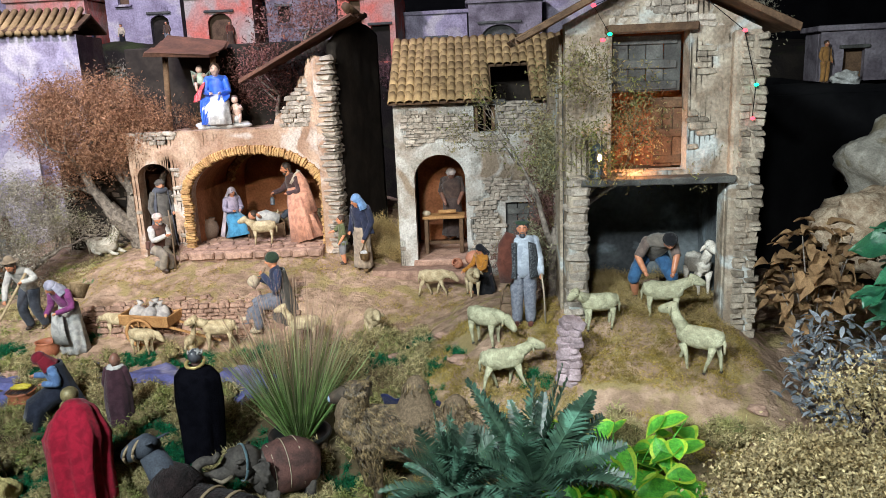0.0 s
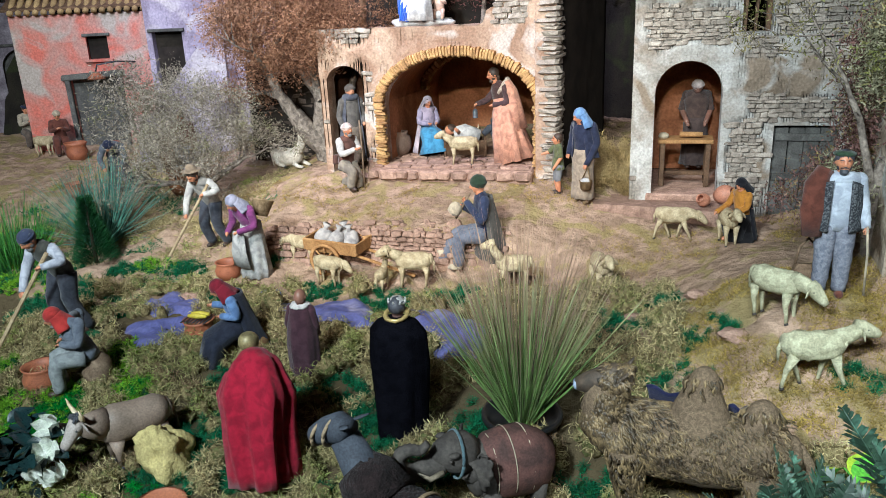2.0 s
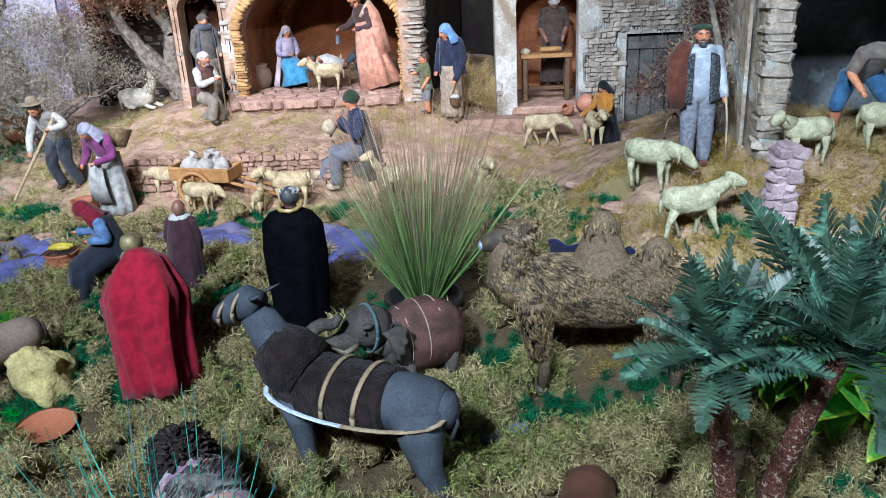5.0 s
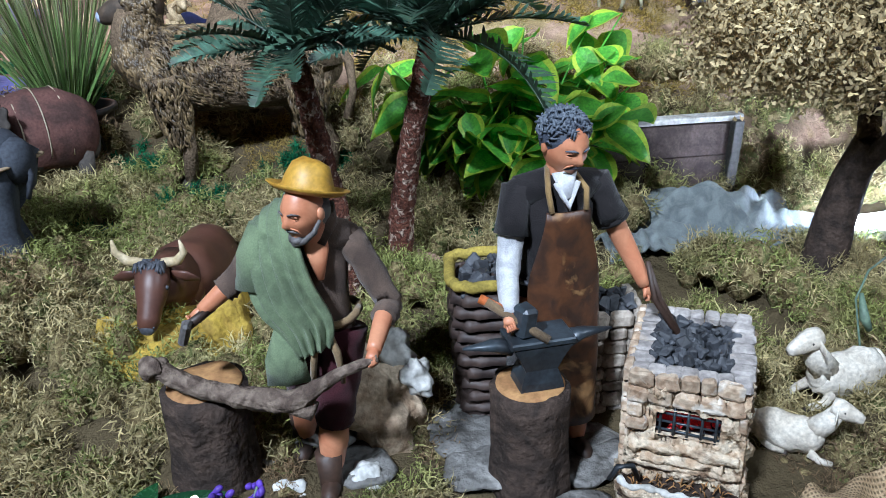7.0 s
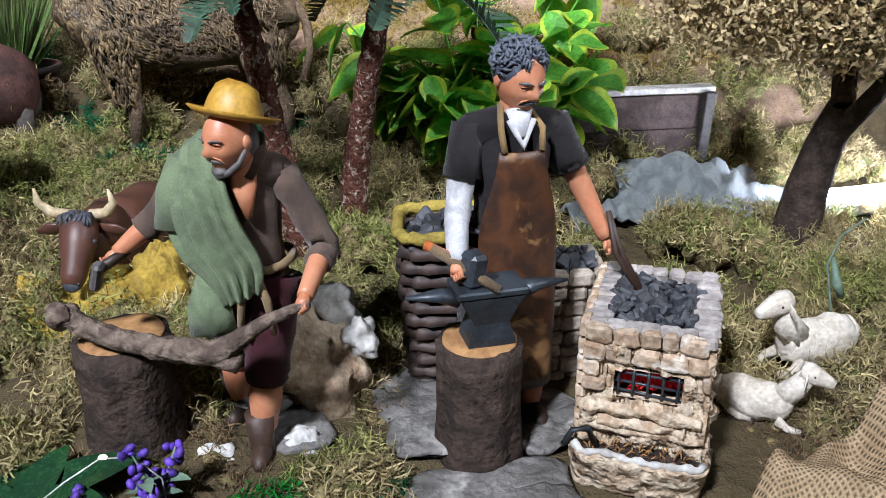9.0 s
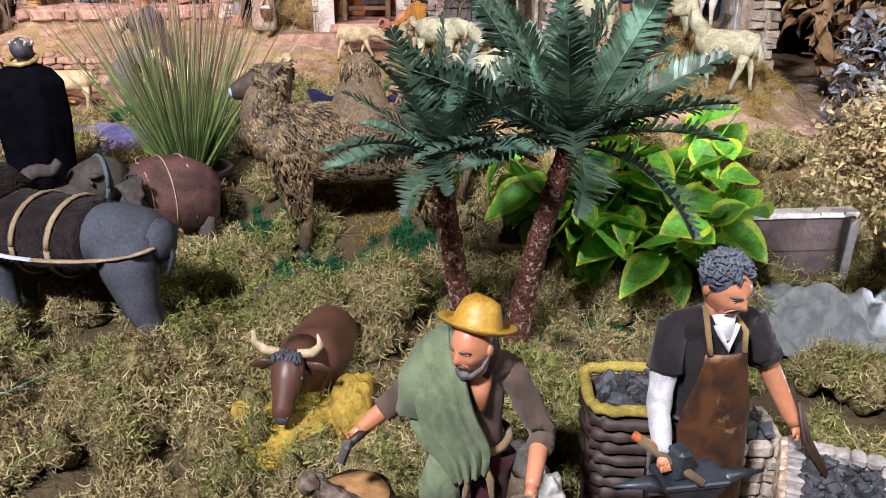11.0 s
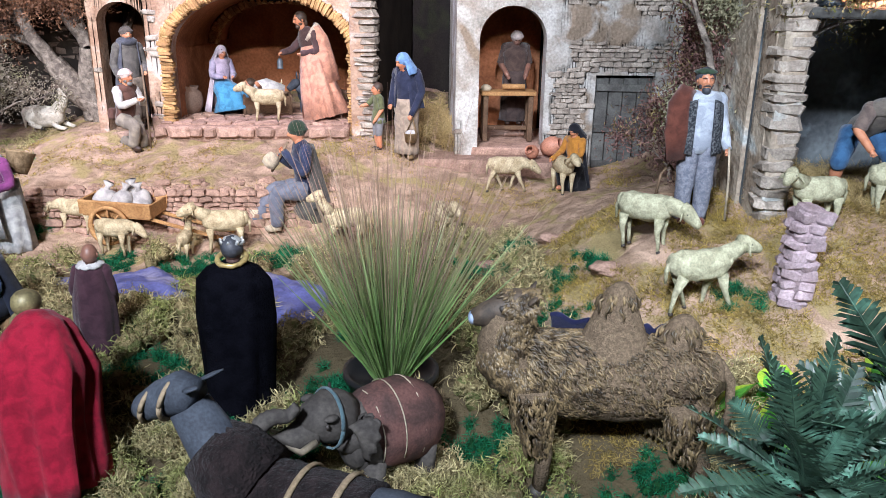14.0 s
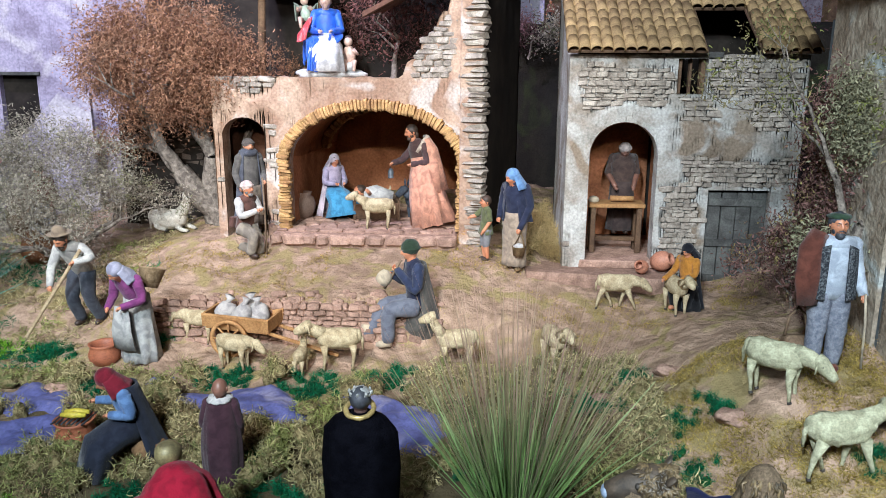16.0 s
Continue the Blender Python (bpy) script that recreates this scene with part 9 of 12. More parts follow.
s.tube([(-0.062, 2.695, 0.483), (0.0, 2.692, 0.483)], [0.0075, 0.0075], 12)
thing("rolling_pin", s, WOOD_LIGHT, "pale wooden rolling pin on the bench", "rolling pin")
s = Shape()
s.ball((-0.105, 2.70, 0.478), (0.016, 0.014, 0.010), 0, 12, None, 0.2, 60)
thing("dough", s, C_CREAM, "lump of pale dough on the bench", "dough")

# manger with child
mg = thing("manger", None, None, "wooden manger filled with straw", "manger", pose(-0.735, 2.885, 0.376, 0, 0, 12))
for c, sz, rt in (((0, -0.035, 0.03), (0.13, 0.008, 0.05), (18, 0, 0)), ((0, 0.035, 0.03), (0.13, 0.008, 0.05), (-18, 0, 0)), ((0, 0, 0.012), (0.13, 0.05, 0.008), (0, 0, 0)), ((-0.066, 0, 0.03), (0.008, 0.08, 0.06), (0, 0, 0)), ((0.066, 0, 0.03), (0.008, 0.08, 0.06), (0, 0, 0))):
    s = Shape()
    s.box(c, sz, 0, rt, 0.001, 0.1)
    part("board", s, WOOD, mg)
ch = Shape()
ch.tube([(-0.035, 0, 0.075), (0.0, 0, 0.082), (0.05, 0.0, 0.07)], [(0.024, 0.018), (0.028, 0.02), (0.018, 0.012)], 16, 1, True, None, 0.15, 50)
ch.ball((-0.05, 0, 0.09), 0.017, 0, 14)
ch.ball((-0.045, 0.0, 0.095), (0.018, 0.018, 0.015), 2, 12, None, 0.1, 80)
ch.tube([(-0.02, -0.02, 0.085), (-0.03, -0.04, 0.10)], [0.007, 0.005], 8, 0)
thing("child_figurine", ch, [SKIN, C_WHITE, HAIR_BROWN], "swaddled child figurine in white cloth lying in the manger", "figurine", pose(-0.735, 2.885, 0.372, 0, 0, 12))

# cart with sacks
ct = thing("hand_cart", None, None, "light wooden two-wheeled cart loaded with grey sacks", "cart", pose(-0.955, 2.268, 0.182, 0, 0, -6))
for c, sz, rt in (((0, 0, 0.062), (0.15, 0.085, 0.006), (0, 3, 0)), ((0, -0.045, 0.080), (0.16, 0.006, 0.034), (12, 3, 0)), ((0, 0.045, 0.080), (0.16, 0.006, 0.034), (-12, 3, 0)), ((-0.078, 0, 0.084), (0.006, 0.084, 0.034), (0, 8, 0)), ((0.076, 0, 0.074), (0.006, 0.084, 0.030), (0, -4, 0))):
    s = Shape()
    s.box(c, sz, 0, rt, 0.0008, 0.12)
    part("side_board", s, WOOD_LIGHT, ct)
for yy in (-0.056, 0.056):
    wh = new("wheel")
    wh.parent = ct
    wh.matrix_basis = pose(-0.012, yy, 0.045, 90, 0, 0)
    s = Shape()
    s.lathe([(0.037, -0.004), (0.045, -0.004), (0.045, 0.004), (0.037, 0.004), (0.037, -0.004)], (0, 0, 0), 28)
    part("rim", s, WOOD_LIGHT, wh)
    s = Shape()
    s.lathe([(0.0, -0.008), (0.008, -0.008), (0.009, 0.0), (0.008, 0.008), (0.0, 0.008)], (0, 0, 0), 14)
    part("hub", s, WOOD_LIGHT, wh)
    for k in range(8):
        a = math.pi * k / 4
        s = Shape()
        s.tube([(0.008 * math.cos(a), 0.008 * math.sin(a), 0), (0.038 * math.cos(a), 0.038 * math.sin(a), 0)], [0.0024, 0.0024], 6)
        part("spoke", s, WOOD_LIGHT, wh)
s = Shape()
s.tube([(-0.012, -0.06, 0.045), (-0.012, 0.06, 0.045)], [0.004, 0.004], 8)
part("axle", s, WOOD, ct)
for yy in (-0.03, 0.03):
    s = Shape()
    s.box((0.155, yy, 0.034), (0.17, 0.007, 0.007), 0, (0, 14, 0), 0.0005)
    part("shaft", s, WOOD_LIGHT, ct)
SACK = cloth(0.46, 0.43, 0.41)
for i, (sx_, sy_, sz_) in enumerate(((-0.045, 0.0, 0.085), (0.0, -0.015, 0.086), (0.035, 0.012, 0.084), (0.005, 0.022, 0.088))):
    s = Shape()
    s.ball((0, 0, 0.022), (0.026, 0.024, 0.026), 0, 16, None, 0.2, 40)
    s.tube([(0, 0, 0.042), (0.003, 0, 0.052), (0.006, 0, 0.062)], [(0.009, 0.008), (0.005, 0.005), (0.012, 0.011)], 12, 0, True, None, 0.3, 90)
    thing("sack", s, SACK, "small tied grey sack lying in the cart", "sack", pose(-0.955, 2.268, 0.182, 0, 0, -6) @ pose(sx_, sy_, sz_ - 0.018, rnd.uniform(-15, 15), rnd.uniform(-15, 15), i * 70), "sacks in the cart")

# stone post near the camel
ps = thing("stone_post", None, None, "short post of stacked mauve stones", "post", pose(0.262, 1.645, floor_z(0.262, 1.645) - 0.012, 2, 3, 0))
s = Shape()
s.tube([(0, 0, 0), (0, 0, 0.14)], [0.020, 0.017], 12)
part("core", s, STONE_MAUVE, ps)
rnd = random.Random(14)
z = 0.0
while z < 0.142:
    h = rnd.uniform(0.012, 0.02)
    for k, (ox, oy) in enumerate(((-0.010, -0.009), (0.011, -0.010), (-0.009, 0.010), (0.010, 0.011))):
        sh_ = rnd.uniform(-0.004, 0.004)
        piece("stone", rnd.choice(STONES["stone_mauve"]), ps, (ox + sh_, oy, z + h / 2), (0.027 + rnd.uniform(-0.005, 0.005), 0.024, h * 1.02), (rnd.uniform(-14, 14), rnd.uniform(-14, 14), rnd.uniform(-25, 25)))
    z += h
piece("stone", STONES["stone_mauve"][0], ps, (0.0, 0, 0.150), (0.036, 0.034, 0.018), (4, 3, 20))

# the herdsman's basket
s = Shape()
s.box((0, 0, 0.026), (0.046, 0.026, 0.050), 0, (0, 4, 0), 0.003, 0.2, 3)
s.tube([(-0.02, 0, 0.05), (-0.014, 0, 0.085), (0.0, 0, 0.10), (0.014, 0, 0.085), (0.02, 0, 0.05)], [0.0026] * 5, 8)
thing("basket", s, material("wicker_box", (0.19, 0.13, 0.085), (0.12, 0.08, 0.05), 0.85, 400, 60, 0.8, 0.002), "small brown wicker basket with hoop handle", "basket", pose(0.145, 1.90, floor_z(0.145, 1.90) + 0.0, 0, 0, 8))

# the pack animal with a striped blanket and fur saddle at the front edge
STRIPED = material("striped_blanket", (0.42, 0.20, 0.19), (0.38, 0.30, 0.26), 0.9, 500, 60, 0.5, 0.001, c3=(0.20, 0.13, 0.20), c3_at=0.54, speck=0.5)
FURGREY = material("grey_fur_saddle", (0.16, 0.15, 0.145), (0.05, 0.048, 0.046), 0.95, 500, 60, 0.6, 0.003, island=0.5)
MANE = material("dark_curly_mane", (0.035, 0.027, 0.024), (0.016, 0.013, 0.012), 0.8, 500, 60, 0.6, 0.002, island=0.4)


def saddle_extra(s):
    def over(half, y0, y1, rise, waves):
        def pt(u, v):
            a = radians(-half + 2 * half * v)
            y = y0 + (y1 - y0) * u
            return ((0.27 + rise) * math.sin(a), y + 0.02 * math.sin(waves * v), 1.06 + (0.29 + rise) * math.cos(a) + 0.008 * math.sin(waves * 1.7 * v + 6 * u))
        return pt
    s.sheet(over(104, -0.40, 0.46, 0.015, 9), 16, 40, 4, 0.02)
    for y in (-0.36, -0.20, 0.22, 0.40):
        s.sheet(over(102, y - 0.022, y + 0.022, 0.028, 9), 2, 40, 6, 0.012)
    for y0, y1 in ((-0.44, -0.40), (0.46, 0.50)):
        s.sheet(over(105, y0, y1, 0.022, 9), 2, 40, 3, 0.02)
    s.sheet(over(46, -0.16, 0.18, 0.05, 5), 8, 20, 5, 0.04)
    rnd = random.Random(6)
    for _ in range(900):
        a, y = radians(rnd.uniform(-46, 46)), rnd.uniform(-0.16, 0.18)
        p = Vector((0.33 * math.sin(a), y, 1.06 + 0.35 * math.cos(a)))
        d = Vector((rnd.uniform(-0.06, 0.06), rnd.uniform(-0.06, 0.06), rnd.uniform(0.02, 0.05)))
        s.tube([p, p + d * 0.6, p + d + Vector((d.y, d.x, -0.02))], [0.009, 0.008, 0.003], 4, 5)
    for _ in range(1100):
        u, a = rnd.random(), rnd.uniform(0, 2 * math.pi)
        c = Vector((0, -0.50, 1.20)).lerp(Vector((0, -0.96, 1.24)), u)
        o = Vector((math.cos(a) * (0.20 - 0.06 * u), 0.15 * math.sin(a), 0.21 * math.sin(a)))
        p = c + o
        d = Vector((rnd.uniform(-0.07, 0.07), rnd.uniform(-0.07, 0.07), rnd.uniform(-0.07, 0.05)))
        s.tube([p, p + d + o * 0.15, p + d * 1.2 - o * 0.05], [0.016, 0.018, 0.006], 5, 7)


pk_ = beast([(-0.56, 1.14, 0.18, 0.22), (-0.35, 1.09, 0.235, 0.26), (0.1, 1.06, 0.25, 0.26), (0.5, 1.09, 0.25, 0.26), (0.70, 1.10, 0.19, 0.20)],
            [[(k * 0.15, y, 0.95, 0.14), (k * 0.15, y + 0.04, 0.55, 0.075), (k * 0.15, y, 0.05, 0.055)] for k in (-1, 1) for y in (-0.46, 0.54)],
            [(0, -0.50, 1.14, 0.19, 0.25), (0, -0.74, 1.18, 0.155, 0.19), (0, -0.92, 1.20, 0.13, 0.15)], [(0, -0.86, 1.26, 0.11, 0.12), (0, -0.98, 1.22, 0.13, 0.14), (0, -1.12, 1.06, 0.10, 0.11), (0, -1.20, 0.94, 0.075, 0.085)],
            [((k * 0.08, -0.88, 1.32), (k * 0.14, -0.82, 1.44), 0.05) for k in (-1, 1)], [(0, 0.80, 1.12, 0.04), (0, 0.88, 0.85, 0.025), (0, 0.88, 0.5, 0.04)], (), 0, 40, saddle_extra, 22)
low = min(p[2] for p in pk_.v)
pk_.v = [(p[0] * 0.150, p[1] * 0.140, (p[2] - low) * 0.118) for p in pk_.v]
thing("pack_animal_figurine", pk_, [material("dun_grey_hide", (0.115, 0.10, 0.09), (0.07, 0.06, 0.055), 0.7, 300, 20, 0.3, 0.001, speck=0.5), HOOF, MANE, C_BLACK, STRIPED, FURGREY, cloth(0.36, 0.34, 0.36), MANE],
      "grey pack animal figurine with striped pink blanket and fur saddle", "pack animal", pose(-0.548, 1.055, floor_z(-0.548, 1.055) - 0.02, 0, 0, -143))

# ---- plants and moss ----
def ribbons(name, roots, heads, length, width, bend, mat, label, category, kind="stuff", seed=1, points=4, taper=0.25, parent=None, droop=0.0, curl=0.0):
    """Many thin blades as one mesh. roots (n, 3), heads: first directions (n, 3); each blade curls by bend at every step."""
    r = np.random.RandomState(seed)
    n = len(roots)
    p = np.array(roots, float)
    d = np.array(heads, float)
    d /= np.linalg.norm(d, axis=1)[:, None] + 1e-9
    seg = (np.array(length, float) / (points - 1)).reshape(-1, 1) * np.ones((n, 1))
    side = np.cross(d, r.normal(size=(n, 3)))
    side /= np.linalg.norm(side, axis=1)[:, None] + 1e-9
    axis = r.normal(size=(n, 3))
    axis /= np.linalg.norm(axis, axis=1)[:, None] + 1e-9
    turn = (curl * r.uniform(0.3, 1.3, n))[:, None]
    wid = np.array(width, float).reshape(-1, 1) * np.ones((n, 1))
    rows = []
    for i in range(points):
        k = 1 - (1 - taper) * i / (points - 1)
        rows.append(np.stack([p - side * wid * 0.5 * k, p + side * wid * 0.5 * k], 1))
        p = p + d * seg
        d = d + r.normal(size=(n, 3)) * bend
        if curl:
            d = d * np.cos(turn) + np.cross(axis, d) * np.sin(turn) + axis * (axis * d).sum(1)[:, None] * (1 - np.cos(turn))
        d[:, 2] -= droop
        d /= np.linalg.norm(d, axis=1)[:, None] + 1e-9
    v = np.stack(rows, 1).reshape(n, points * 2, 3)
    base = (np.arange(n) * points * 2)[:, None, None]
    quad = np.array([[2 * i, 2 * i + 1, 2 * i + 3, 2 * i + 2] for i in range(points - 1)])[None]
    f = (base + quad).reshape(-1, 4)
    me = bpy.data.meshes.new(name)
    me.vertices.add(n * points * 2)
    me.vertices.foreach_set("co", v.reshape(-1))
    me.loops.add(f.size)
    me.loops.foreach_set("vertex_index", f.reshape(-1).astype(np.int32))
    me.polygons.add(len(f))
    me.polygons.foreach_set("loop_start", np.arange(0, f.size, 4, dtype=np.int32))
    me.polygons.foreach_set("loop_total", np.full(len(f), 4, dtype=np.int32))
    me.materials.append(mat)
    me.update(calc_edges=True)
    me.validate()
    ob = new(name, me)
    if parent is not None:
        ob.parent = parent
        return tagged(ob, label, kind=kind)
    return tagged(ob, label, category, kind=kind)


MOSS = material("dry_tan_moss", (0.48, 0.41, 0.215), (0.31, 0.26, 0.13), 0.95, 300, 9, 0.0, island=0.55, c3=(0.26, 0.28, 0.09), c3_at=0.55, through=0.25)
EMERALD = material("emerald_moss", (0.022, 0.17, 0.075), (0.012, 0.095, 0.042), 0.9, 300, 20, 0.0, island=0.5, through=0.2)
LIME = material("lime_moss", (0.26, 0.50, 0.03), (0.13, 0.32, 0.02), 0.85, 300, 20, 0.0, island=0.5, through=0.3)
YELLOW = material("yellow_flock", (0.38, 0.28, 0.075), (0.27, 0.20, 0.065), 0.95, 300, 14, 0.0, island=0.5, through=0.2)
STRAW = material("straw", (0.46, 0.36, 0.17), (0.34, 0.25, 0.11), 0.9, 300, 14, 0.0, island=0.4, through=0.2)
ground_cover_noise = np.random.RandomState(77)


def field(x, y, scale, shift):
    """Smooth random field between about -1 and 1."""
    return np.array([noise.noise(Vector((a * scale + shift, b * scale - shift, shift * 0.37))) for a, b in zip(x, y)])


WATERS = ((-1.27, 1.90, 0.085, 0.060, 0.1), (-1.33, 2.035, 0.088, 0.045, -0.5), (-1.09, 2.095, 0.032, 0.020, 0.0), (-0.865, 2.012, 0.130, 0.048, -0.15), (-0.555, 1.945, 0.110, 0.062, -0.85), (-0.205, 1.325, 0.035, 0.018, 0.2))


def stream_gap(x, y):
    """Distance of places from the rim of the nearest blue patch."""
    best = np.full(len(x), 9.0)
    for cx, cy, rx, ry, a in WATERS:
        u = (x - cx) * math.cos(a) + (y - cy) * math.sin(a)
        v = -(x - cx) * math.sin(a) + (y - cy) * math.cos(a)
        best = np.minimum(best, (np.hypot(u / rx, v / ry) - 1) * ry)
    return best


def clumps(name, label, mat, count, area, keep, radius, height, per, length, width, seed, curl=0.75, points=5, fuzz=0.8, bend=0.12, bed=None, mound=0.0):
    """Moss in round cushions: strands curl off many small domes. area: a rectangle, or spots (x, y, radius) to fill."""
    r = np.random.RandomState(seed)
    if isinstance(area[0], tuple):
        xs, ys = [], []
        for cx, cy, rr in area:
            m = max(2, int(count * rr * rr))
            th, k = r.uniform(0, 2 * math.pi, m), np.sqrt(r.uniform(0, 1, m)) * (1 + 0.25 * r.normal(size=m))
            xs.append(cx + rr * k * np.cos(th) * 1.25)
            ys.append(cy + rr * k * np.sin(th))
        x, y = np.concatenate(xs), np.concatenate(ys)
    else:
        x, y = r.uniform(area[0], area[1], count), r.uniform(area[2], area[3], count)
    ok = keep(x, y)
    x, y = x[ok], y[ok]
    z = np.array([floor_z(a, b) for a, b in zip(x, y)]) - 0.004
    z = z + mound * np.clip(field(x, y, 11, 5.7) + 0.15, 0, 0.9) * np.clip((y - 0.86) / 0.25, 0.0, 1.0)
    n = len(x)
    rad = r.uniform(radius[0], radius[1], n)
    high = r.uniform(height[0], height[1], n) * np.clip(0.45 + (y - 0.75) / 0.4, 0.45, 1.0)
    who = np.repeat(np.arange(n), per)
    d = r.normal(size=(len(who), 3))
    d[:, 2] = np.abs(d[:, 2])
    d /= np.linalg.norm(d, axis=1)[:, None]
    shell = (1 - 0.35 * r.uniform(0, 1, len(who)) ** 2)[:, None]
    roots = np.stack([x, y, z], 1)[who] + d * np.stack([rad, rad, high], 1)[who] * shell
    heads = d * 0.7 + r.normal(size=d.shape) * fuzz
    ob = ribbons(name, roots, heads, r.uniform(length[0], length[1], len(who)), r.uniform(width[0], width[1], len(who)), bend, mat, label, "moss", seed=seed, points=points, curl=curl)
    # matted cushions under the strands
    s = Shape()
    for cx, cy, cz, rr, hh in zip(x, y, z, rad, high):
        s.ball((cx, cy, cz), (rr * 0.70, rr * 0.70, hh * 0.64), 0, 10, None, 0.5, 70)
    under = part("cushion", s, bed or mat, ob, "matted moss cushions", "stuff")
    return ob


def near(spots):
    def keep(x, y):
        out = np.zeros(len(x), bool)
        for cx, cy, rr in spots:
            out |= np.hypot(x - cx, y - cy) < rr
        return out
    return keep


def moss(name, label, mat, count, area, keep, length, width, seed, bend=0.75, mound=0.012, rise=0.6, points=4):
    r = np.random.RandomState(seed)
    x = r.uniform(area[0], area[1], count)
    y = r.uniform(area[2], area[3], count)
    ok = keep(x, y)
    x, y = x[ok], y[ok]
    z = np.array([floor_z(a, b) for a, b in zip(x, y)])
    lump = np.clip(field(x, y, 26, 3.3) + 0.30, 0, 1.1) + 0.5 * np.clip(field(x, y, 55, 8.3) + 0.2, 0, 1)
    z = z - 0.004 + lump * mound * r.uniform(0.55, 1.0, len(x))
    heads = r.normal(size=(len(x), 3))
    heads[:, 2] = np.abs(heads[:, 2]) * rise + 0.15
    return ribbons(name, np.stack([x, y, z], 1), heads, r.uniform(length[0], length[1], len(x)), r.uniform(width[0], width[1], len(x)), bend, mat, label, "moss", seed=seed, points=points)


def off_slabs(x, y):
    return ~((x > 0.10) & (x < 0.27) & (y > 0.70) & (y < 0.95)) & ~((x > 0.235) & (x < 0.37) & (y > 0.745) & (y < 0.875)) & ~((x > -0.02) & (x < 0.08) & (y > 0.83) & (y < 0.90)) & ~((x > 0.44) & (x < 0.70) & (y > 1.17) & (y < 1.34))


GREEN_SPOTS = ((-0.95, 1.42, 0.06), (-0.84, 1.66, 0.055), (-0.60, 1.555, 0.055), (-1.50, 1.86, 0.055), (-1.42, 2.24, 0.05), (-1.72, 1.98, 0.07), (-1.86, 2.20, 0.07), (-0.90, 1.52, 0.05), (-0.62, 1.62, 0.05), (-0.47, 1.50, 0.05), (-1.66, 2.08, 0.07), (-1.0, 1.70, 0.055), (-0.976, 1.515, 0.06), (-0.834, 1.45, 0.045), (-0.72, 1.70, 0.06), (-1.08, 1.95, 0.03), (-0.90, 1.62, 0.05), (-0.66, 1.44, 0.03), (-0.43, 1.60, 0.06), (-0.20, 1.50, 0.05), (-0.13, 1.36, 0.06), (0.0, 1.40, 0.05), (-0.95, 2.12, 0.05), (-0.75, 2.10, 0.06), (-0.58, 2.12, 0.05), (-0.20, 1.95, 0.05), (-0.03, 1.86, 0.045), (-0.09, 1.72, 0.045), (-0.36, 1.78, 0.05), (-1.52, 1.99, 0.06), (-1.20, 2.05, 0.035), (-1.60, 2.22, 0.05), (-1.16, 2.28, 0.03), (-0.10, 2.06, 0.035), (0.19, 1.66, 0.03), (-0.80, 1.80, 0.035), (-1.22, 1.52, 0.03), (0.24, 1.22, 0.045), (-0.27, 1.30, 0.03), (0.098, 0.806, 0.014))
LIME_SPOTS = ((-2.13, 2.36, 0.10), (-1.95, 2.12, 0.10), (-1.97, 2.25, 0.07), (-1.305, 1.795, 0.045), (-1.27, 1.72, 0.035), (-1.46, 1.60, 0.05), (-1.35, 1.63, 0.045), (-1.40, 1.52, 0.05), (-1.12, 1.60, 0.035), (-1.22, 1.45, 0.045), (-1.186, 1.655, 0.045), (-1.26, 1.52, 0.05), (-1.063, 1.315, 0.04), (-1.54, 2.24, 0.045), (-1.58, 1.70, 0.04))
GRASS_SPOTS = ((-2.05, 2.24, 0.10), (-1.18, 1.667, 0.045), (-1.31, 1.58, 0.07), (-1.33, 1.50, 0.05), (-1.34, 1.44, 0.05), (0.06, 0.735, 0.045), (0.02, 0.778, 0.030), (-0.98, 1.38, 0.03))
green_keep, lime_keep, grass_keep = near(GREEN_SPOTS), near(LIME_SPOTS), near(GRASS_SPOTS)
bare = near(((0.75, 1.19, 0.05), (0.83, 1.19, 0.05), (0.91, 1.19, 0.05), (0.98, 1.19, 0.05), (-0.90, 1.35, 0.06), (-1.05, 1.52, 0.06), (-0.01, 0.83, 0.055), (-0.085, 0.85, 0.05), (0.05, 0.86, 0.05), (-0.04, 0.80, 0.035), (0.16, 0.74, 0.07), (0.34, 0.73, 0.06), (0.40, 0.80, 0.035), (0.19, 0.94, 0.055), (0.268, 0.93, 0.03), (0.297, 0.806, 0.065), (0.46, 0.72, 0.07), (0.53, 0.70, 0.06)))


def tan_keep(x, y):
    return (field(x, y, 7, 1.1) > -0.40) & off_slabs(x, y) & (stream_gap(x, y) > 0.012) & ~green_keep(x, y) & ~lime_keep(x, y) & ~grass_keep(x, y) & ~bare(x, y)


BROWNMOSS = material("brown_moss", (0.24, 0.17, 0.095), (0.15, 0.105, 0.06), 0.95, 300, 9, 0.0, island=0.5, through=0.2)
OLIVEMOSS = material("olive_moss", (0.28, 0.31, 0.10), (0.17, 0.19, 0.06), 0.95, 300, 9, 0.0, island=0.5, through=0.2)
GRASSGREEN = material("vivid_green_moss", (0.025, 0.30, 0.035), (0.015, 0.18, 0.025), 0.85, 300, 20, 0.0, island=0.45, through=0.3)
# Darker than its strands: the shade deep between them is put into the colour.
GREENBED = material("green_moss_bed_shade", (0.012, 0.065, 0.018), (0.008, 0.035, 0.012), 0.95, 420, 40, 1.0, 0.006)
MATTED = material("matted_moss", (0.33, 0.27, 0.13), (0.12, 0.09, 0.042), 0.95, 700, 90, 1.0, 0.006, c3=(0.14, 0.15, 0.055), c3_at=0.56, bumpscale=330)
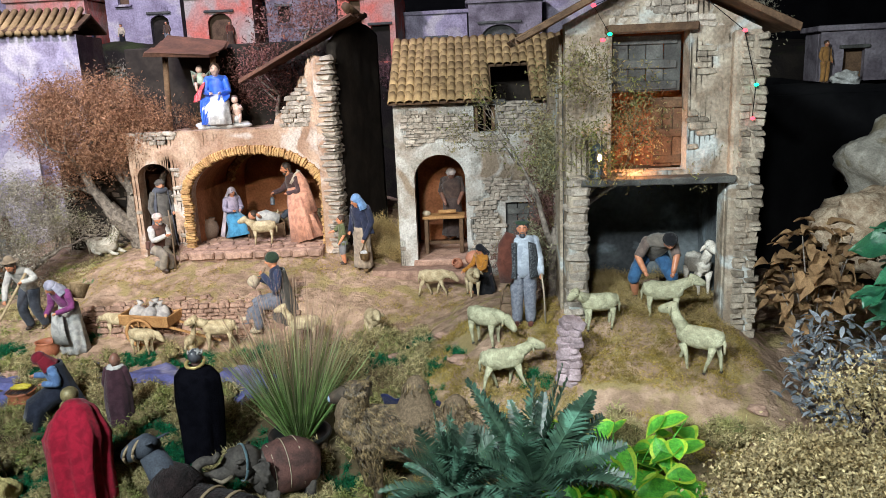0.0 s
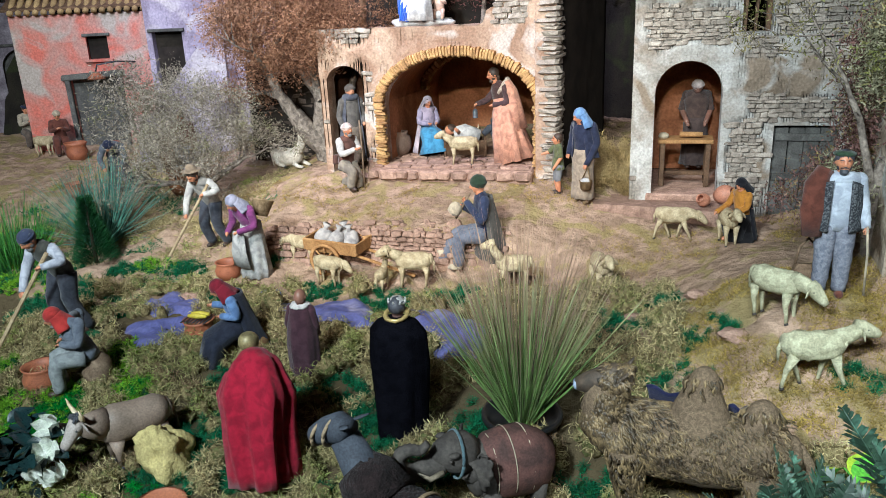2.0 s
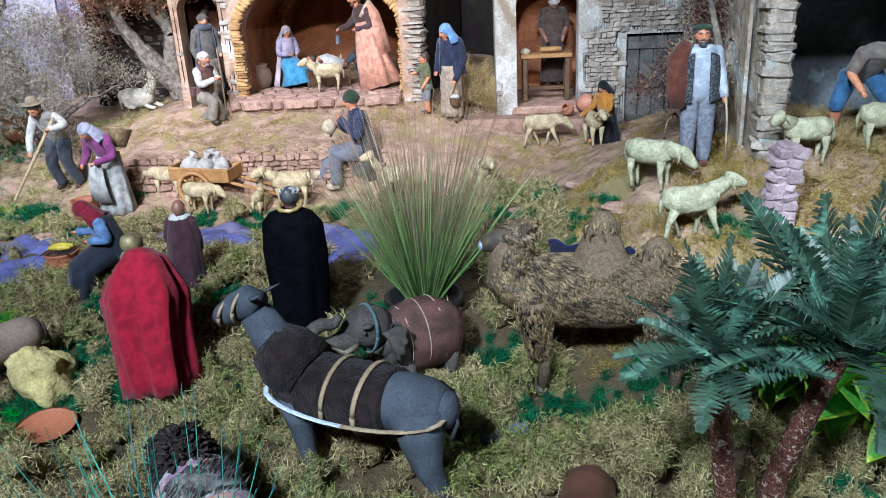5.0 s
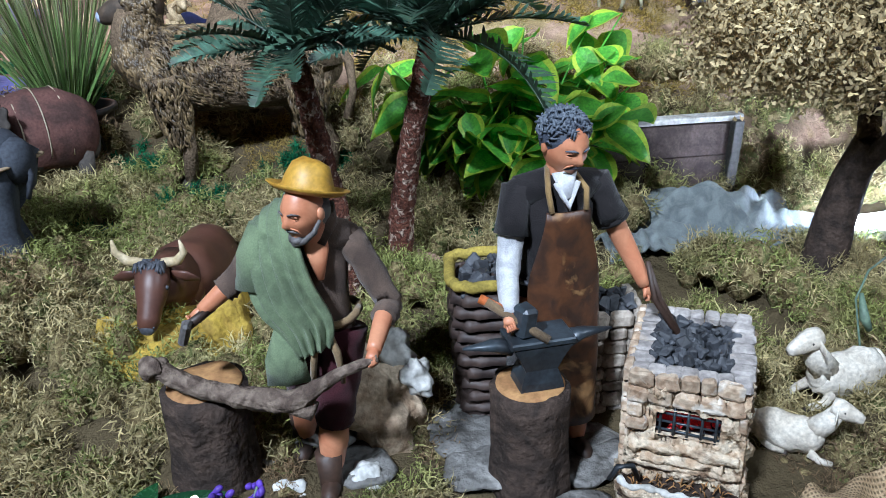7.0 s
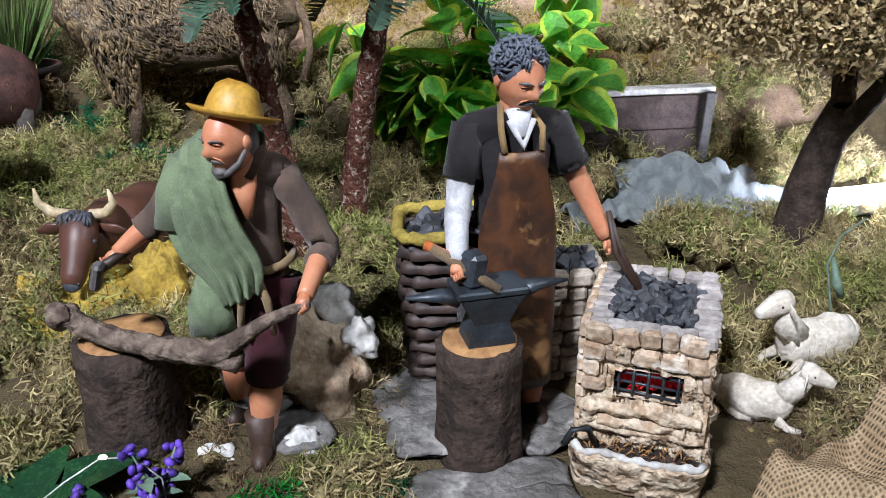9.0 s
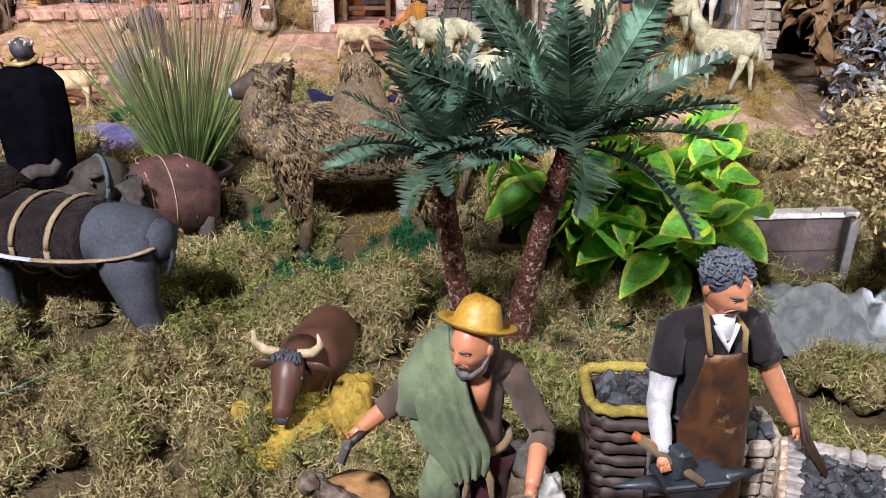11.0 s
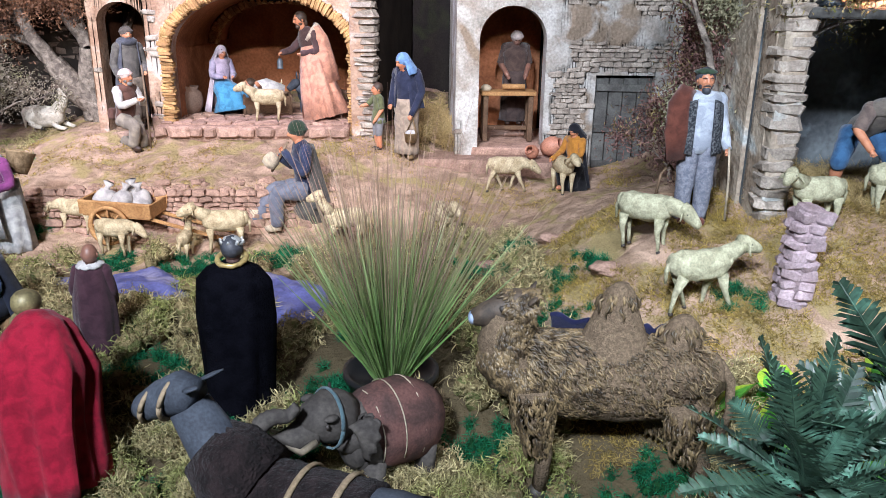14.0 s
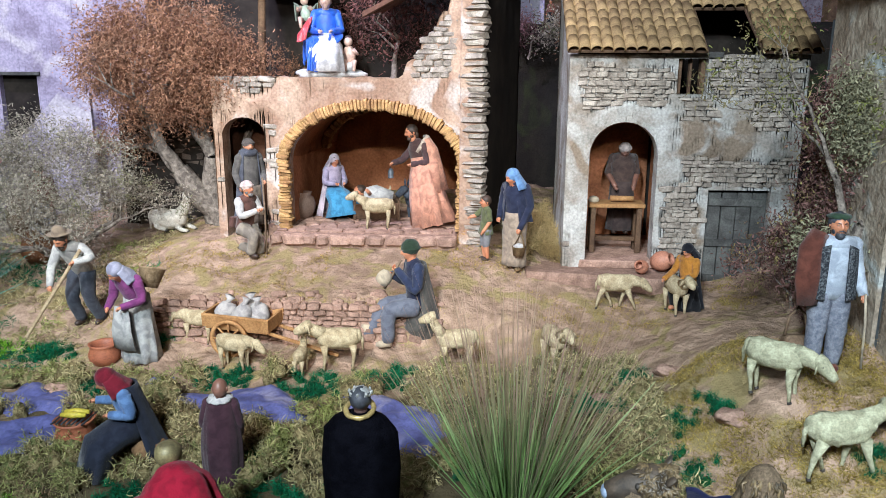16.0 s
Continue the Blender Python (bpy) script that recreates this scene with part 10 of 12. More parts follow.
clumps("tan_moss", "cushions of dry tan moss covering the front ground", MOSS, 1620, (-0.88, 0.90, 0.62, 1.50), tan_keep, (0.014, 0.034), (0.016, 0.042), 190, (0.009, 0.021), (0.0010, 0.0020), 5, 1.5, points=4, fuzz=0.8, bend=0.25, bed=MATTED, mound=0.072)
clumps("olive_moss", "cushions of olive moss among the tan moss", OLIVEMOSS, 420, (-0.85, 0.90, 0.62, 1.42), lambda x, y: tan_keep(x, y) & (field(x, y, 5, 4.2) > 0.05), (0.012, 0.034), (0.018, 0.050), 125, (0.007, 0.016), (0.0011, 0.0021), 25, 1.5, fuzz=0.65, bend=0.3, bed=MATTED, mound=0.072)
clumps("brown_moss", "cushions of withered brown moss among the tan moss", BROWNMOSS, 260, (-0.85, 0.7, 0.70, 1.42), lambda x, y: tan_keep(x, y) & (field(x, y, 4, 7.2) > 0.12), (0.012, 0.034), (0.018, 0.050), 115, (0.007, 0.018), (0.0011, 0.0020), 26, 1.5, fuzz=0.65, bend=0.3, bed=MATTED, mound=0.072)
clumps("tan_moss", "cushions of dry tan moss along the blue stream", MOSS, 1700, (-1.75, -0.06, 1.20, 2.15), lambda x, y: tan_keep(x, y) & ((x < -0.86) | (y > 1.40)), (0.014, 0.036), (0.014, 0.040), 84, (0.010, 0.024), (0.0014, 0.0026), 6, 1.0, bed=MATTED, mound=0.045)
clumps("brown_moss", "cushions of withered brown moss along the blue stream", BROWNMOSS, 300, (-1.75, -0.06, 1.40, 2.12), lambda x, y: tan_keep(x, y) & (field(x, y, 5, 7.2) > 0.0), (0.012, 0.030), (0.016, 0.040), 70, (0.010, 0.026), (0.0013, 0.0024), 27, 1.0, bed=MATTED, mound=0.045)
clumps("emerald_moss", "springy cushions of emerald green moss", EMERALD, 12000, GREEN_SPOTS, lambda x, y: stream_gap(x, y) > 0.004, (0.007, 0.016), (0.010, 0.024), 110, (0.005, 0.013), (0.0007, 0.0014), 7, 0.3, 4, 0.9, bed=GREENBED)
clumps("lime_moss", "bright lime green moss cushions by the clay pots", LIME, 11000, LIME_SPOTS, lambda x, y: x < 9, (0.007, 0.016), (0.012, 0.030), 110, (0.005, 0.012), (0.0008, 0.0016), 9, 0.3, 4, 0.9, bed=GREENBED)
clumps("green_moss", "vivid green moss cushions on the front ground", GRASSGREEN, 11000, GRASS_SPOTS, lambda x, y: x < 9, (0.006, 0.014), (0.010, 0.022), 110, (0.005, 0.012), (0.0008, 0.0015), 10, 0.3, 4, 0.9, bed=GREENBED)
moss("yellow_moss", "short yellow-brown flock on the terraces", YELLOW, 44000, (-1.45, 0.25, 2.30, 2.74), lambda x, y: (field(x, y, 6, 2.9) > 0.04) & ~((x > -0.3) & (x < 0.1) & (y > 2.47)), (0.006, 0.014), (0.0009, 0.0018), 10, mound=0.006)
moss("yellow_moss", "dry yellow-olive moss on the sheep slope", YELLOW, 78000, (-0.08, 0.72, 1.44, 2.02), lambda x, y: (field(x, y, 6, 8.1) > -0.22) & ~((x > 0.28) & (np.abs(y - 1.56 - 0.12 * (0.5 - x)) < 0.035)), (0.008, 0.020), (0.0009, 0.0018), 11, mound=0.008)
moss("yellow_moss", "sparse yellow flock beside the path", YELLOW, 16000, (-0.6, 0.1, 2.0, 2.4), lambda x, y: field(x, y, 7, 1.9) > 0.2, (0.006, 0.014), (0.0009, 0.0018), 12, mound=0.004)
moss("straw_litter", "pale straw strewn round the kings", STRAW, 9000, (-1.02, -0.55, 1.20, 1.52), lambda x, y: field(x, y, 6, 3.1) > 0.0, (0.010, 0.028), (0.0008, 0.0014), 13, bend=0.25, mound=0.004, rise=0.25)
moss("straw_litter", "hay strewn in the open stable", STRAW, 16000, (0.30, 0.68, 1.80, 2.18), lambda x, y: field(x, y, 7, 7.1) > -0.2, (0.012, 0.034), (0.0008, 0.0014), 14, bend=0.3, mound=0.02, rise=0.5)
moss("straw_litter", "straw in the vaulted stable", STRAW, 3500, (-0.93, -0.55, 2.92, 3.15), lambda x, y: field(x, y, 9, 7.7) > -0.1, (0.010, 0.024), (0.0008, 0.0014), 15, bend=0.3, mound=0.05, rise=0.4)
moss("dry_scrub", "heap of dry brown scrub between the buildings", STRAW, 16000, (-0.34, -0.19, 2.62, 3.0), lambda x, y: x > -9, (0.014, 0.034), (0.0009, 0.0016), 16, bend=0.6, mound=0.10, rise=1.0)
moss("far_scrub", "olive scrub along the far path", MOSS, 26000, (-2.5, -1.35, 2.1, 3.1), lambda x, y: field(x, y, 5, 7.3) > 0.02, (0.014, 0.03), (0.0016, 0.0028), 17, mound=0.02)
moss("far_emerald", "emerald tufts along the far path", EMERALD, 16000, (-2.4, -1.3, 2.05, 2.75), lambda x, y: field(x, y, 6, 2.3) > 0.22, (0.014, 0.03), (0.0016, 0.0028), 18, mound=0.03)

off_front = near(((0.297, 0.806, 0.072), (0.162, 0.815, 0.032), (-0.085, 0.862, 0.036), (0.06, 0.735, 0.04), (-0.072, 0.79, 0.03)))
clumps("brown_moss", "low tufts of brown moss between the slabs at the front edge", BROWNMOSS, 520, (-0.22, 0.50, 0.64, 0.96), lambda x, y: (field(x, y, 16, 3.7) > -0.05) & ~off_front(x, y) & (off_slabs(x, y) | (field(x, y, 30, 1.3) > 0.30)), (0.006, 0.016), (0.006, 0.016), 75, (0.006, 0.015), (0.0006, 0.0012), 44, 0.9, bed=MATTED)
clumps("olive_moss", "low tufts of olive moss between the slabs at the front edge", OLIVEMOSS, 380, (-0.22, 0.50, 0.64, 0.96), lambda x, y: (field(x, y, 14, 9.1) > 0.05) & ~off_front(x, y) & off_slabs(x, y), (0.006, 0.016), (0.006, 0.016), 75, (0.006, 0.015), (0.0006, 0.0012), 45, 0.9, bed=MATTED)

# patches of painted blue stream
WATER = material("blue_painted_stream", (0.115, 0.12, 0.30), (0.075, 0.08, 0.21), 0.5, 200, 26, 0.6, 0.003, c3=(0.20, 0.19, 0.30), c3_at=0.62)
for i, (cx, cy, rx, ry, a) in enumerate(WATERS):
    s = Shape()

    def pool(u, v):
        th = 2 * math.pi * v
        k = 1.22 * u * (1 + 0.16 * math.sin(3 * th + i) + 0.10 * math.sin(5 * th + 2 * i))
        p, q = k * rx * math.cos(th), k * ry * math.sin(th)
        x, y = cx + p * math.cos(a) - q * math.sin(a), cy + p * math.sin(a) + q * math.cos(a)
        return (x, y, floor_z(x, y) + 0.009 + 0.006 * noise.noise(Vector((x * 22, y * 22, 0))) - 0.008 * u ** 6)

    s.sheet(pool, 14, 48, 0)
    thing("water", s, WATER, "painted blue-violet stretch of stream between mosses", "water", kind="structure")

# grass plume in its pot
gp = thing("grass_plume", None, None, "tall feathery ornamental grass in a black plastic pot", "grass", pose(-0.345, 1.600, floor_z(-0.338, 1.600) - 0.030))
s = Shape()
s.lathe([(0.0, 0.0), (0.052, 0.0), (0.066, 0.062), (0.071, 0.064), (0.071, 0.072), (0.064, 0.072), (0.060, 0.058), (0.0, 0.056)], (0, 0, 0), 30)
part("pot", s, material("black_plastic", (0.012, 0.012, 0.013), (0.008, 0.008, 0.009), 0.4, 200, 20, 0.1), gp, "black plastic pot")


def two_tone(name, low, high, z0, z1):
    """A blade material that fades from its green foot to its dry tip along the height."""
    m = material(name, low, tuple(v * 0.7 for v in low), 0.6, 300, 30, 0.0, island=0.35)
    nt = m.node_tree
    b = nt.nodes["Principled BSDF"]
    old = b.inputs["Base Color"].links[0].from_socket
    geo = nt.nodes.new("ShaderNodeNewGeometry")
    sep = nt.nodes.new("ShaderNodeSeparateXYZ")
    nt.links.new(geo.outputs["Position"], sep.inputs[0])
    mr = nt.nodes.new("ShaderNodeMapRange")
    mr.inputs["From Min"].default_value, mr.inputs["From Max"].default_value = z0, z1
    nt.links.new(sep.outputs["Z"], mr.inputs["Value"])
    mx = nt.nodes.new("ShaderNodeMix")
    mx.data_type = "RGBA"
    nt.links.new(mr.outputs["Result"], mx.inputs[0])
    nt.links.new(old, mx.inputs[6])
    mx.inputs[7].default_value = (*high, 1)
    nt.links.new(mx.outputs[2], b.inputs["Base Color"])
    return m


def plume(parent, count, spread, length, width, mat, seed, foot=0.03, droop=0.05, points=7, base=0.05, bend=0.03, fan=False):
    r = np.random.RandomState(seed)
    a = r.uniform(0, 2 * math.pi, count)
    t = spread * (1.9 * r.uniform(0, 1, count) ** 0.75 if fan else np.abs(r.normal(0, 1, count)))
    heads = np.stack([np.cos(a) * np.sin(t), np.sin(a) * np.sin(t), np.cos(t)], 1)
    k = foot * np.sqrt(r.uniform(0, 1, count))
    roots = np.stack([np.cos(a) * k, np.sin(a) * k, np.full(count, base)], 1)
    ln = r.uniform(length[0], length[1], count)
    return ribbons("grass_blade", roots, heads, ln, r.uniform(width[0], width[1], count), bend, mat, "narrow grass blades", "grass", seed=seed, points=points, taper=0.2, parent=parent, droop=droop)


plume(gp, 270, 0.31, (0.22, 0.38), (0.0018, 0.0042), two_tone("plume_blade", (0.17, 0.27, 0.075), (0.25, 0.17, 0.11), 0.30, 0.44), 3, 0.022, 0.004, bend=0.012, fan=True)
plume(gp, 70, 0.40, (0.22, 0.30), (0.0030, 0.0052), two_tone("plume_broad_blade", (0.20, 0.36, 0.10), (0.30, 0.33, 0.16), 0.26, 0.42), 9, 0.022, 0.020, bend=0.010, fan=True)
plume(gp, 200, 0.28, (0.28, 0.44), (0.0008, 0.0015), two_tone("plume_seed", (0.16, 0.20, 0.085), (0.25, 0.15, 0.12), 0.24, 0.36), 4, 0.022, 0.003, bend=0.010, fan=True)
TEAL = material("teal_grass", (0.06, 0.30, 0.20), (0.03, 0.17, 0.14), 0.6, 300, 20, 0.0, island=0.4, c3=(0.10, 0.17, 0.26), c3_at=0.6)
tg = thing("teal_grass_tuft", None, None, "artificial blue-green grass tuft at the front edge", "grass", pose(-0.585, 0.98, floor_z(-0.585, 0.98) - 0.01))
plume(tg, 210, 0.46, (0.13, 0.27), (0.0018, 0.0036), TEAL, 5, 0.07, 0.02, base=0.02)
r_ = np.random.RandomState(15)
ribbons("grass_blade", np.stack([r_.uniform(-0.10, 0.02, 22), r_.uniform(-0.06, 0.02, 22), np.full(22, 0.02)], 1), np.stack([r_.uniform(0.55, 0.95, 22), r_.uniform(-0.1, 0.3, 22), r_.uniform(0.5, 0.9, 22)], 1), r_.uniform(0.14, 0.26, 22), 0.0034, 0.015, TEAL, "long leaning grass blades", "grass", seed=15, points=7, taper=0.3, parent=tg, droop=0.02)
tg = thing("teal_grass_tuft", None, None, "blue-green grass tuft by the far path", "grass", pose(-1.80, 2.38, floor_z(-1.80, 2.38) - 0.02))
plume(tg, 430, 0.6, (0.17, 0.28), (0.0024, 0.0042), material("blue_green_grass", (0.10, 0.26, 0.19), (0.05, 0.15, 0.12), 0.6, 300, 20, 0.0, island=0.4), 6, 0.04, 0.03, base=0.02)
tg = thing("green_grass_tuft", None, None, "bright green grass tuft at the model's far edge", "grass", pose(-2.00, 2.22, floor_z(-2.00, 2.22) - 0.02))
plume(tg, 420, 0.45, (0.12, 0.24), (0.002, 0.004), material("fresh_green_grass", (0.06, 0.22, 0.03), (0.03, 0.12, 0.02), 0.6, 300, 20, 0.0, island=0.4), 7, 0.09, 0.03, base=0.02)
tg = thing("teal_grass_tuft", None, None, "blue-green grass tuft on the upper terrace", "grass", pose(-1.85, 3.75, 0.96))
plume(tg, 160, 0.5, (0.12, 0.2), (0.003, 0.005), material("upper_grass", (0.08, 0.19, 0.13), (0.05, 0.13, 0.10), 0.6, 300, 20, 0.0, island=0.4), 8, 0.06, 0.03, base=0.0)


def leaf_shape(length=1.0, width=0.5, nu=8, nv=6, fold=0.18, droop=0.15, margin=False, wave=0.0):
    """An ovate leaf along +y with a keel; with a margin its edge faces take the second material."""
    s = Shape()

    def pt(u, v):
        w = width * (math.sin(math.pi * min(1, u ** 0.75)) ** 0.9) * (0.5 if u > 0.999 else 1) * 0.5
        x = (2 * v - 1) * w
        return (x, length * u, fold * abs(x) * 1.2 - droop * u * u * length + wave * math.sin(9 * u + 4 * v) * width)

    s.sheet(pt, nu, nv, 0)
    if margin:
        s.m = [1 if (q % nv in (0, nv - 1) or q // nv == nu - 1) else 0 for q in range(nu * nv)]
    return s


# palms
FROND = material("dark_palm_frond", (0.042, 0.082, 0.050), (0.022, 0.046, 0.030), 0.45, 300, 40, 0.3, 0.0006, vary=0.35, island=0.18, c3=(0.095, 0.20, 0.14), c3_at=0.60)
PALMTRUNK = material("red_brown_palm_trunk", (0.15, 0.06, 0.04), (0.07, 0.03, 0.022), 0.85, 500, 240, 1.0, 0.006, bumpscale=260, c3=(0.46, 0.36, 0.29), c3_at=0.60)


def frond_shape(length=0.16, half=0.024, pairs=28, droop=0.35, seed=1):
    s = Shape()
    rnd = random.Random(seed)

    def mid(u):
        return Vector((0, length * u * (1 - 0.14 * droop * u), length * (0.30 * u - droop * u * u)))

    s.tube([mid(i / 8) for i in range(9)], [0.0016 * (1 - 0.7 * i / 8) for i in range(9)], 5)
    for i in range(pairs):
        u = 0.08 + 0.90 * i / (pairs - 1)
        w = half * min(1.0, 0.40 + 2.2 * u) * min(1.0, 0.22 + 2.4 * (1 - u)) * rnd.uniform(0.82, 1.15)
        a = mid(u)
        b = mid(min(1.0, u + 0.92 / pairs))
        for k in (-1, 1):
            lift = rnd.uniform(-0.15, 0.22) + 0.14 * (i % 2)
            tip = a + Vector((k * w, 0.62 * w + rnd.uniform(-0.0015, 0.0015), (lift + 0.12) * w))
            knee = a.lerp(tip, 0.68) + Vector((0, 0, 0.06 * w))
            s.add([a, b, knee + (b - a) * 0.96, knee, tip + (b - a) * 0.25], [[0, 1, 2, 3], [3, 2, 4]], 0, False)
    return s.mesh("frond", [FROND])


FRONDS = [frond_shape(0.165, 0.0225 + 0.004 * (k % 2), 34 + k % 3, d, k) for k, d in enumerate((0.05, 0.12, 0.18, 0.24, 0.32, 0.50))]


def palm(label, path, fronds, seed, radius, size):
    t = thing("palm_tree", None, None, label, "palm", pose(*path[0]))
    rel_path = [Vector(p) - Vector(path[0]) for p in path]
    s = Shape()
    pts, rad = [], []
    for i in range(25):
        k = i / 24 * (len(rel_path) - 1)
        j = min(int(k), len(rel_path) - 2)
        pts.append(rel_path[j].lerp(rel_path[j + 1], k - j))
        rad.append(radius * (1.15 - 0.35 * i / 24) * (1.07 if i % 2 else 0.95))
    s.tube(pts, rad, 16, 0, True, None, 0.16, 130)
    part("trunk", s, PALMTRUNK, t, "rough red-brown trunk")
    rnd = random.Random(seed)
    top = rel_path[-1]
    for i in range(fronds):
        level = i / fronds
        ob = new("frond", FRONDS[min(5, int(level * 6 + rnd.uniform(-0.6, 0.6)) if level > 0.1 else 0)])
        ob.parent = t
        k = size * rnd.uniform(0.78, 1.14)
        ob.matrix_basis = Matrix.Translation(top) @ pose(0, 0, 0, 0, 0, i * 137.5 + rnd.uniform(-12, 12)) @ pose(0, 0, 0, 66 - 74 * level + rnd.uniform(-16, 16), rnd.uniform(-38, 38), rnd.uniform(-14, 14)) @ Matrix.Diagonal((k, k, k, 1))
    return t


palm("plastic palm with dark green fronds and upright trunk", [(0.049, 1.140, 0.035), (0.040, 1.132, 0.14), (0.024, 1.122, 0.24), (0.012, 1.116, 0.316)], 32, 3, 0.0125, 0.74)
palm("plastic palm with dark green fronds and leaning trunk", [(0.106, 1.178, 0.032), (0.114, 1.165, 0.13), (0.128, 1.14, 0.23), (0.146, 1.118, 0.325)], 40, 5, 0.0135, 1.05)

# variegated leafy plant
LEAFG = material("bright_green_leaf", (0.16, 0.50, 0.05), (0.09, 0.34, 0.04), 0.5, 300, 120, 0.3, 0.0008, vary=0.35, through=0.38)
LEAFY = material("yellow_leaf_margin", (0.42, 0.56, 0.04), (0.28, 0.44, 0.03), 0.5, 300, 50, 0.2, 0.0008, vary=0.2, through=0.25)
vp = thing("variegated_plant", None, None, "bushy plant with green leaves edged in yellow", "plant", pose(0.298, 1.36, 0.05) @ Matrix.Scale(0.87, 4))
leaf_meshes = [leaf_shape(1.0, w, 8, 6, 0.25, d, True, 0.03).mesh("leaf", [LEAFG, LEAFY]) for w, d in ((0.66, 0.12), (0.58, 0.28), (0.70, 0.02))]
rnd = random.Random(17)
for i in range(30):
    a, t = i * 137.5, 6 + 56 * ((i * 7) % 30) / 30
    tip = pose(0, 0, 0, 0, 0, a) @ pose(0, 0, 0, t, 0, 0) @ Vector((0, 0, rnd.uniform(0.17, 0.34)))
    tip.x *= 1.2
    tip.y *= 0.7
    s = Shape()
    s.tube([(0, 0, 0), tip * 0.5 + Vector((0, 0, 0.012)), tip], [0.0025, 0.002, 0.0013], 6)
    part("stem", s, LEAFG, vp)
    for k in range(7):
        u = 0.50 + 0.50 * k / 6
        ob = new("leaf", rnd.choice(leaf_meshes))
        ob.parent = vp
        sz = rnd.uniform(0.06, 0.112)
        ob.matrix_basis = Matrix.Translation(tip * u) @ pose(0, 0, 0, 0, 0, k * 137 + rnd.uniform(-25, 25)) @ pose(0, 0, 0, rnd.uniform(-58, 20), rnd.uniform(-30, 30), 0) @ Matrix.Diagonal((sz, sz, sz, 1))

# dark leaf, purple flowers and fairy light at the front edge
fl = thing("purple_flowers", None, None, "sprig of purple artificial flowers with grey-green leaves", "flowers", pose(-0.072, 0.792, floor_z(-0.072, 0.792) - 0.005))
PURPLE = material("purple_petal", (0.11, 0.05, 0.42), (0.07, 0.03, 0.28), 0.6, 300, 60, 0.1, 0.0005, vary=0.3)
SAGE = material("sage_leaf", (0.16, 0.24, 0.17), (0.10, 0.16, 0.12), 0.6, 300, 60, 0.1, 0.0005, vary=0.25)
bud = Shape()
bud.ball((0, 0, 0), (0.0028, 0.0028, 0.0040), 0, 8)
bud_mesh = bud.mesh("bud", [PURPLE])
sage_mesh = leaf_shape(0.021, 0.010, 5, 2, 0.2, 0.2).mesh("leaf", [SAGE])
for sprig in range(7):
    base = Vector((rnd.uniform(-0.025, 0.02), rnd.uniform(-0.01, 0.01), 0))
    tip = base + Vector(((-0.012, 0.024, 0.034, 0.002, 0.026, -0.020, 0.014)[sprig], (0.0, 0.006, -0.008, -0.012, 0.012, -0.006, -0.014)[sprig], (0.058, 0.050, 0.036, 0.024, 0.024, 0.034, 0.014)[sprig]))
    s = Shape()
    s.tube([base, (base + tip) / 2 + Vector((0.004, 0, 0.004)), tip], [0.0012, 0.001, 0.0008], 6)
    part("stem", s, SAGE, fl)
    for k in range(14):
        ob = new("bud", bud_mesh)
        ob.parent = fl
        ob.matrix_basis = pose(*(base.lerp(tip, 0.66 + 0.36 * k / 13) + Vector((rnd.uniform(-0.006, 0.006), rnd.uniform(-0.006, 0.006), rnd.uniform(-0.003, 0.003)))), rnd.uniform(-60, 60), rnd.uniform(-60, 60), 0)
    for k in range(5):
        ob = new("leaf", sage_mesh)
        ob.parent = fl
        ob.matrix_basis = Matrix.Translation(base.lerp(tip, 0.2 + 0.12 * k)) @ pose(0, 0, 0, 20, 0, rnd.uniform(0, 360))
bl = thing("broad_leaf_plant", None, None, "dark glossy broad leaves at the front edge of the model", "plant", pose(-0.140, 0.800, floor_z(-0.14, 0.80) + 0.004))
DARKLEAF = material("dark_glossy_leaf", (0.02, 0.075, 0.025), (0.012, 0.045, 0.02), 0.25, 300, 40, 0.2, 0.0006, vary=0.2)
dl = leaf_shape(0.078, 0.040, 10, 6, 0.25, 0.25, False, 0.02).mesh("leaf", [DARKLEAF])
for az, el_, k in ((-70, 24, 1.0), (-40, 12, 0.85), (-110, 30, 0.8), (-20, 28, 0.7), (30, 20, 0.8), (80, 26, 0.8), (150, 20, 0.9), (-150, 18, 0.8)):
    ob = new("leaf", dl)
    ob.parent = bl
    ob.matrix_basis = pose(0, 0, 0.006, 0, 0, az) @ pose(0, 0, 0, el_, 0, 0) @ Matrix.Diagonal((k, k, k, 1))
wire = Shape()
wpts = [(-0.13, 0.770, 0.045), (-0.105, 0.782, 0.058), (-0.085, 0.79, 0.066), (-0.066, 0.792, 0.063), (-0.050, 0.786, 0.048), (-0.048, 0.778, 0.026), (-0.060, 0.765, 0.014)]
wire.tube(wpts, [0.0006] * 7, 6, 0)
wl = thing("fairy_light", None, None, "thin silver wire with a tiny warm glowing bulb", "light")
part("wire", wire, SILVER, wl)
for p in ((-0.083, 0.79, 0.067), (-0.128, 0.771, 0.047)):
    s = Shape()
    s.ball(p, (0.0028, 0.0016, 0.0016), 0, 8)
    part("bulb", s, glow("warm_bulb", (1.0, 0.75, 0.4), 9.0), wl, "tiny warm glowing bulb")

# burlap in the corner
s = Shape()
s.sheet(lambda u, v: (0.345 + 0.245 * u + 0.022 * math.sin(5 * v) * (1 - u), 0.595 + (0.135 + 0.10 * u) * v + 0.008 * math.sin(11 * u), 0.004 + 0.085 * u ** 1.25 + 0.010 * math.sin(19 * u + 5 * v) + 0.007 * math.sin(33 * u - 9 * v) * v + 0.012 * noise.noise(Vector((u * 8, v * 6, 1)))), 90, 70, 0, 0.003)


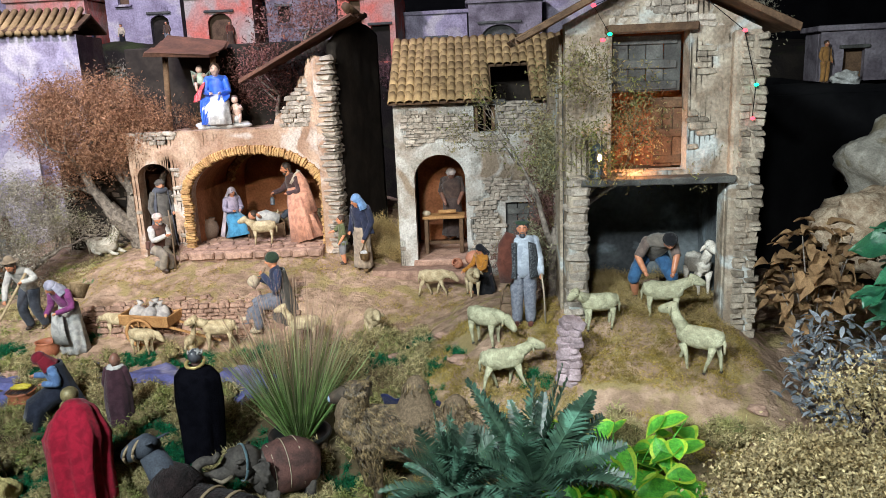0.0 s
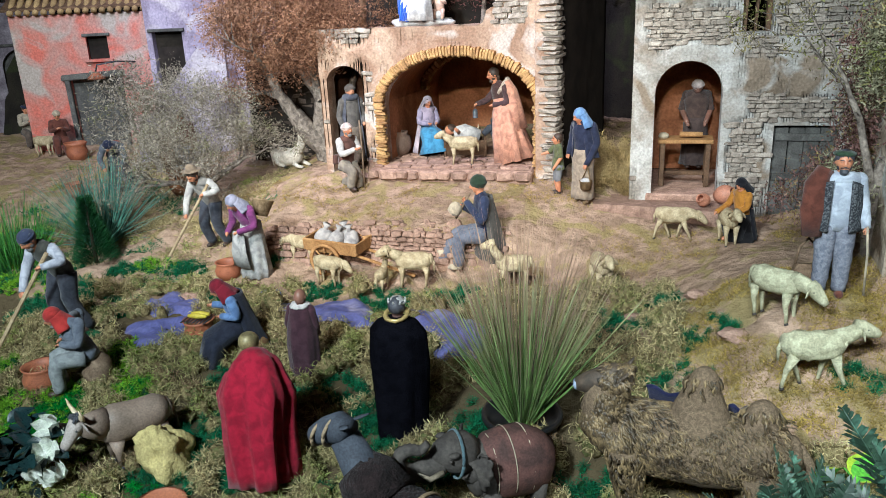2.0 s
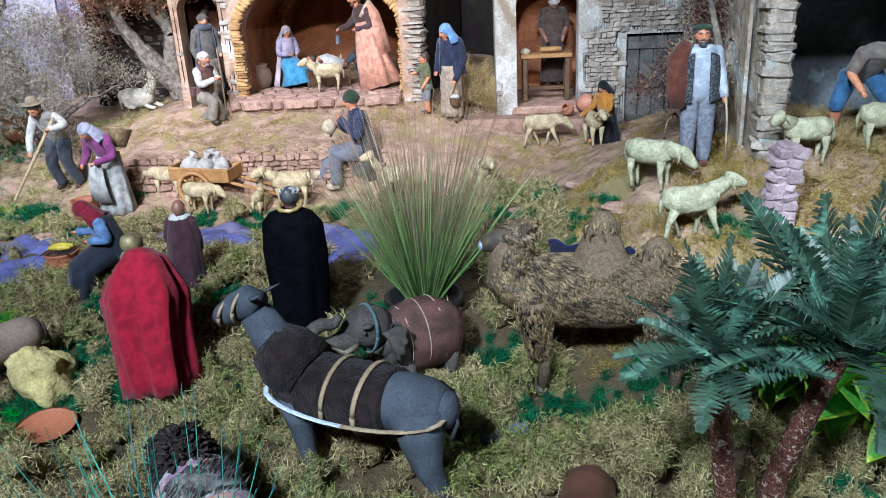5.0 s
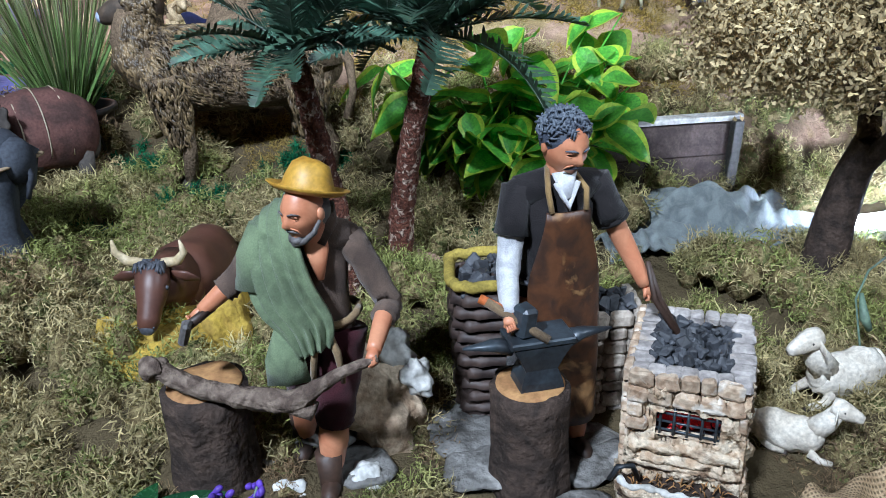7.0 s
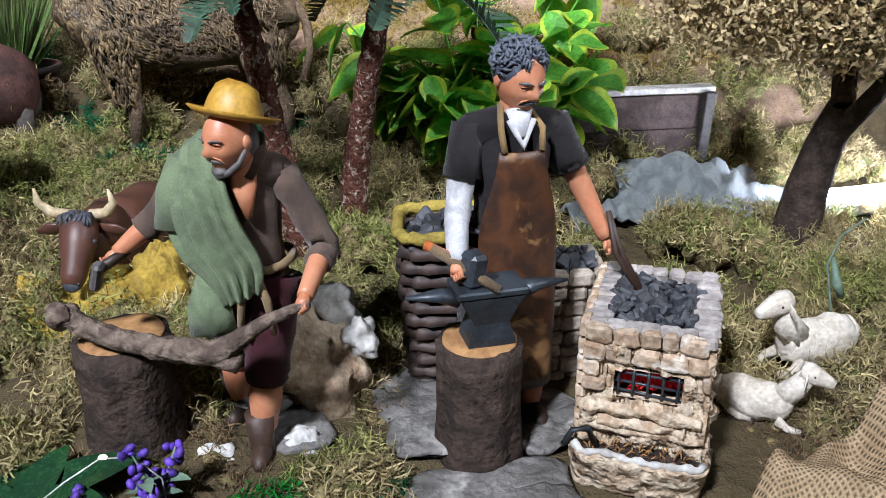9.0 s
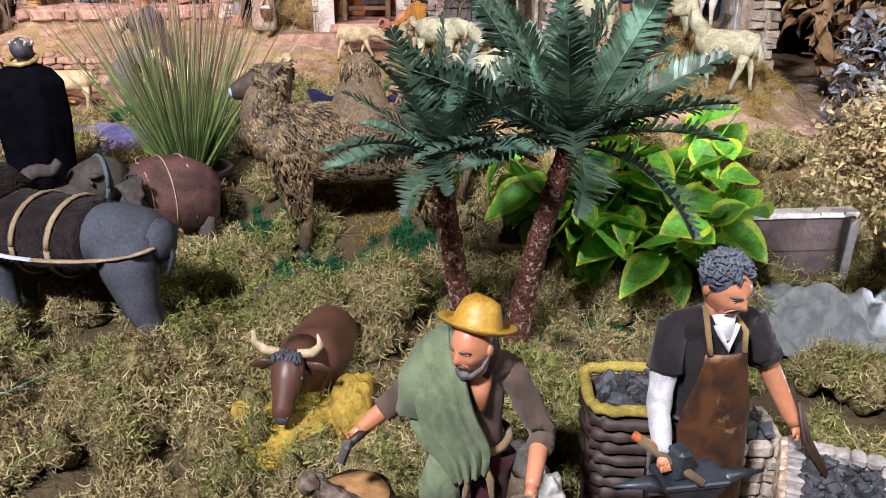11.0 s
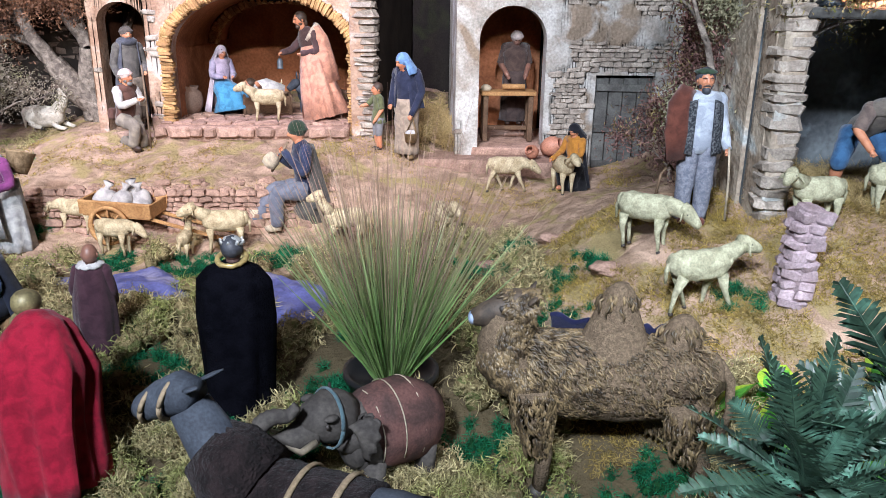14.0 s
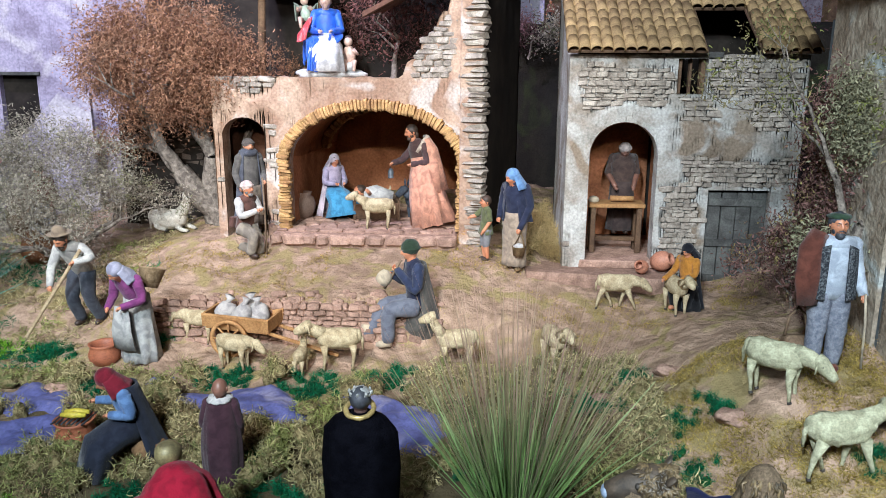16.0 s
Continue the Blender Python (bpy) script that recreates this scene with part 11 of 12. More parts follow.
def woven(name, c1, c2, threads):
    """Coarse cloth whose crossing threads show in colour and relief."""
    m = material(name, c1, c2, 0.95, 700, 60, 0.0)
    nt = m.node_tree
    b = nt.nodes["Principled BSDF"]
    old = b.inputs["Base Color"].links[0].from_socket
    geo = nt.nodes.new("ShaderNodeNewGeometry")
    mul = nt.nodes.new("ShaderNodeMath")
    mul.operation = "MAXIMUM"
    for k, way in enumerate(("X", "Y")):
        w = nt.nodes.new("ShaderNodeTexWave")
        w.bands_direction = way
        w.inputs["Scale"].default_value, w.inputs["Distortion"].default_value, w.inputs["Detail Scale"].default_value = threads / 3.18, 3.0, 0.3
        nt.links.new(geo.outputs["Position"], w.inputs["Vector"])
        nt.links.new(w.outputs["Fac"], mul.inputs[k])
    dark = nt.nodes.new("ShaderNodeMapRange")
    dark.inputs["From Min"].default_value, dark.inputs["From Max"].default_value = 0.15, 0.75
    dark.inputs["To Min"].default_value, dark.inputs["To Max"].default_value = 0.42, 1.05
    nt.links.new(mul.outputs[0], dark.inputs["Value"])
    mx = nt.nodes.new("ShaderNodeMix")
    mx.data_type, mx.blend_type = "RGBA", "MULTIPLY"
    mx.inputs[0].default_value = 1.0
    nt.links.new(old, mx.inputs[6])
    nt.links.new(dark.outputs["Result"], mx.inputs[7])
    nt.links.new(mx.outputs[2], b.inputs["Base Color"])
    bp = nt.nodes.new("ShaderNodeBump")
    bp.inputs["Strength"].default_value, bp.inputs["Distance"].default_value = 0.8, 0.0015
    nt.links.new(mul.outputs[0], bp.inputs["Height"])
    nt.links.new(bp.outputs["Normal"], b.inputs["Normal"])
    return m


BURLAP = woven("burlap", (0.44, 0.33, 0.20), (0.33, 0.24, 0.14), 330)
thing("burlap_sheet", s, BURLAP, "folded coarse burlap sheet at the model's edge", "cloth")
s = Shape()
s.tube([(0.520, 0.90, 0.02), (0.512, 0.90, 0.05), (0.516, 0.92, 0.085), (0.55, 0.95, 0.098), (0.60, 0.98, 0.10)], [0.0011] * 5, 6)
s.tube([(0.520, 0.90, 0.062), (0.514, 0.902, 0.074), (0.519, 0.918, 0.092)], [0.003, 0.0048, 0.002], 8)
thing("wilted_stem", s, SAGE, "pale wilted stem with a closed bud", "stem")

# white flowers in dark leaves, front edge
wf = thing("white_flowers", None, None, "white artificial blossoms among dark glossy leaves", "flowers", pose(-1.185, 1.385, floor_z(-1.185, 1.385) - 0.01))
PETAL = material("white_petal", (0.70, 0.72, 0.66), (0.55, 0.60, 0.48), 0.6, 300, 40, 0.1, 0.0005, through=0.2)
dark_leaf_mesh = leaf_shape(0.05, 0.03, 8, 4, 0.25, 0.25).mesh("leaf", [material("blue_dark_leaf", (0.012, 0.032, 0.032), (0.008, 0.02, 0.022), 0.3, 300, 40, 0.2, 0.0006, vary=0.3)])
petal_mesh = leaf_shape(0.034, 0.029, 6, 4, -0.5, -0.35, False, 0.06).mesh("petal", [PETAL])
for i in range(64):
    ob = new("leaf", dark_leaf_mesh)
    ob.parent = wf
    ob.matrix_basis = pose(rnd.uniform(-0.16, 0.03), rnd.uniform(-0.07, 0.05), rnd.uniform(0.03, 0.11), 0, 0, rnd.uniform(0, 360)) @ pose(0, 0, 0, rnd.uniform(-30, 50), rnd.uniform(-30, 30), 0)
for (x, y, z) in ((0.012, 0.03, 0.105), (0.028, -0.01, 0.075), (0.06, 0.04, 0.085), (0.03, -0.05, 0.05), (0.075, -0.045, 0.052), (-0.10, -0.06, 0.04)):
    fo = new("blossom")
    fo.parent = wf
    fo.matrix_basis = pose(x, y, z, rnd.uniform(20, 60), rnd.uniform(-30, 30), rnd.uniform(0, 360))
    for k in range(6):
        ob = new("petal", petal_mesh)
        ob.parent = fo
        ob.matrix_basis = pose(0, 0, 0, 0, 0, 60 * k) @ pose(0, 0, 0, 35, 0, 0)
pc = Shape()
for i in range(60):
    a, u = i * 2.4, i / 60
    r_ = 0.018 * math.sin(math.pi * (0.12 + 0.8 * u)) + 0.003
    pc.box((r_ * math.cos(a), r_ * math.sin(a), 0.004 + 0.045 * u), (0.011, 0.009, 0.003), 0, (0, 25, math.degrees(a)), 0.0006, 0.2, i)
pc.tube([(0, 0, 0.002), (0, 0, 0.045)], [0.012, 0.006], 10)
thing("pine_cone", pc, BARK, "brown pine cone standing in the moss", "pine cone", pose(-0.665, 1.21, floor_z(-0.665, 1.21), 6, -8, 0))


# trees: trunk, forked limbs, twigs and small foliage
def grow(s, p, d, length, radius, depth, rnd, tips, spread=38.0, kink=0.22):
    pts, rad = [Vector(p)], [radius]
    q, w = Vector(p), Vector(d).normalized()
    steps = 4
    for i in range(steps):
        w = (w + Vector((rnd.uniform(-kink, kink), rnd.uniform(-kink, kink), rnd.uniform(-kink * 0.5, kink * 0.8)))).normalized()
        q = q + w * length / steps
        pts.append(q.copy())
        rad.append(radius * (1 - 0.42 * (i + 1) / steps))
    s.tube(pts, rad, 10 if depth > 2 else 5, 0, depth < 2, None, 0.18 if depth > 2 else 0, 70)
    if depth == 0:
        tips.append((q, w))
        return
    if depth <= 2:
        tips.append((pts[2], w))
    for k in range(rnd.choice((2, 3)) if depth > 1 else 3):
        a = w.orthogonal().normalized()
        a.rotate(Matrix.Rotation(rnd.uniform(0, 2 * math.pi), 3, w))
        nd = (w + a * math.tan(radians(rnd.uniform(0.5, 1.1) * spread))).normalized()
        grow(s, pts[-1] if k < 2 else pts[-2], nd, length * rnd.uniform(0.62, 0.82), rad[-1] * 0.8, depth - 1, rnd, tips, spread, kink)


def tree(label, base, lead, length, radius, depth, seed, bark, leafmat, per_tip, cloud, leaf, spread=38.0, kink=0.22, centre=None, reach=None, extra=0, name="tree", bend=0.7, width=None, stems=(), floor=None):
    """lead: first direction. cloud: spread of the foliage round each twig's end; centre and reach: an ellipsoid filled with further foliage clumps."""
    rnd = random.Random(seed)
    t = thing(name, None, None, label, name, pose(*base))
    s = Shape()
    tips = []
    for k, way in enumerate((lead,) + tuple(stems)):
        grow(s, (0.02 * k * (-1) ** k, 0, 0), way, length, radius * (1 - 0.15 * k), depth, rnd, tips, spread, kink)
    part("trunk", s, bark, t, "gnarled trunk and bare twigs")
    r = np.random.RandomState(seed)
    pts = [np.array(p)[None] + r.normal(0, cloud, (per_tip, 3)) for p, _ in tips]
    if centre:
        k = r.normal(size=(extra, 3))
        k = k / np.linalg.norm(k, axis=1)[:, None] * (r.uniform(0.25, 1.0, extra) ** 0.5)[:, None]
        mids = np.array(centre) - np.array(base) + k * np.array(reach)
        pts += [m[None] + r.normal(0, cloud, (per_tip, 3)) for m in mids]
    pts = np.concatenate(pts)
    if floor is not None:
        pts = pts[pts[:, 2] + base[2] > floor + 0.015 * r.normal(size=len(pts))]
    heads = r.normal(size=pts.shape)
    ribbons("crown", pts, heads, r.uniform(leaf * 0.6, leaf * 1.3, len(pts)), width or leaf * 0.32, bend, leafmat, "fine dry foliage", "foliage", seed=seed, points=3, taper=0.3, parent=t)
    return t


GREYBARK = material("grey_bark", (0.28, 0.24, 0.20), (0.12, 0.10, 0.085), 0.9, 300, 60, 1.0, 0.006, bumpscale=90)
RUSTLEAF = material("rust_foliage", (0.36, 0.20, 0.12), (0.22, 0.115, 0.07), 0.9, 300, 14, 0.0, island=0.5, c3=(0.16, 0.10, 0.07), c3_at=0.6, through=0.2)
GREYLEAF = material("grey_foliage", (0.38, 0.34, 0.27), (0.25, 0.22, 0.17), 0.9, 300, 18, 0.0, island=0.45, c3=(0.20, 0.20, 0.10), c3_at=0.6, through=0.2)
OLIVELEAF = material("olive_foliage", (0.26, 0.22, 0.11), (0.16, 0.135, 0.065), 0.9, 300, 18, 0.0, island=0.5, c3=(0.16, 0.17, 0.05), c3_at=0.56, through=0.2)
TANLEAF = material("tan_foliage", (0.56, 0.46, 0.26), (0.40, 0.31, 0.16), 0.95, 300, 14, 0.0, island=0.5, c3=(0.17, 0.13, 0.06), c3_at=0.6, through=0.2)
tree("gnarled old tree with a broad crown of rust-brown foliage", (-1.20, 2.86, 0.37), (-0.55, 0.0, 1), 0.20, 0.045, 4, 4, GREYBARK, RUSTLEAF, 90, 0.024, 0.010, 44, 0.26, (-1.31, 2.78, 0.83), (0.28, 0.15, 0.18), 520, stems=((-0.25, -0.05, 1), (0.25, 0.1, 1)))
tree("bare grey bush with sparse grey-green leaves", (-1.60, 2.66, 0.24), (0.1, -0.05, 1), 0.15, 0.020, 4, 9, GREYBARK, GREYLEAF, 60, 0.022, 0.010, 50, 0.35, (-1.60, 2.66, 0.53), (0.22, 0.13, 0.17), 340, name="bush", width=0.0026, stems=((0.15, 0, 1), (-0.5, -0.1, 1)))
tree("bare grey bush with sparse olive leaves beside the pink house", (-1.98, 2.98, 0.27), (-0.2, -0.05, 1), 0.16, 0.016, 4, 12, GREYBARK, GREYLEAF, 24, 0.026, 0.014, 52, 0.35, (-2.0, 2.95, 0.48), (0.26, 0.12, 0.12), 130, name="bush")
tree("twisted olive tree with airy yellow-green foliage beside the tall house", (0.255, 2.02, 0.32), (0.02, -0.1, 1), 0.24, 0.020, 4, 6, GREYBARK, OLIVELEAF, 34, 0.018, 0.010, 46, 0.34, (0.33, 1.80, 0.84), (0.19, 0.08, 0.18), 130)
tree("climbing dry creeper on the corner of the stone house", (0.262, 2.22, 0.30), (0.0, -0.1, 1), 0.08, 0.006, 3, 16, GREYBARK, material("plum_creeper", (0.24, 0.135, 0.115), (0.13, 0.07, 0.062), 0.9, 300, 40, 0.0, island=0.55, c3=(0.30, 0.25, 0.10), c3_at=0.6, through=0.2), 70, 0.020, 0.011, 26, 0.2, (0.268, 2.13, 0.58), (0.010, 0.11, 0.27), 150, name="creeper")
tree("gnarled grey trunk with pale feathery moss beside the stone house", (0.258, 2.06, 0.31), (0.0, -0.05, 1), 0.09, 0.011, 3, 23, GREYBARK, material("pale_feather_moss", (0.36, 0.34, 0.22), (0.24, 0.23, 0.14), 0.95, 300, 20, 0.0, island=0.4, through=0.2), 60, 0.020, 0.010, 30, 0.3, (0.268, 2.05, 0.74), (0.010, 0.06, 0.09), 80, stems=((-0.05, -0.4, 0.8),))
tree("small tree with dark leaning trunk and dense tan foliage crown", (0.610, 1.10, -0.008), (0.30, 0.02, 1), 0.20, 0.030, 3, 21, BARK, TANLEAF, 250, 0.022, 0.008, 55, 0.2, (0.70, 1.10, 0.305), (0.26, 0.13, 0.050), 460, bend=0.9, width=0.0042, floor=0.244)
tree("dry reddish brushwood behind the broken wall", (-0.70, 3.05, 0.79), (0.1, 0, 1), 0.12, 0.010, 4, 33, GREYBARK, material("plum_brush", (0.17, 0.075, 0.065), (0.10, 0.05, 0.045), 0.9, 300, 14, 0.0, island=0.5), 26, 0.03, 0.014, 60, 0.4, (-0.68, 3.08, 0.98), (0.24, 0.06, 0.15), 90, name="brushwood")
tree("dry plum-coloured brushwood over the plank roof", (-0.58, 3.12, 1.10), (0.1, 0, 1), 0.07, 0.006, 3, 34, GREYBARK, material("plum_brush_light", (0.24, 0.12, 0.105), (0.15, 0.075, 0.065), 0.9, 300, 14, 0.0, island=0.5), 22, 0.03, 0.014, 60, 0.4, (-0.60, 3.12, 1.19), (0.20, 0.06, 0.07), 70, name="brushwood")

# leafy shrubs at the right-hand edge
def leaf_bush(name, label, centre, reach, count, mesh, sizes, seed, tilt=(-50, 60)):
    t = thing(name, None, None, label, "shrub", pose(centre[0], centre[1], floor_z(centre[0], centre[1])))
    rnd = random.Random(seed)
    dz = centre[2] - floor_z(centre[0], centre[1])
    for k in range(9):
        s = Shape()
        tip = Vector((rnd.uniform(-1, 1) * reach[0] * 0.8, rnd.uniform(-1, 1) * reach[1] * 0.8, dz + rnd.uniform(-0.4, 0.8) * reach[2]))
        s.tube([(rnd.uniform(-0.01, 0.01), 0, 0), tip * 0.5 + Vector((0, 0, 0.02)), tip], [0.003, 0.0022, 0.0012], 6)
        part("stem", s, GREYBARK, t)
    for i in range(count):
        ob = new("leaf", mesh)
        ob.parent = t
        k = rnd.uniform(*sizes)
        while True:
            v = Vector((rnd.uniform(-1, 1), rnd.uniform(-1, 1), rnd.uniform(-1, 1)))
            if v.length < 1:
                break
        ob.matrix_basis = pose(v.x * reach[0], v.y * reach[1], dz + v.z * reach[2], 0, 0, rnd.uniform(0, 360)) @ pose(0, 0, 0, rnd.uniform(*tilt), rnd.uniform(-40, 40), 0) @ Matrix.Diagonal((k, k, k, 1))
    return t


leaf_bush("grey_shrub", "shrub of small silver-grey artificial leaves", (0.825, 1.60, 0.30), (0.12, 0.085, 0.14), 380, leaf_shape(0.03, 0.011, 5, 2, 0.3, 0.2).mesh("leaf", [material("silver_leaf", (0.30, 0.33, 0.36), (0.18, 0.20, 0.23), 0.6, 300, 50, 0.1, 0.0005, vary=0.45)]), (0.7, 1.3), 3)
leaf_bush("dry_leaf_shrub", "shrub of large curled dry brown leaves", (0.87, 1.80, 0.44), (0.12, 0.08, 0.16), 170, leaf_shape(0.05, 0.027, 7, 4, 0.5, 0.5, False, 0.12).mesh("leaf", [material("dry_brown_leaf", (0.30, 0.19, 0.095), (0.20, 0.12, 0.06), 0.7, 300, 40, 0.3, 0.001, vary=0.3)]), (0.7, 1.3), 5)
IVY = material("ivy_leaf", (0.05, 0.20, 0.09), (0.03, 0.13, 0.07), 0.35, 300, 40, 0.2, 0.0008, vary=0.35, c3=(0.34, 0.5, 0.38), c3_at=0.66)
leaf_bush("ivy_shrub", "ivy with broad green leaves, some pale edged", (0.985, 1.60, 0.50), (0.07, 0.07, 0.14), 70, leaf_shape(0.07, 0.06, 8, 6, 0.3, 0.3, False, 0.05).mesh("leaf", [IVY]), (0.8, 1.3), 7)
fir = thing("fir_shrub", None, None, "small dark green conical fir beside the far path", "shrub", pose(-1.735, 2.255, floor_z(-1.735, 2.255)))
r_ = np.random.RandomState(4)
n_ = 5200
h_ = r_.uniform(0, 1, n_) ** 1.2
a_ = r_.uniform(0, 2 * math.pi, n_)
k_ = 0.062 * (1 - h_ * 0.9) * np.sqrt(r_.uniform(0.1, 1, n_))
ribbons("needles", np.stack([k_ * np.cos(a_), k_ * np.sin(a_), 0.01 + 0.19 * h_], 1), np.stack([np.cos(a_), np.sin(a_), np.full(n_, 0.7)], 1), 0.02, 0.0016, 0.3, material("fir_green", (0.02, 0.085, 0.025), (0.012, 0.05, 0.02), 0.7, 300, 30, 0.0, island=0.5), "dark green needles", "needles", seed=4, points=3, parent=fir)
s = Shape()
s.tube([(0, 0, 0), (0, 0, 0.18)], [0.006, 0.002], 8)
part("trunk", s, BARK, fir)

# ---- the village behind and at the side ----
PINK = material("pink_render", (0.56, 0.16, 0.12), (0.44, 0.27, 0.23), 0.9, 120, 8, 0.5, 0.003, c3=(0.42, 0.36, 0.32), c3_at=0.58)
LILAC = material("lilac_render", (0.37, 0.33, 0.42), (0.24, 0.205, 0.27), 0.9, 120, 12, 0.5, 0.003, c3=(0.46, 0.42, 0.44), c3_at=0.6)
GREYR = material("grey_render", (0.26, 0.23, 0.26), (0.13, 0.11, 0.13), 0.9, 120, 12, 0.5, 0.003)
# Coloured near-black so that the gap below the village stays unlit.
HILL = material("shade_black_hill", (0.028, 0.024, 0.018), (0.016, 0.014, 0.012), 0.95, 200, 9, 0.8, 0.006, c3=(0.03, 0.036, 0.016), c3_at=0.58)
s = Shape()


def village_rise(x, y):
    """How far the ground of the upper village stands above the terrace's lip."""
    return (0.06 + 0.17 * smooth(-0.55, -1.25, x)) * smooth(3.82, 3.93, y)


def hill_pt(u, v):
    x = -3.4 + 5.6 * u
    y = 3.62 + 1.9 * v
    edge = smooth(0.02, 0.16, v)
    return (x, y + 0.08 * noise.noise(Vector((x * 2.2, v * 3, 1))), 0.2 + 0.72 * edge + 0.10 * v + village_rise(x, y) + 0.03 * noise.noise(Vector((x * 5, y * 5, 0))))


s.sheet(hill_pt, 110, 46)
thing("hill", s, HILL, "upper terrace coloured near-black for darkness, carrying the distant village", "hill", kind="structure")


def cottage(label, x, y, z, w, d, h, mat, yaw, openings, roof="flat", seed=1, arch=0.4):
    t = thing("village_house", None, None, label, "house", pose(x, y, z, 0, 0, yaw), "houses of the upper village" if z > 0.8 else "")
    ops = [(a - b / 2, a + b / 2, c, c + e, (b * arch if rr else 0.0)) for a, b, c, e, rr in openings]
    f = slab_wall(-w / 2, w / 2, 0, h, 0.03, ops, step=0.02, relief=0.005, freq=14)
    f.move(Matrix.Translation((0, -d / 2, 0)))
    part("wall", f, mat, t)
    for c, sz in (((-w / 2 + 0.012, 0.016, h / 2), (0.024, d - 0.034, h)), ((w / 2 - 0.012, 0.016, h / 2), (0.024, d - 0.034, h)), ((0, d / 2 - 0.012, h / 2), (w - 0.05, 0.024, h))):
        s = Shape()
        s.box(c, sz)
        part("wall", s, mat, t)
    if roof == "flat":
        s = Shape()
        s.box((0, 0, h + 0.012), (w + 0.03, d + 0.03, 0.022), 0, None, 0.003)
        part("roof", s, mat, t)
    else:
        n = max(5, int(w / 0.034))
        for side in (-1, 1):
            s = Shape()
            s.box((0, side * d * 0.27, h + 0.055), (w + 0.04, d * 0.62, 0.012), 0, (-side * 20, 0, 0))
            part("roof", s, WOOD, t)
        for i in range(n):
            s = Shape()
            px = -w / 2 + (i + 0.5) * w / n
            s.tube([(px, -d * 0.58, h + 0.008), (px, -d * 0.02, h + 0.118)], [0.013, 0.013], 8)
            part("tile_strip", s, TILE, t)
    for k, (a, b, c, e, rr) in enumerate(openings):
        s = Shape()
        s.box((a, -d / 2 + 0.035, c + e / 2), (b + 0.01, 0.006, e))
        if c >= 0.03:
            f = Shape()
            f.box((a, -d / 2 - 0.006, c - 0.006), (b + 0.03, 0.030, 0.012), 0, None, 0.001)
            part("sill", f, mat, t)
        f = Shape()
        f.box((a, -d / 2 - 0.003, c + e * (1.0 if not rr else 1.02) + 0.007), (b + 0.028, 0.018, 0.013), 0, None, 0.001)
        part("lintel", f, WOOD_GREY, t)
        # Every third opening gets a near-black panel, painted as its unlit inside.
        part("door" if c < 0.03 else "window", s, (SHADEWALL, WOOD, WOOD_GREY)[(k + seed) % 3], t)
    return t


# upper village
specs = ((-3.1, 4.25, 0.50, 0.36, GREYR, ((0.0, 0.11, 0.0, 0.17, 1),)), (-2.62, 4.4, 0.46, 0.44, LILAC, ((-0.1, 0.1, 0.0, 0.16, 1), (0.1, 0.07, 0.22, 0.1, 0))), (-2.10, 4.2, 0.42, 0.30, PINK, ((0.02, 0.10, 0.0, 0.16, 0),)),
         (-1.66, 4.35, 0.40, 0.42, LILAC, ((0.08, 0.1, 0.0, 0.18, 1), (-0.1, 0.06, 0.24, 0.08, 0))), (-1.20, 4.15, 0.34, 0.27, PINK, ((0.0, 0.12, 0.0, 0.16, 1),)), (-0.82, 4.3, 0.36, 0.40, GREYR, ((0.04, 0.09, 0.0, 0.17, 1), (-0.09, 0.06, 0.22, 0.08, 0))),
         (-0.44, 4.25, 0.30, 0.44, PINK, ((0.07, 0.1, 0.06, 0.18, 0), (-0.06, 0.06, 0.28, 0.09, 0))), (-0.10, 4.45, 0.34, 0.34, LILAC, ((0.0, 0.1, 0.0, 0.17, 0),)), (0.26, 4.3, 0.38, 0.38, GREYR, ((-0.03, 0.2, 0.0, 0.22, 1),)), (0.66, 4.45, 0.36, 0.44, LILAC, ((0.0, 0.1, 0.0, 0.18, 1),)), (1.06, 4.3, 0.36, 0.34, GREYR, ((0.0, 0.1, 0.0, 0.18, 1),)))
for i, (x, y, w, h, mt, ops) in enumerate(specs):
    cottage(("grey", "pink", "lilac")[2 if mt is LILAC else 1 if mt is PINK else 0] + " rendered small house of the upper village", x, y, 0.915 + village_rise(x, y), w, 0.28, h * 0.86, mt, (i * 37 % 17) - 8, ops, "flat" if i % 3 else "tiles", i)
for i in range(12):
    rr = random.Random(i)
    figurine("tiny villager figurine standing in the upper village", -2.4 + i * 0.25 + rr.uniform(-0.06, 0.06), 3.95 + rr.uniform(-0.04, 0.06), rr.uniform(-60, 60), 0.12, (SKIN, (C_BROWN, C_RUST, C_NAVY, C_CREAM)[i % 4], (C_BLACK, C_GREY, C_BROWN)[i % 3], HAIR_BROWN, C_BROWN, LEATHER, C_BROWN, (C_BROWN, C_RUST, C_NAVY, C_CREAM)[i % 4], HAIR_BLACK), "villagers", z=0.925 + village_rise(-2.4 + i * 0.25, 3.95), skirt=robe(0.56, 0.0, 0.11, 0.15) if i % 2 else None)
PLUMLEAF = material("plum_foliage", (0.22, 0.12, 0.12), (0.13, 0.07, 0.075), 0.9, 300, 14, 0.0, island=0.5, through=0.2)
for i in range(26):
    rr = random.Random(100 + i)
    x = -3.1 + i * 0.17 + rr.uniform(-0.08, 0.08)
    tree("dusky shrub on the edge of the upper terrace", (x, 3.78 + rr.uniform(-0.04, 0.04), 0.86), (0, 0, 1), 0.07, 0.006, 3, 200 + i, GREYBARK, (PLUMLEAF, GREYLEAF, RUSTLEAF, PLUMLEAF)[i % 4], 40, 0.035, 0.014, 55, 0.4, name="shrub")

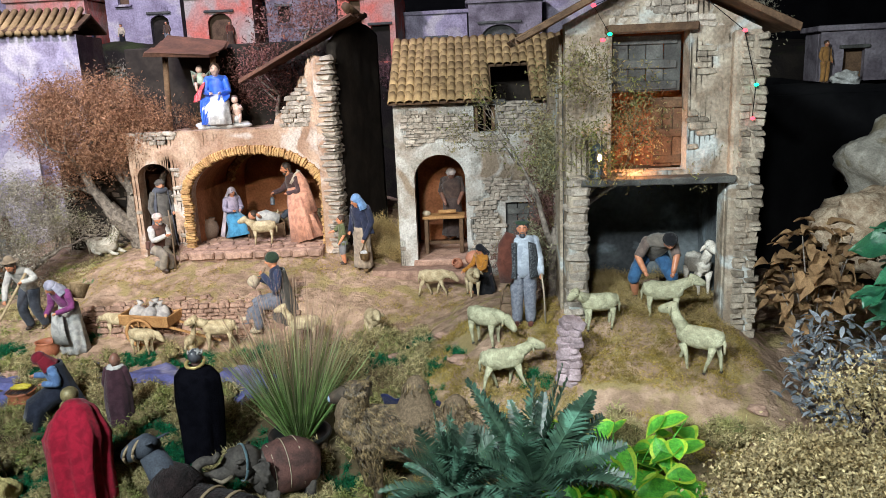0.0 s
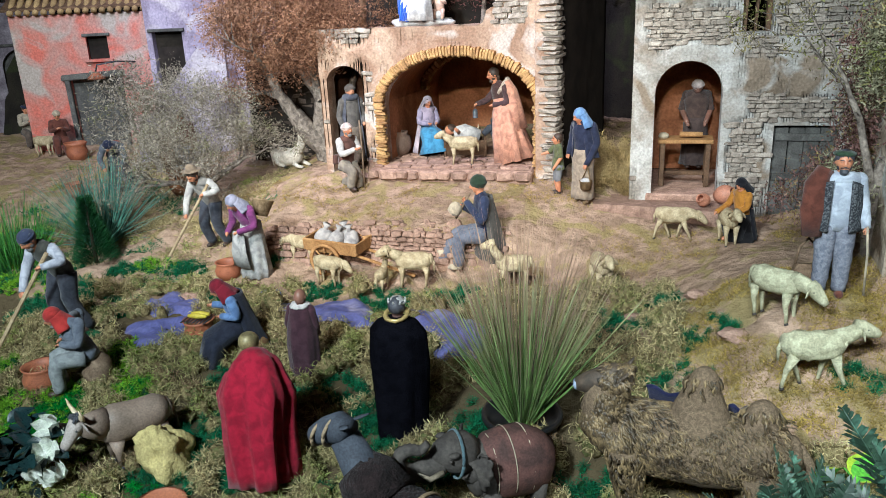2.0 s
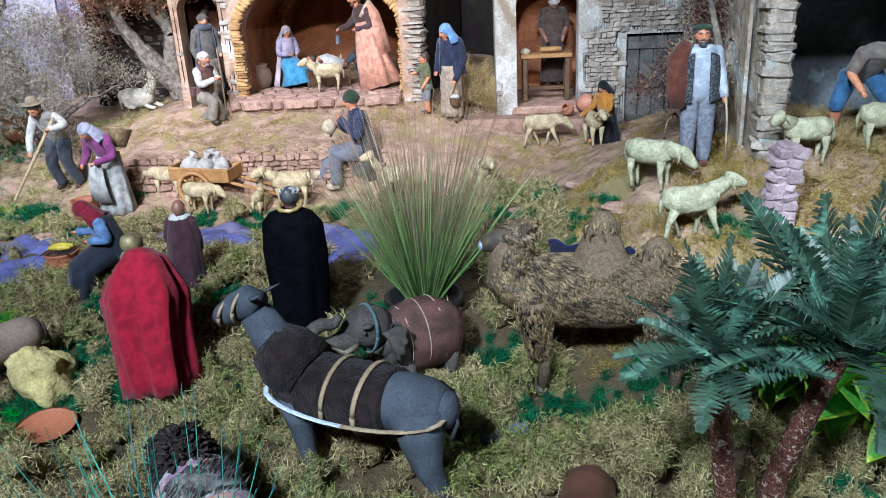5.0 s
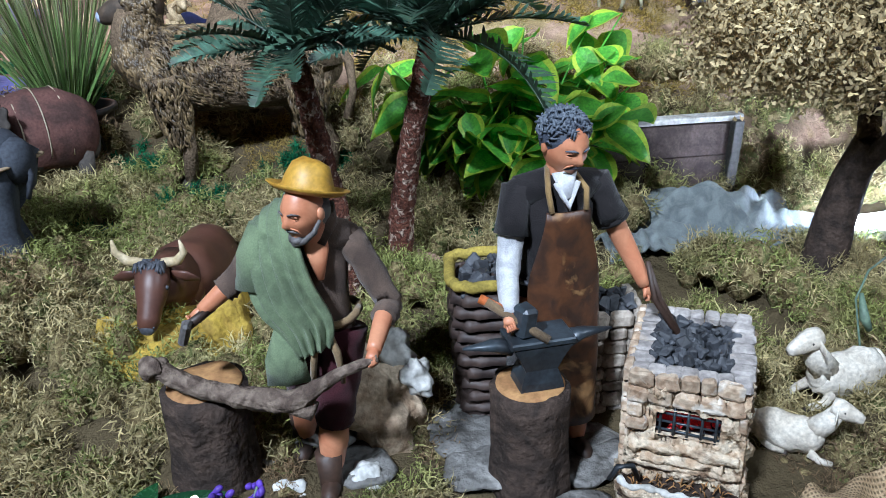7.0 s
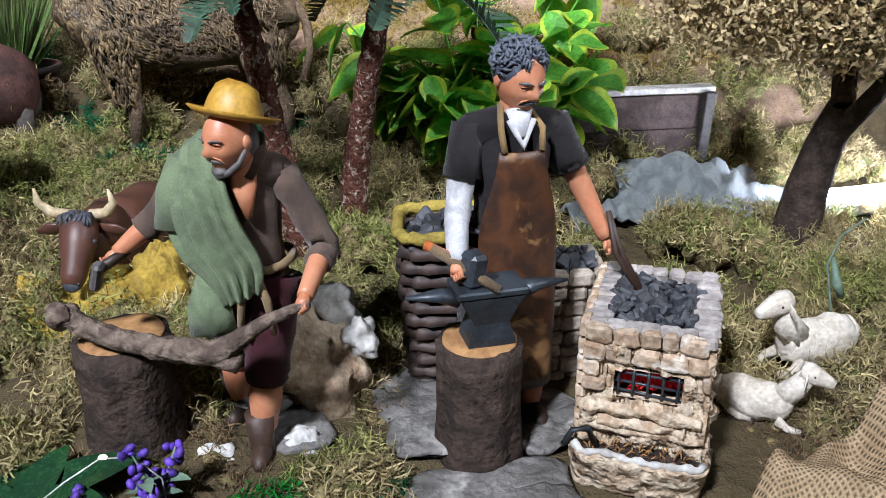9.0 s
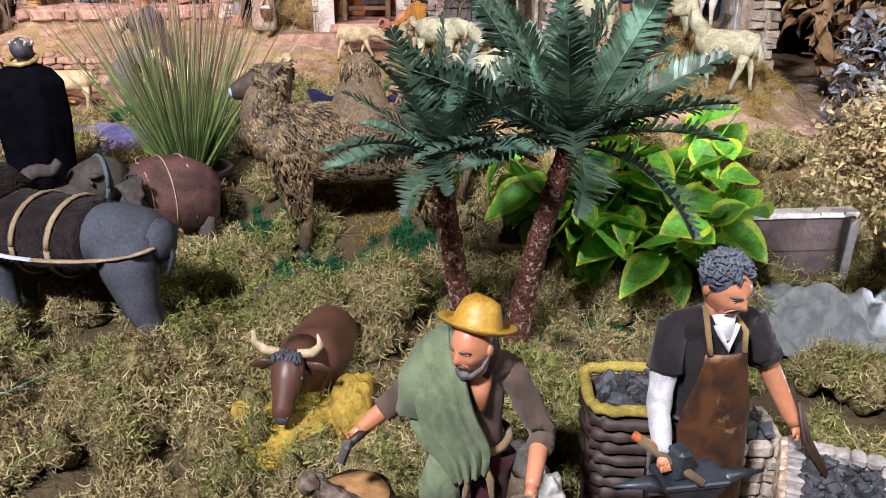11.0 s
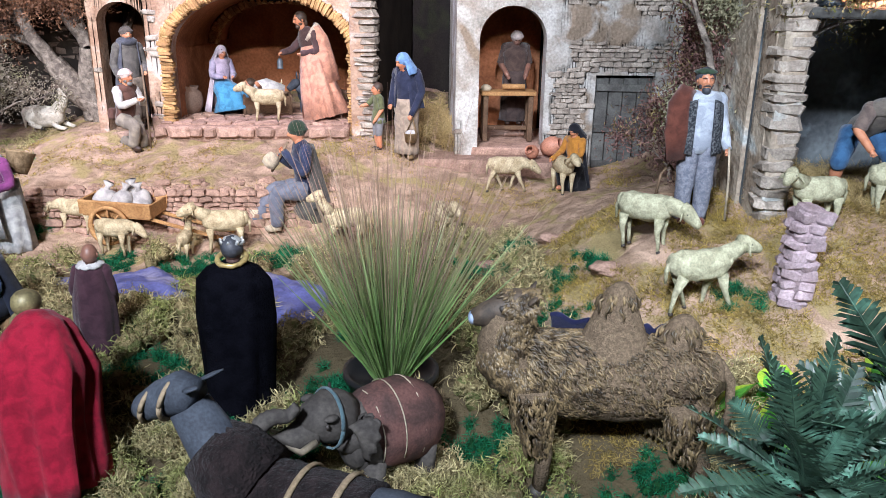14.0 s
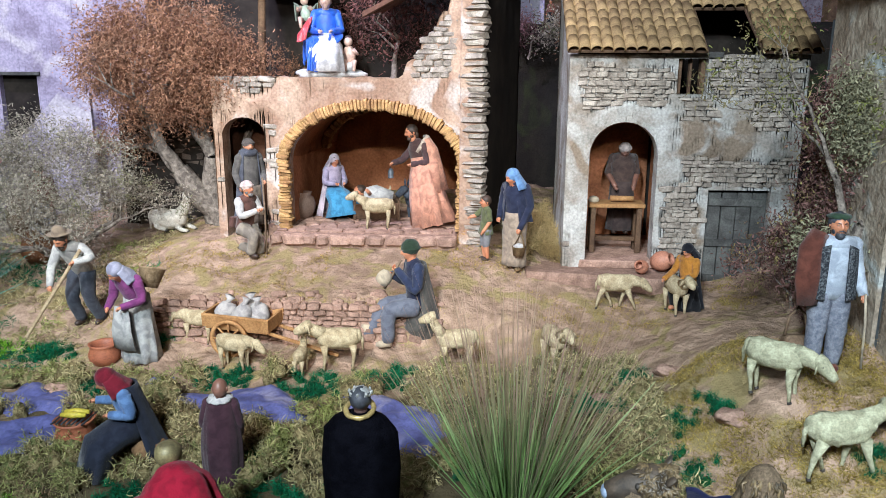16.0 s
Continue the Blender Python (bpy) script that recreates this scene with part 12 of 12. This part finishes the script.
# pink house with its lamp over the door
pk = cottage("pink rendered house with weathered door frame and lamp", -2.66, 3.62, 0.255, 0.66, 0.30, 0.62, PINK, 26, ((-0.02, 0.20, 0.0, 0.335, 0), (0.02, 0.09, 0.42, 0.10, 0)), "tiles", 5)
s = Shape()
s.box((-0.02, -0.162, 0.35), (0.27, 0.03, 0.028), 0, (0, -2, 0), 0.003)
part("lintel", s, WOOD_GREY, pk)
for k in (-1, 1):
    s = Shape()
    s.box((-0.02 + k * 0.11, -0.16, 0.17), (0.022, 0.025, 0.335), 0, (0, k * 1.0, 0), 0.002)
    part("door_post", s, WOOD_GREY, pk)
s = Shape()
s.tube([(0.17, -0.15, 0.40), (0.10, -0.21, 0.41), (0.02, -0.23, 0.40), (0.01, -0.23, 0.37)], [0.004] * 4, 6)
part("lamp_arm", s, IRON, pk)
s = Shape()
s.lathe([(0.006, 0.03), (0.02, 0.022), (0.042, 0.0), (0.038, 0.0), (0.0, 0.018)], (0.01, -0.23, 0.34), 18)
part("lamp_shade", s, CLAY, pk, "rusty lamp shade")
# lilac house with the outer stair
lh = cottage("tall lilac-grey house with outer stair and shutters", -1.92, 3.50, 0.27, 0.56, 0.34, 0.92, LILAC, 8, ((-0.19, 0.13, 0.28, 0.24, 0), (0.14, 0.12, 0.50, 0.16, 0)), "tiles", 3)
for k in range(9):
    s = Shape()
    s.box((-0.30 + 0.035 * k, -0.235, 0.018 + 0.036 * k / 2), (0.036, 0.12, 0.036 * (k + 1)), 0, None, 0.002)
    part("stair", s, LILAC, lh)
s = Shape()
s.add([(-0.32, -0.30, 0.0), (0.10, -0.30, 0.0), (0.10, -0.30, 0.47), (0.0, -0.30, 0.47), (-0.32, -0.30, 0.12), (-0.32, -0.28, 0.0), (0.10, -0.28, 0.0), (0.10, -0.28, 0.47), (0.0, -0.28, 0.47), (-0.32, -0.28, 0.12)],
      [[0, 1, 2, 3, 4], [9, 8, 7, 6, 5], [0, 5, 6, 1], [1, 6, 7, 2], [2, 7, 8, 3], [3, 8, 9, 4], [4, 9, 5, 0]], 0, False)
part("parapet", s, LILAC, lh, "lilac stair parapet")
# grey stone wall at the far edge, and the dark wing behind the tree
cottage("grey house with an arched opening at the far edge", -3.35, 3.95, 0.26, 0.6, 0.3, 0.66, GREYR, 30, ((0.0, 0.24, 0.1, 0.36, 1),), "flat", 2)
dw = thing("dark_wing", None, None, "low wing of dark stacked stones behind the old tree", "wall", pose(-1.365, 2.99, 0.28))
s = Shape()
s.box((0, 0.03, 0.19), (0.42, 0.06, 0.42))
part("core", s, SHADEWALL, dw)
DARKSTONE = material("dark_brown_stone", (0.13, 0.10, 0.08), (0.08, 0.062, 0.05), 0.9, 260, 30, 0.6, 0.002, vary=0.3)
STONES["dark_brown_stone"] = stone_meshes(DARKSTONE, 5, 61)
courses(dw, DARKSTONE, -0.21, 0.21, 0.02, 0.41, lambda x, z: True, height=(0.014, 0.026), width=(0.03, 0.07), seed=51, limit=150)

# right-hand edge: pale rocks, ledge and the small dark hut
rock("pale grey boulder at the dark edge of the model", 1.36, 2.42, 0.60, (0.14, 0.12, 0.16), STONE_GREY, 31)
rock("mossy pale boulder at the dark edge", 1.30, 2.25, 0.46, (0.18, 0.12, 0.14), ROCKTAN, 32)
# ledge blackened by its material, as if no lamp reached it
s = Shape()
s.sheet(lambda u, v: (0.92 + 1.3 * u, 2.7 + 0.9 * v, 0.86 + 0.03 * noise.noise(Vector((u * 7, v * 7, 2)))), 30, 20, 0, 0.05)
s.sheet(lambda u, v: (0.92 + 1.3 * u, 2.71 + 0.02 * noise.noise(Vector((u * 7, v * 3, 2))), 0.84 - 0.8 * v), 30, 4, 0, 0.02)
thing("ledge", s, BLACK, "ledge coloured near-black for darkness, carrying the small hut", "ledge", kind="structure")
cottage("small dark stone hut with a pale roof edge", 1.42, 2.92, 0.875, 0.22, 0.2, 0.17, GREYR, -8, ((0.0, 0.07, 0.0, 0.11, 0),), "flat", 4)
figurine("villager figurine in ochre coat by the small hut", 1.30, 2.80, 20, 0.15, (SKIN, cloth(0.42, 0.22, 0.07), cloth(0.42, 0.22, 0.07), HAIR_BROWN, C_BROWN, LEATHER, C_BROWN, cloth(0.42, 0.22, 0.07), HAIR_BLACK), z=0.872)
rock("white stone beside the small hut", 1.37, 2.78, 0.885, (0.05, 0.03, 0.025), ROCKWHITE, 33)
tree("bare grey thicket on the dark ledge", (1.10, 2.85, 0.86), (0, 0, 1), 0.14, 0.008, 4, 71, GREYBARK, GREYLEAF, 20, 0.03, 0.014, 55, 0.4, name="thicket")
# lit lantern in the loft
ln = thing("loft_lantern", None, None, "glass lantern with a small warm flame hanging at the loft", "lantern", pose(0.362, 1.845, 0.705))
s = Shape()
s.lathe([(0.0, 0.0), (0.022, 0.0), (0.024, 0.006), (0.02, 0.01), (0.02, 0.06), (0.024, 0.064), (0.008, 0.08), (0.0, 0.082)], (0, 0, 0), 14)
part("body", s, IRON, ln)
s = Shape()
s.ball((0, -0.024, 0.05), (0.005, 0.004, 0.009), 0, 10)
part("flame", s, glow("warm_flame", (1.0, 0.62, 0.28), 22.0), ln, "warm glowing flame")

# string of tiny coloured lights along the tall house
st = thing("string_lights", None, None, "thin dark wire with tiny red and green bulbs on the gable", "lights")
spots = ((0.368, 1.826, 1.021), (0.384, 1.826, 1.033), (0.346, 1.818, 1.096), (0.485, 1.815, 1.150), (0.58, 1.818, 1.111), (0.683, 1.822, 1.028), (0.712, 1.818, 0.908), (0.707, 1.818, 0.833))
s = Shape()
s.tube(spots, [0.0011] * len(spots), 5)
part("wire", s, BLACK, st)
BULBS = (glow("red_bulb", (1.0, 0.04, 0.06), 5.0), glow("green_bulb", (0.05, 0.9, 0.35), 3.0))
for k, q in enumerate(spots):
    s = Shape()
    s.ball((q[0], q[1] - 0.003, q[2]), (0.006, 0.004, 0.004), 0, 8)
    part("bulb", s, BULBS[1 if k in (1, 6) else 0], st, "tiny glowing bulb")
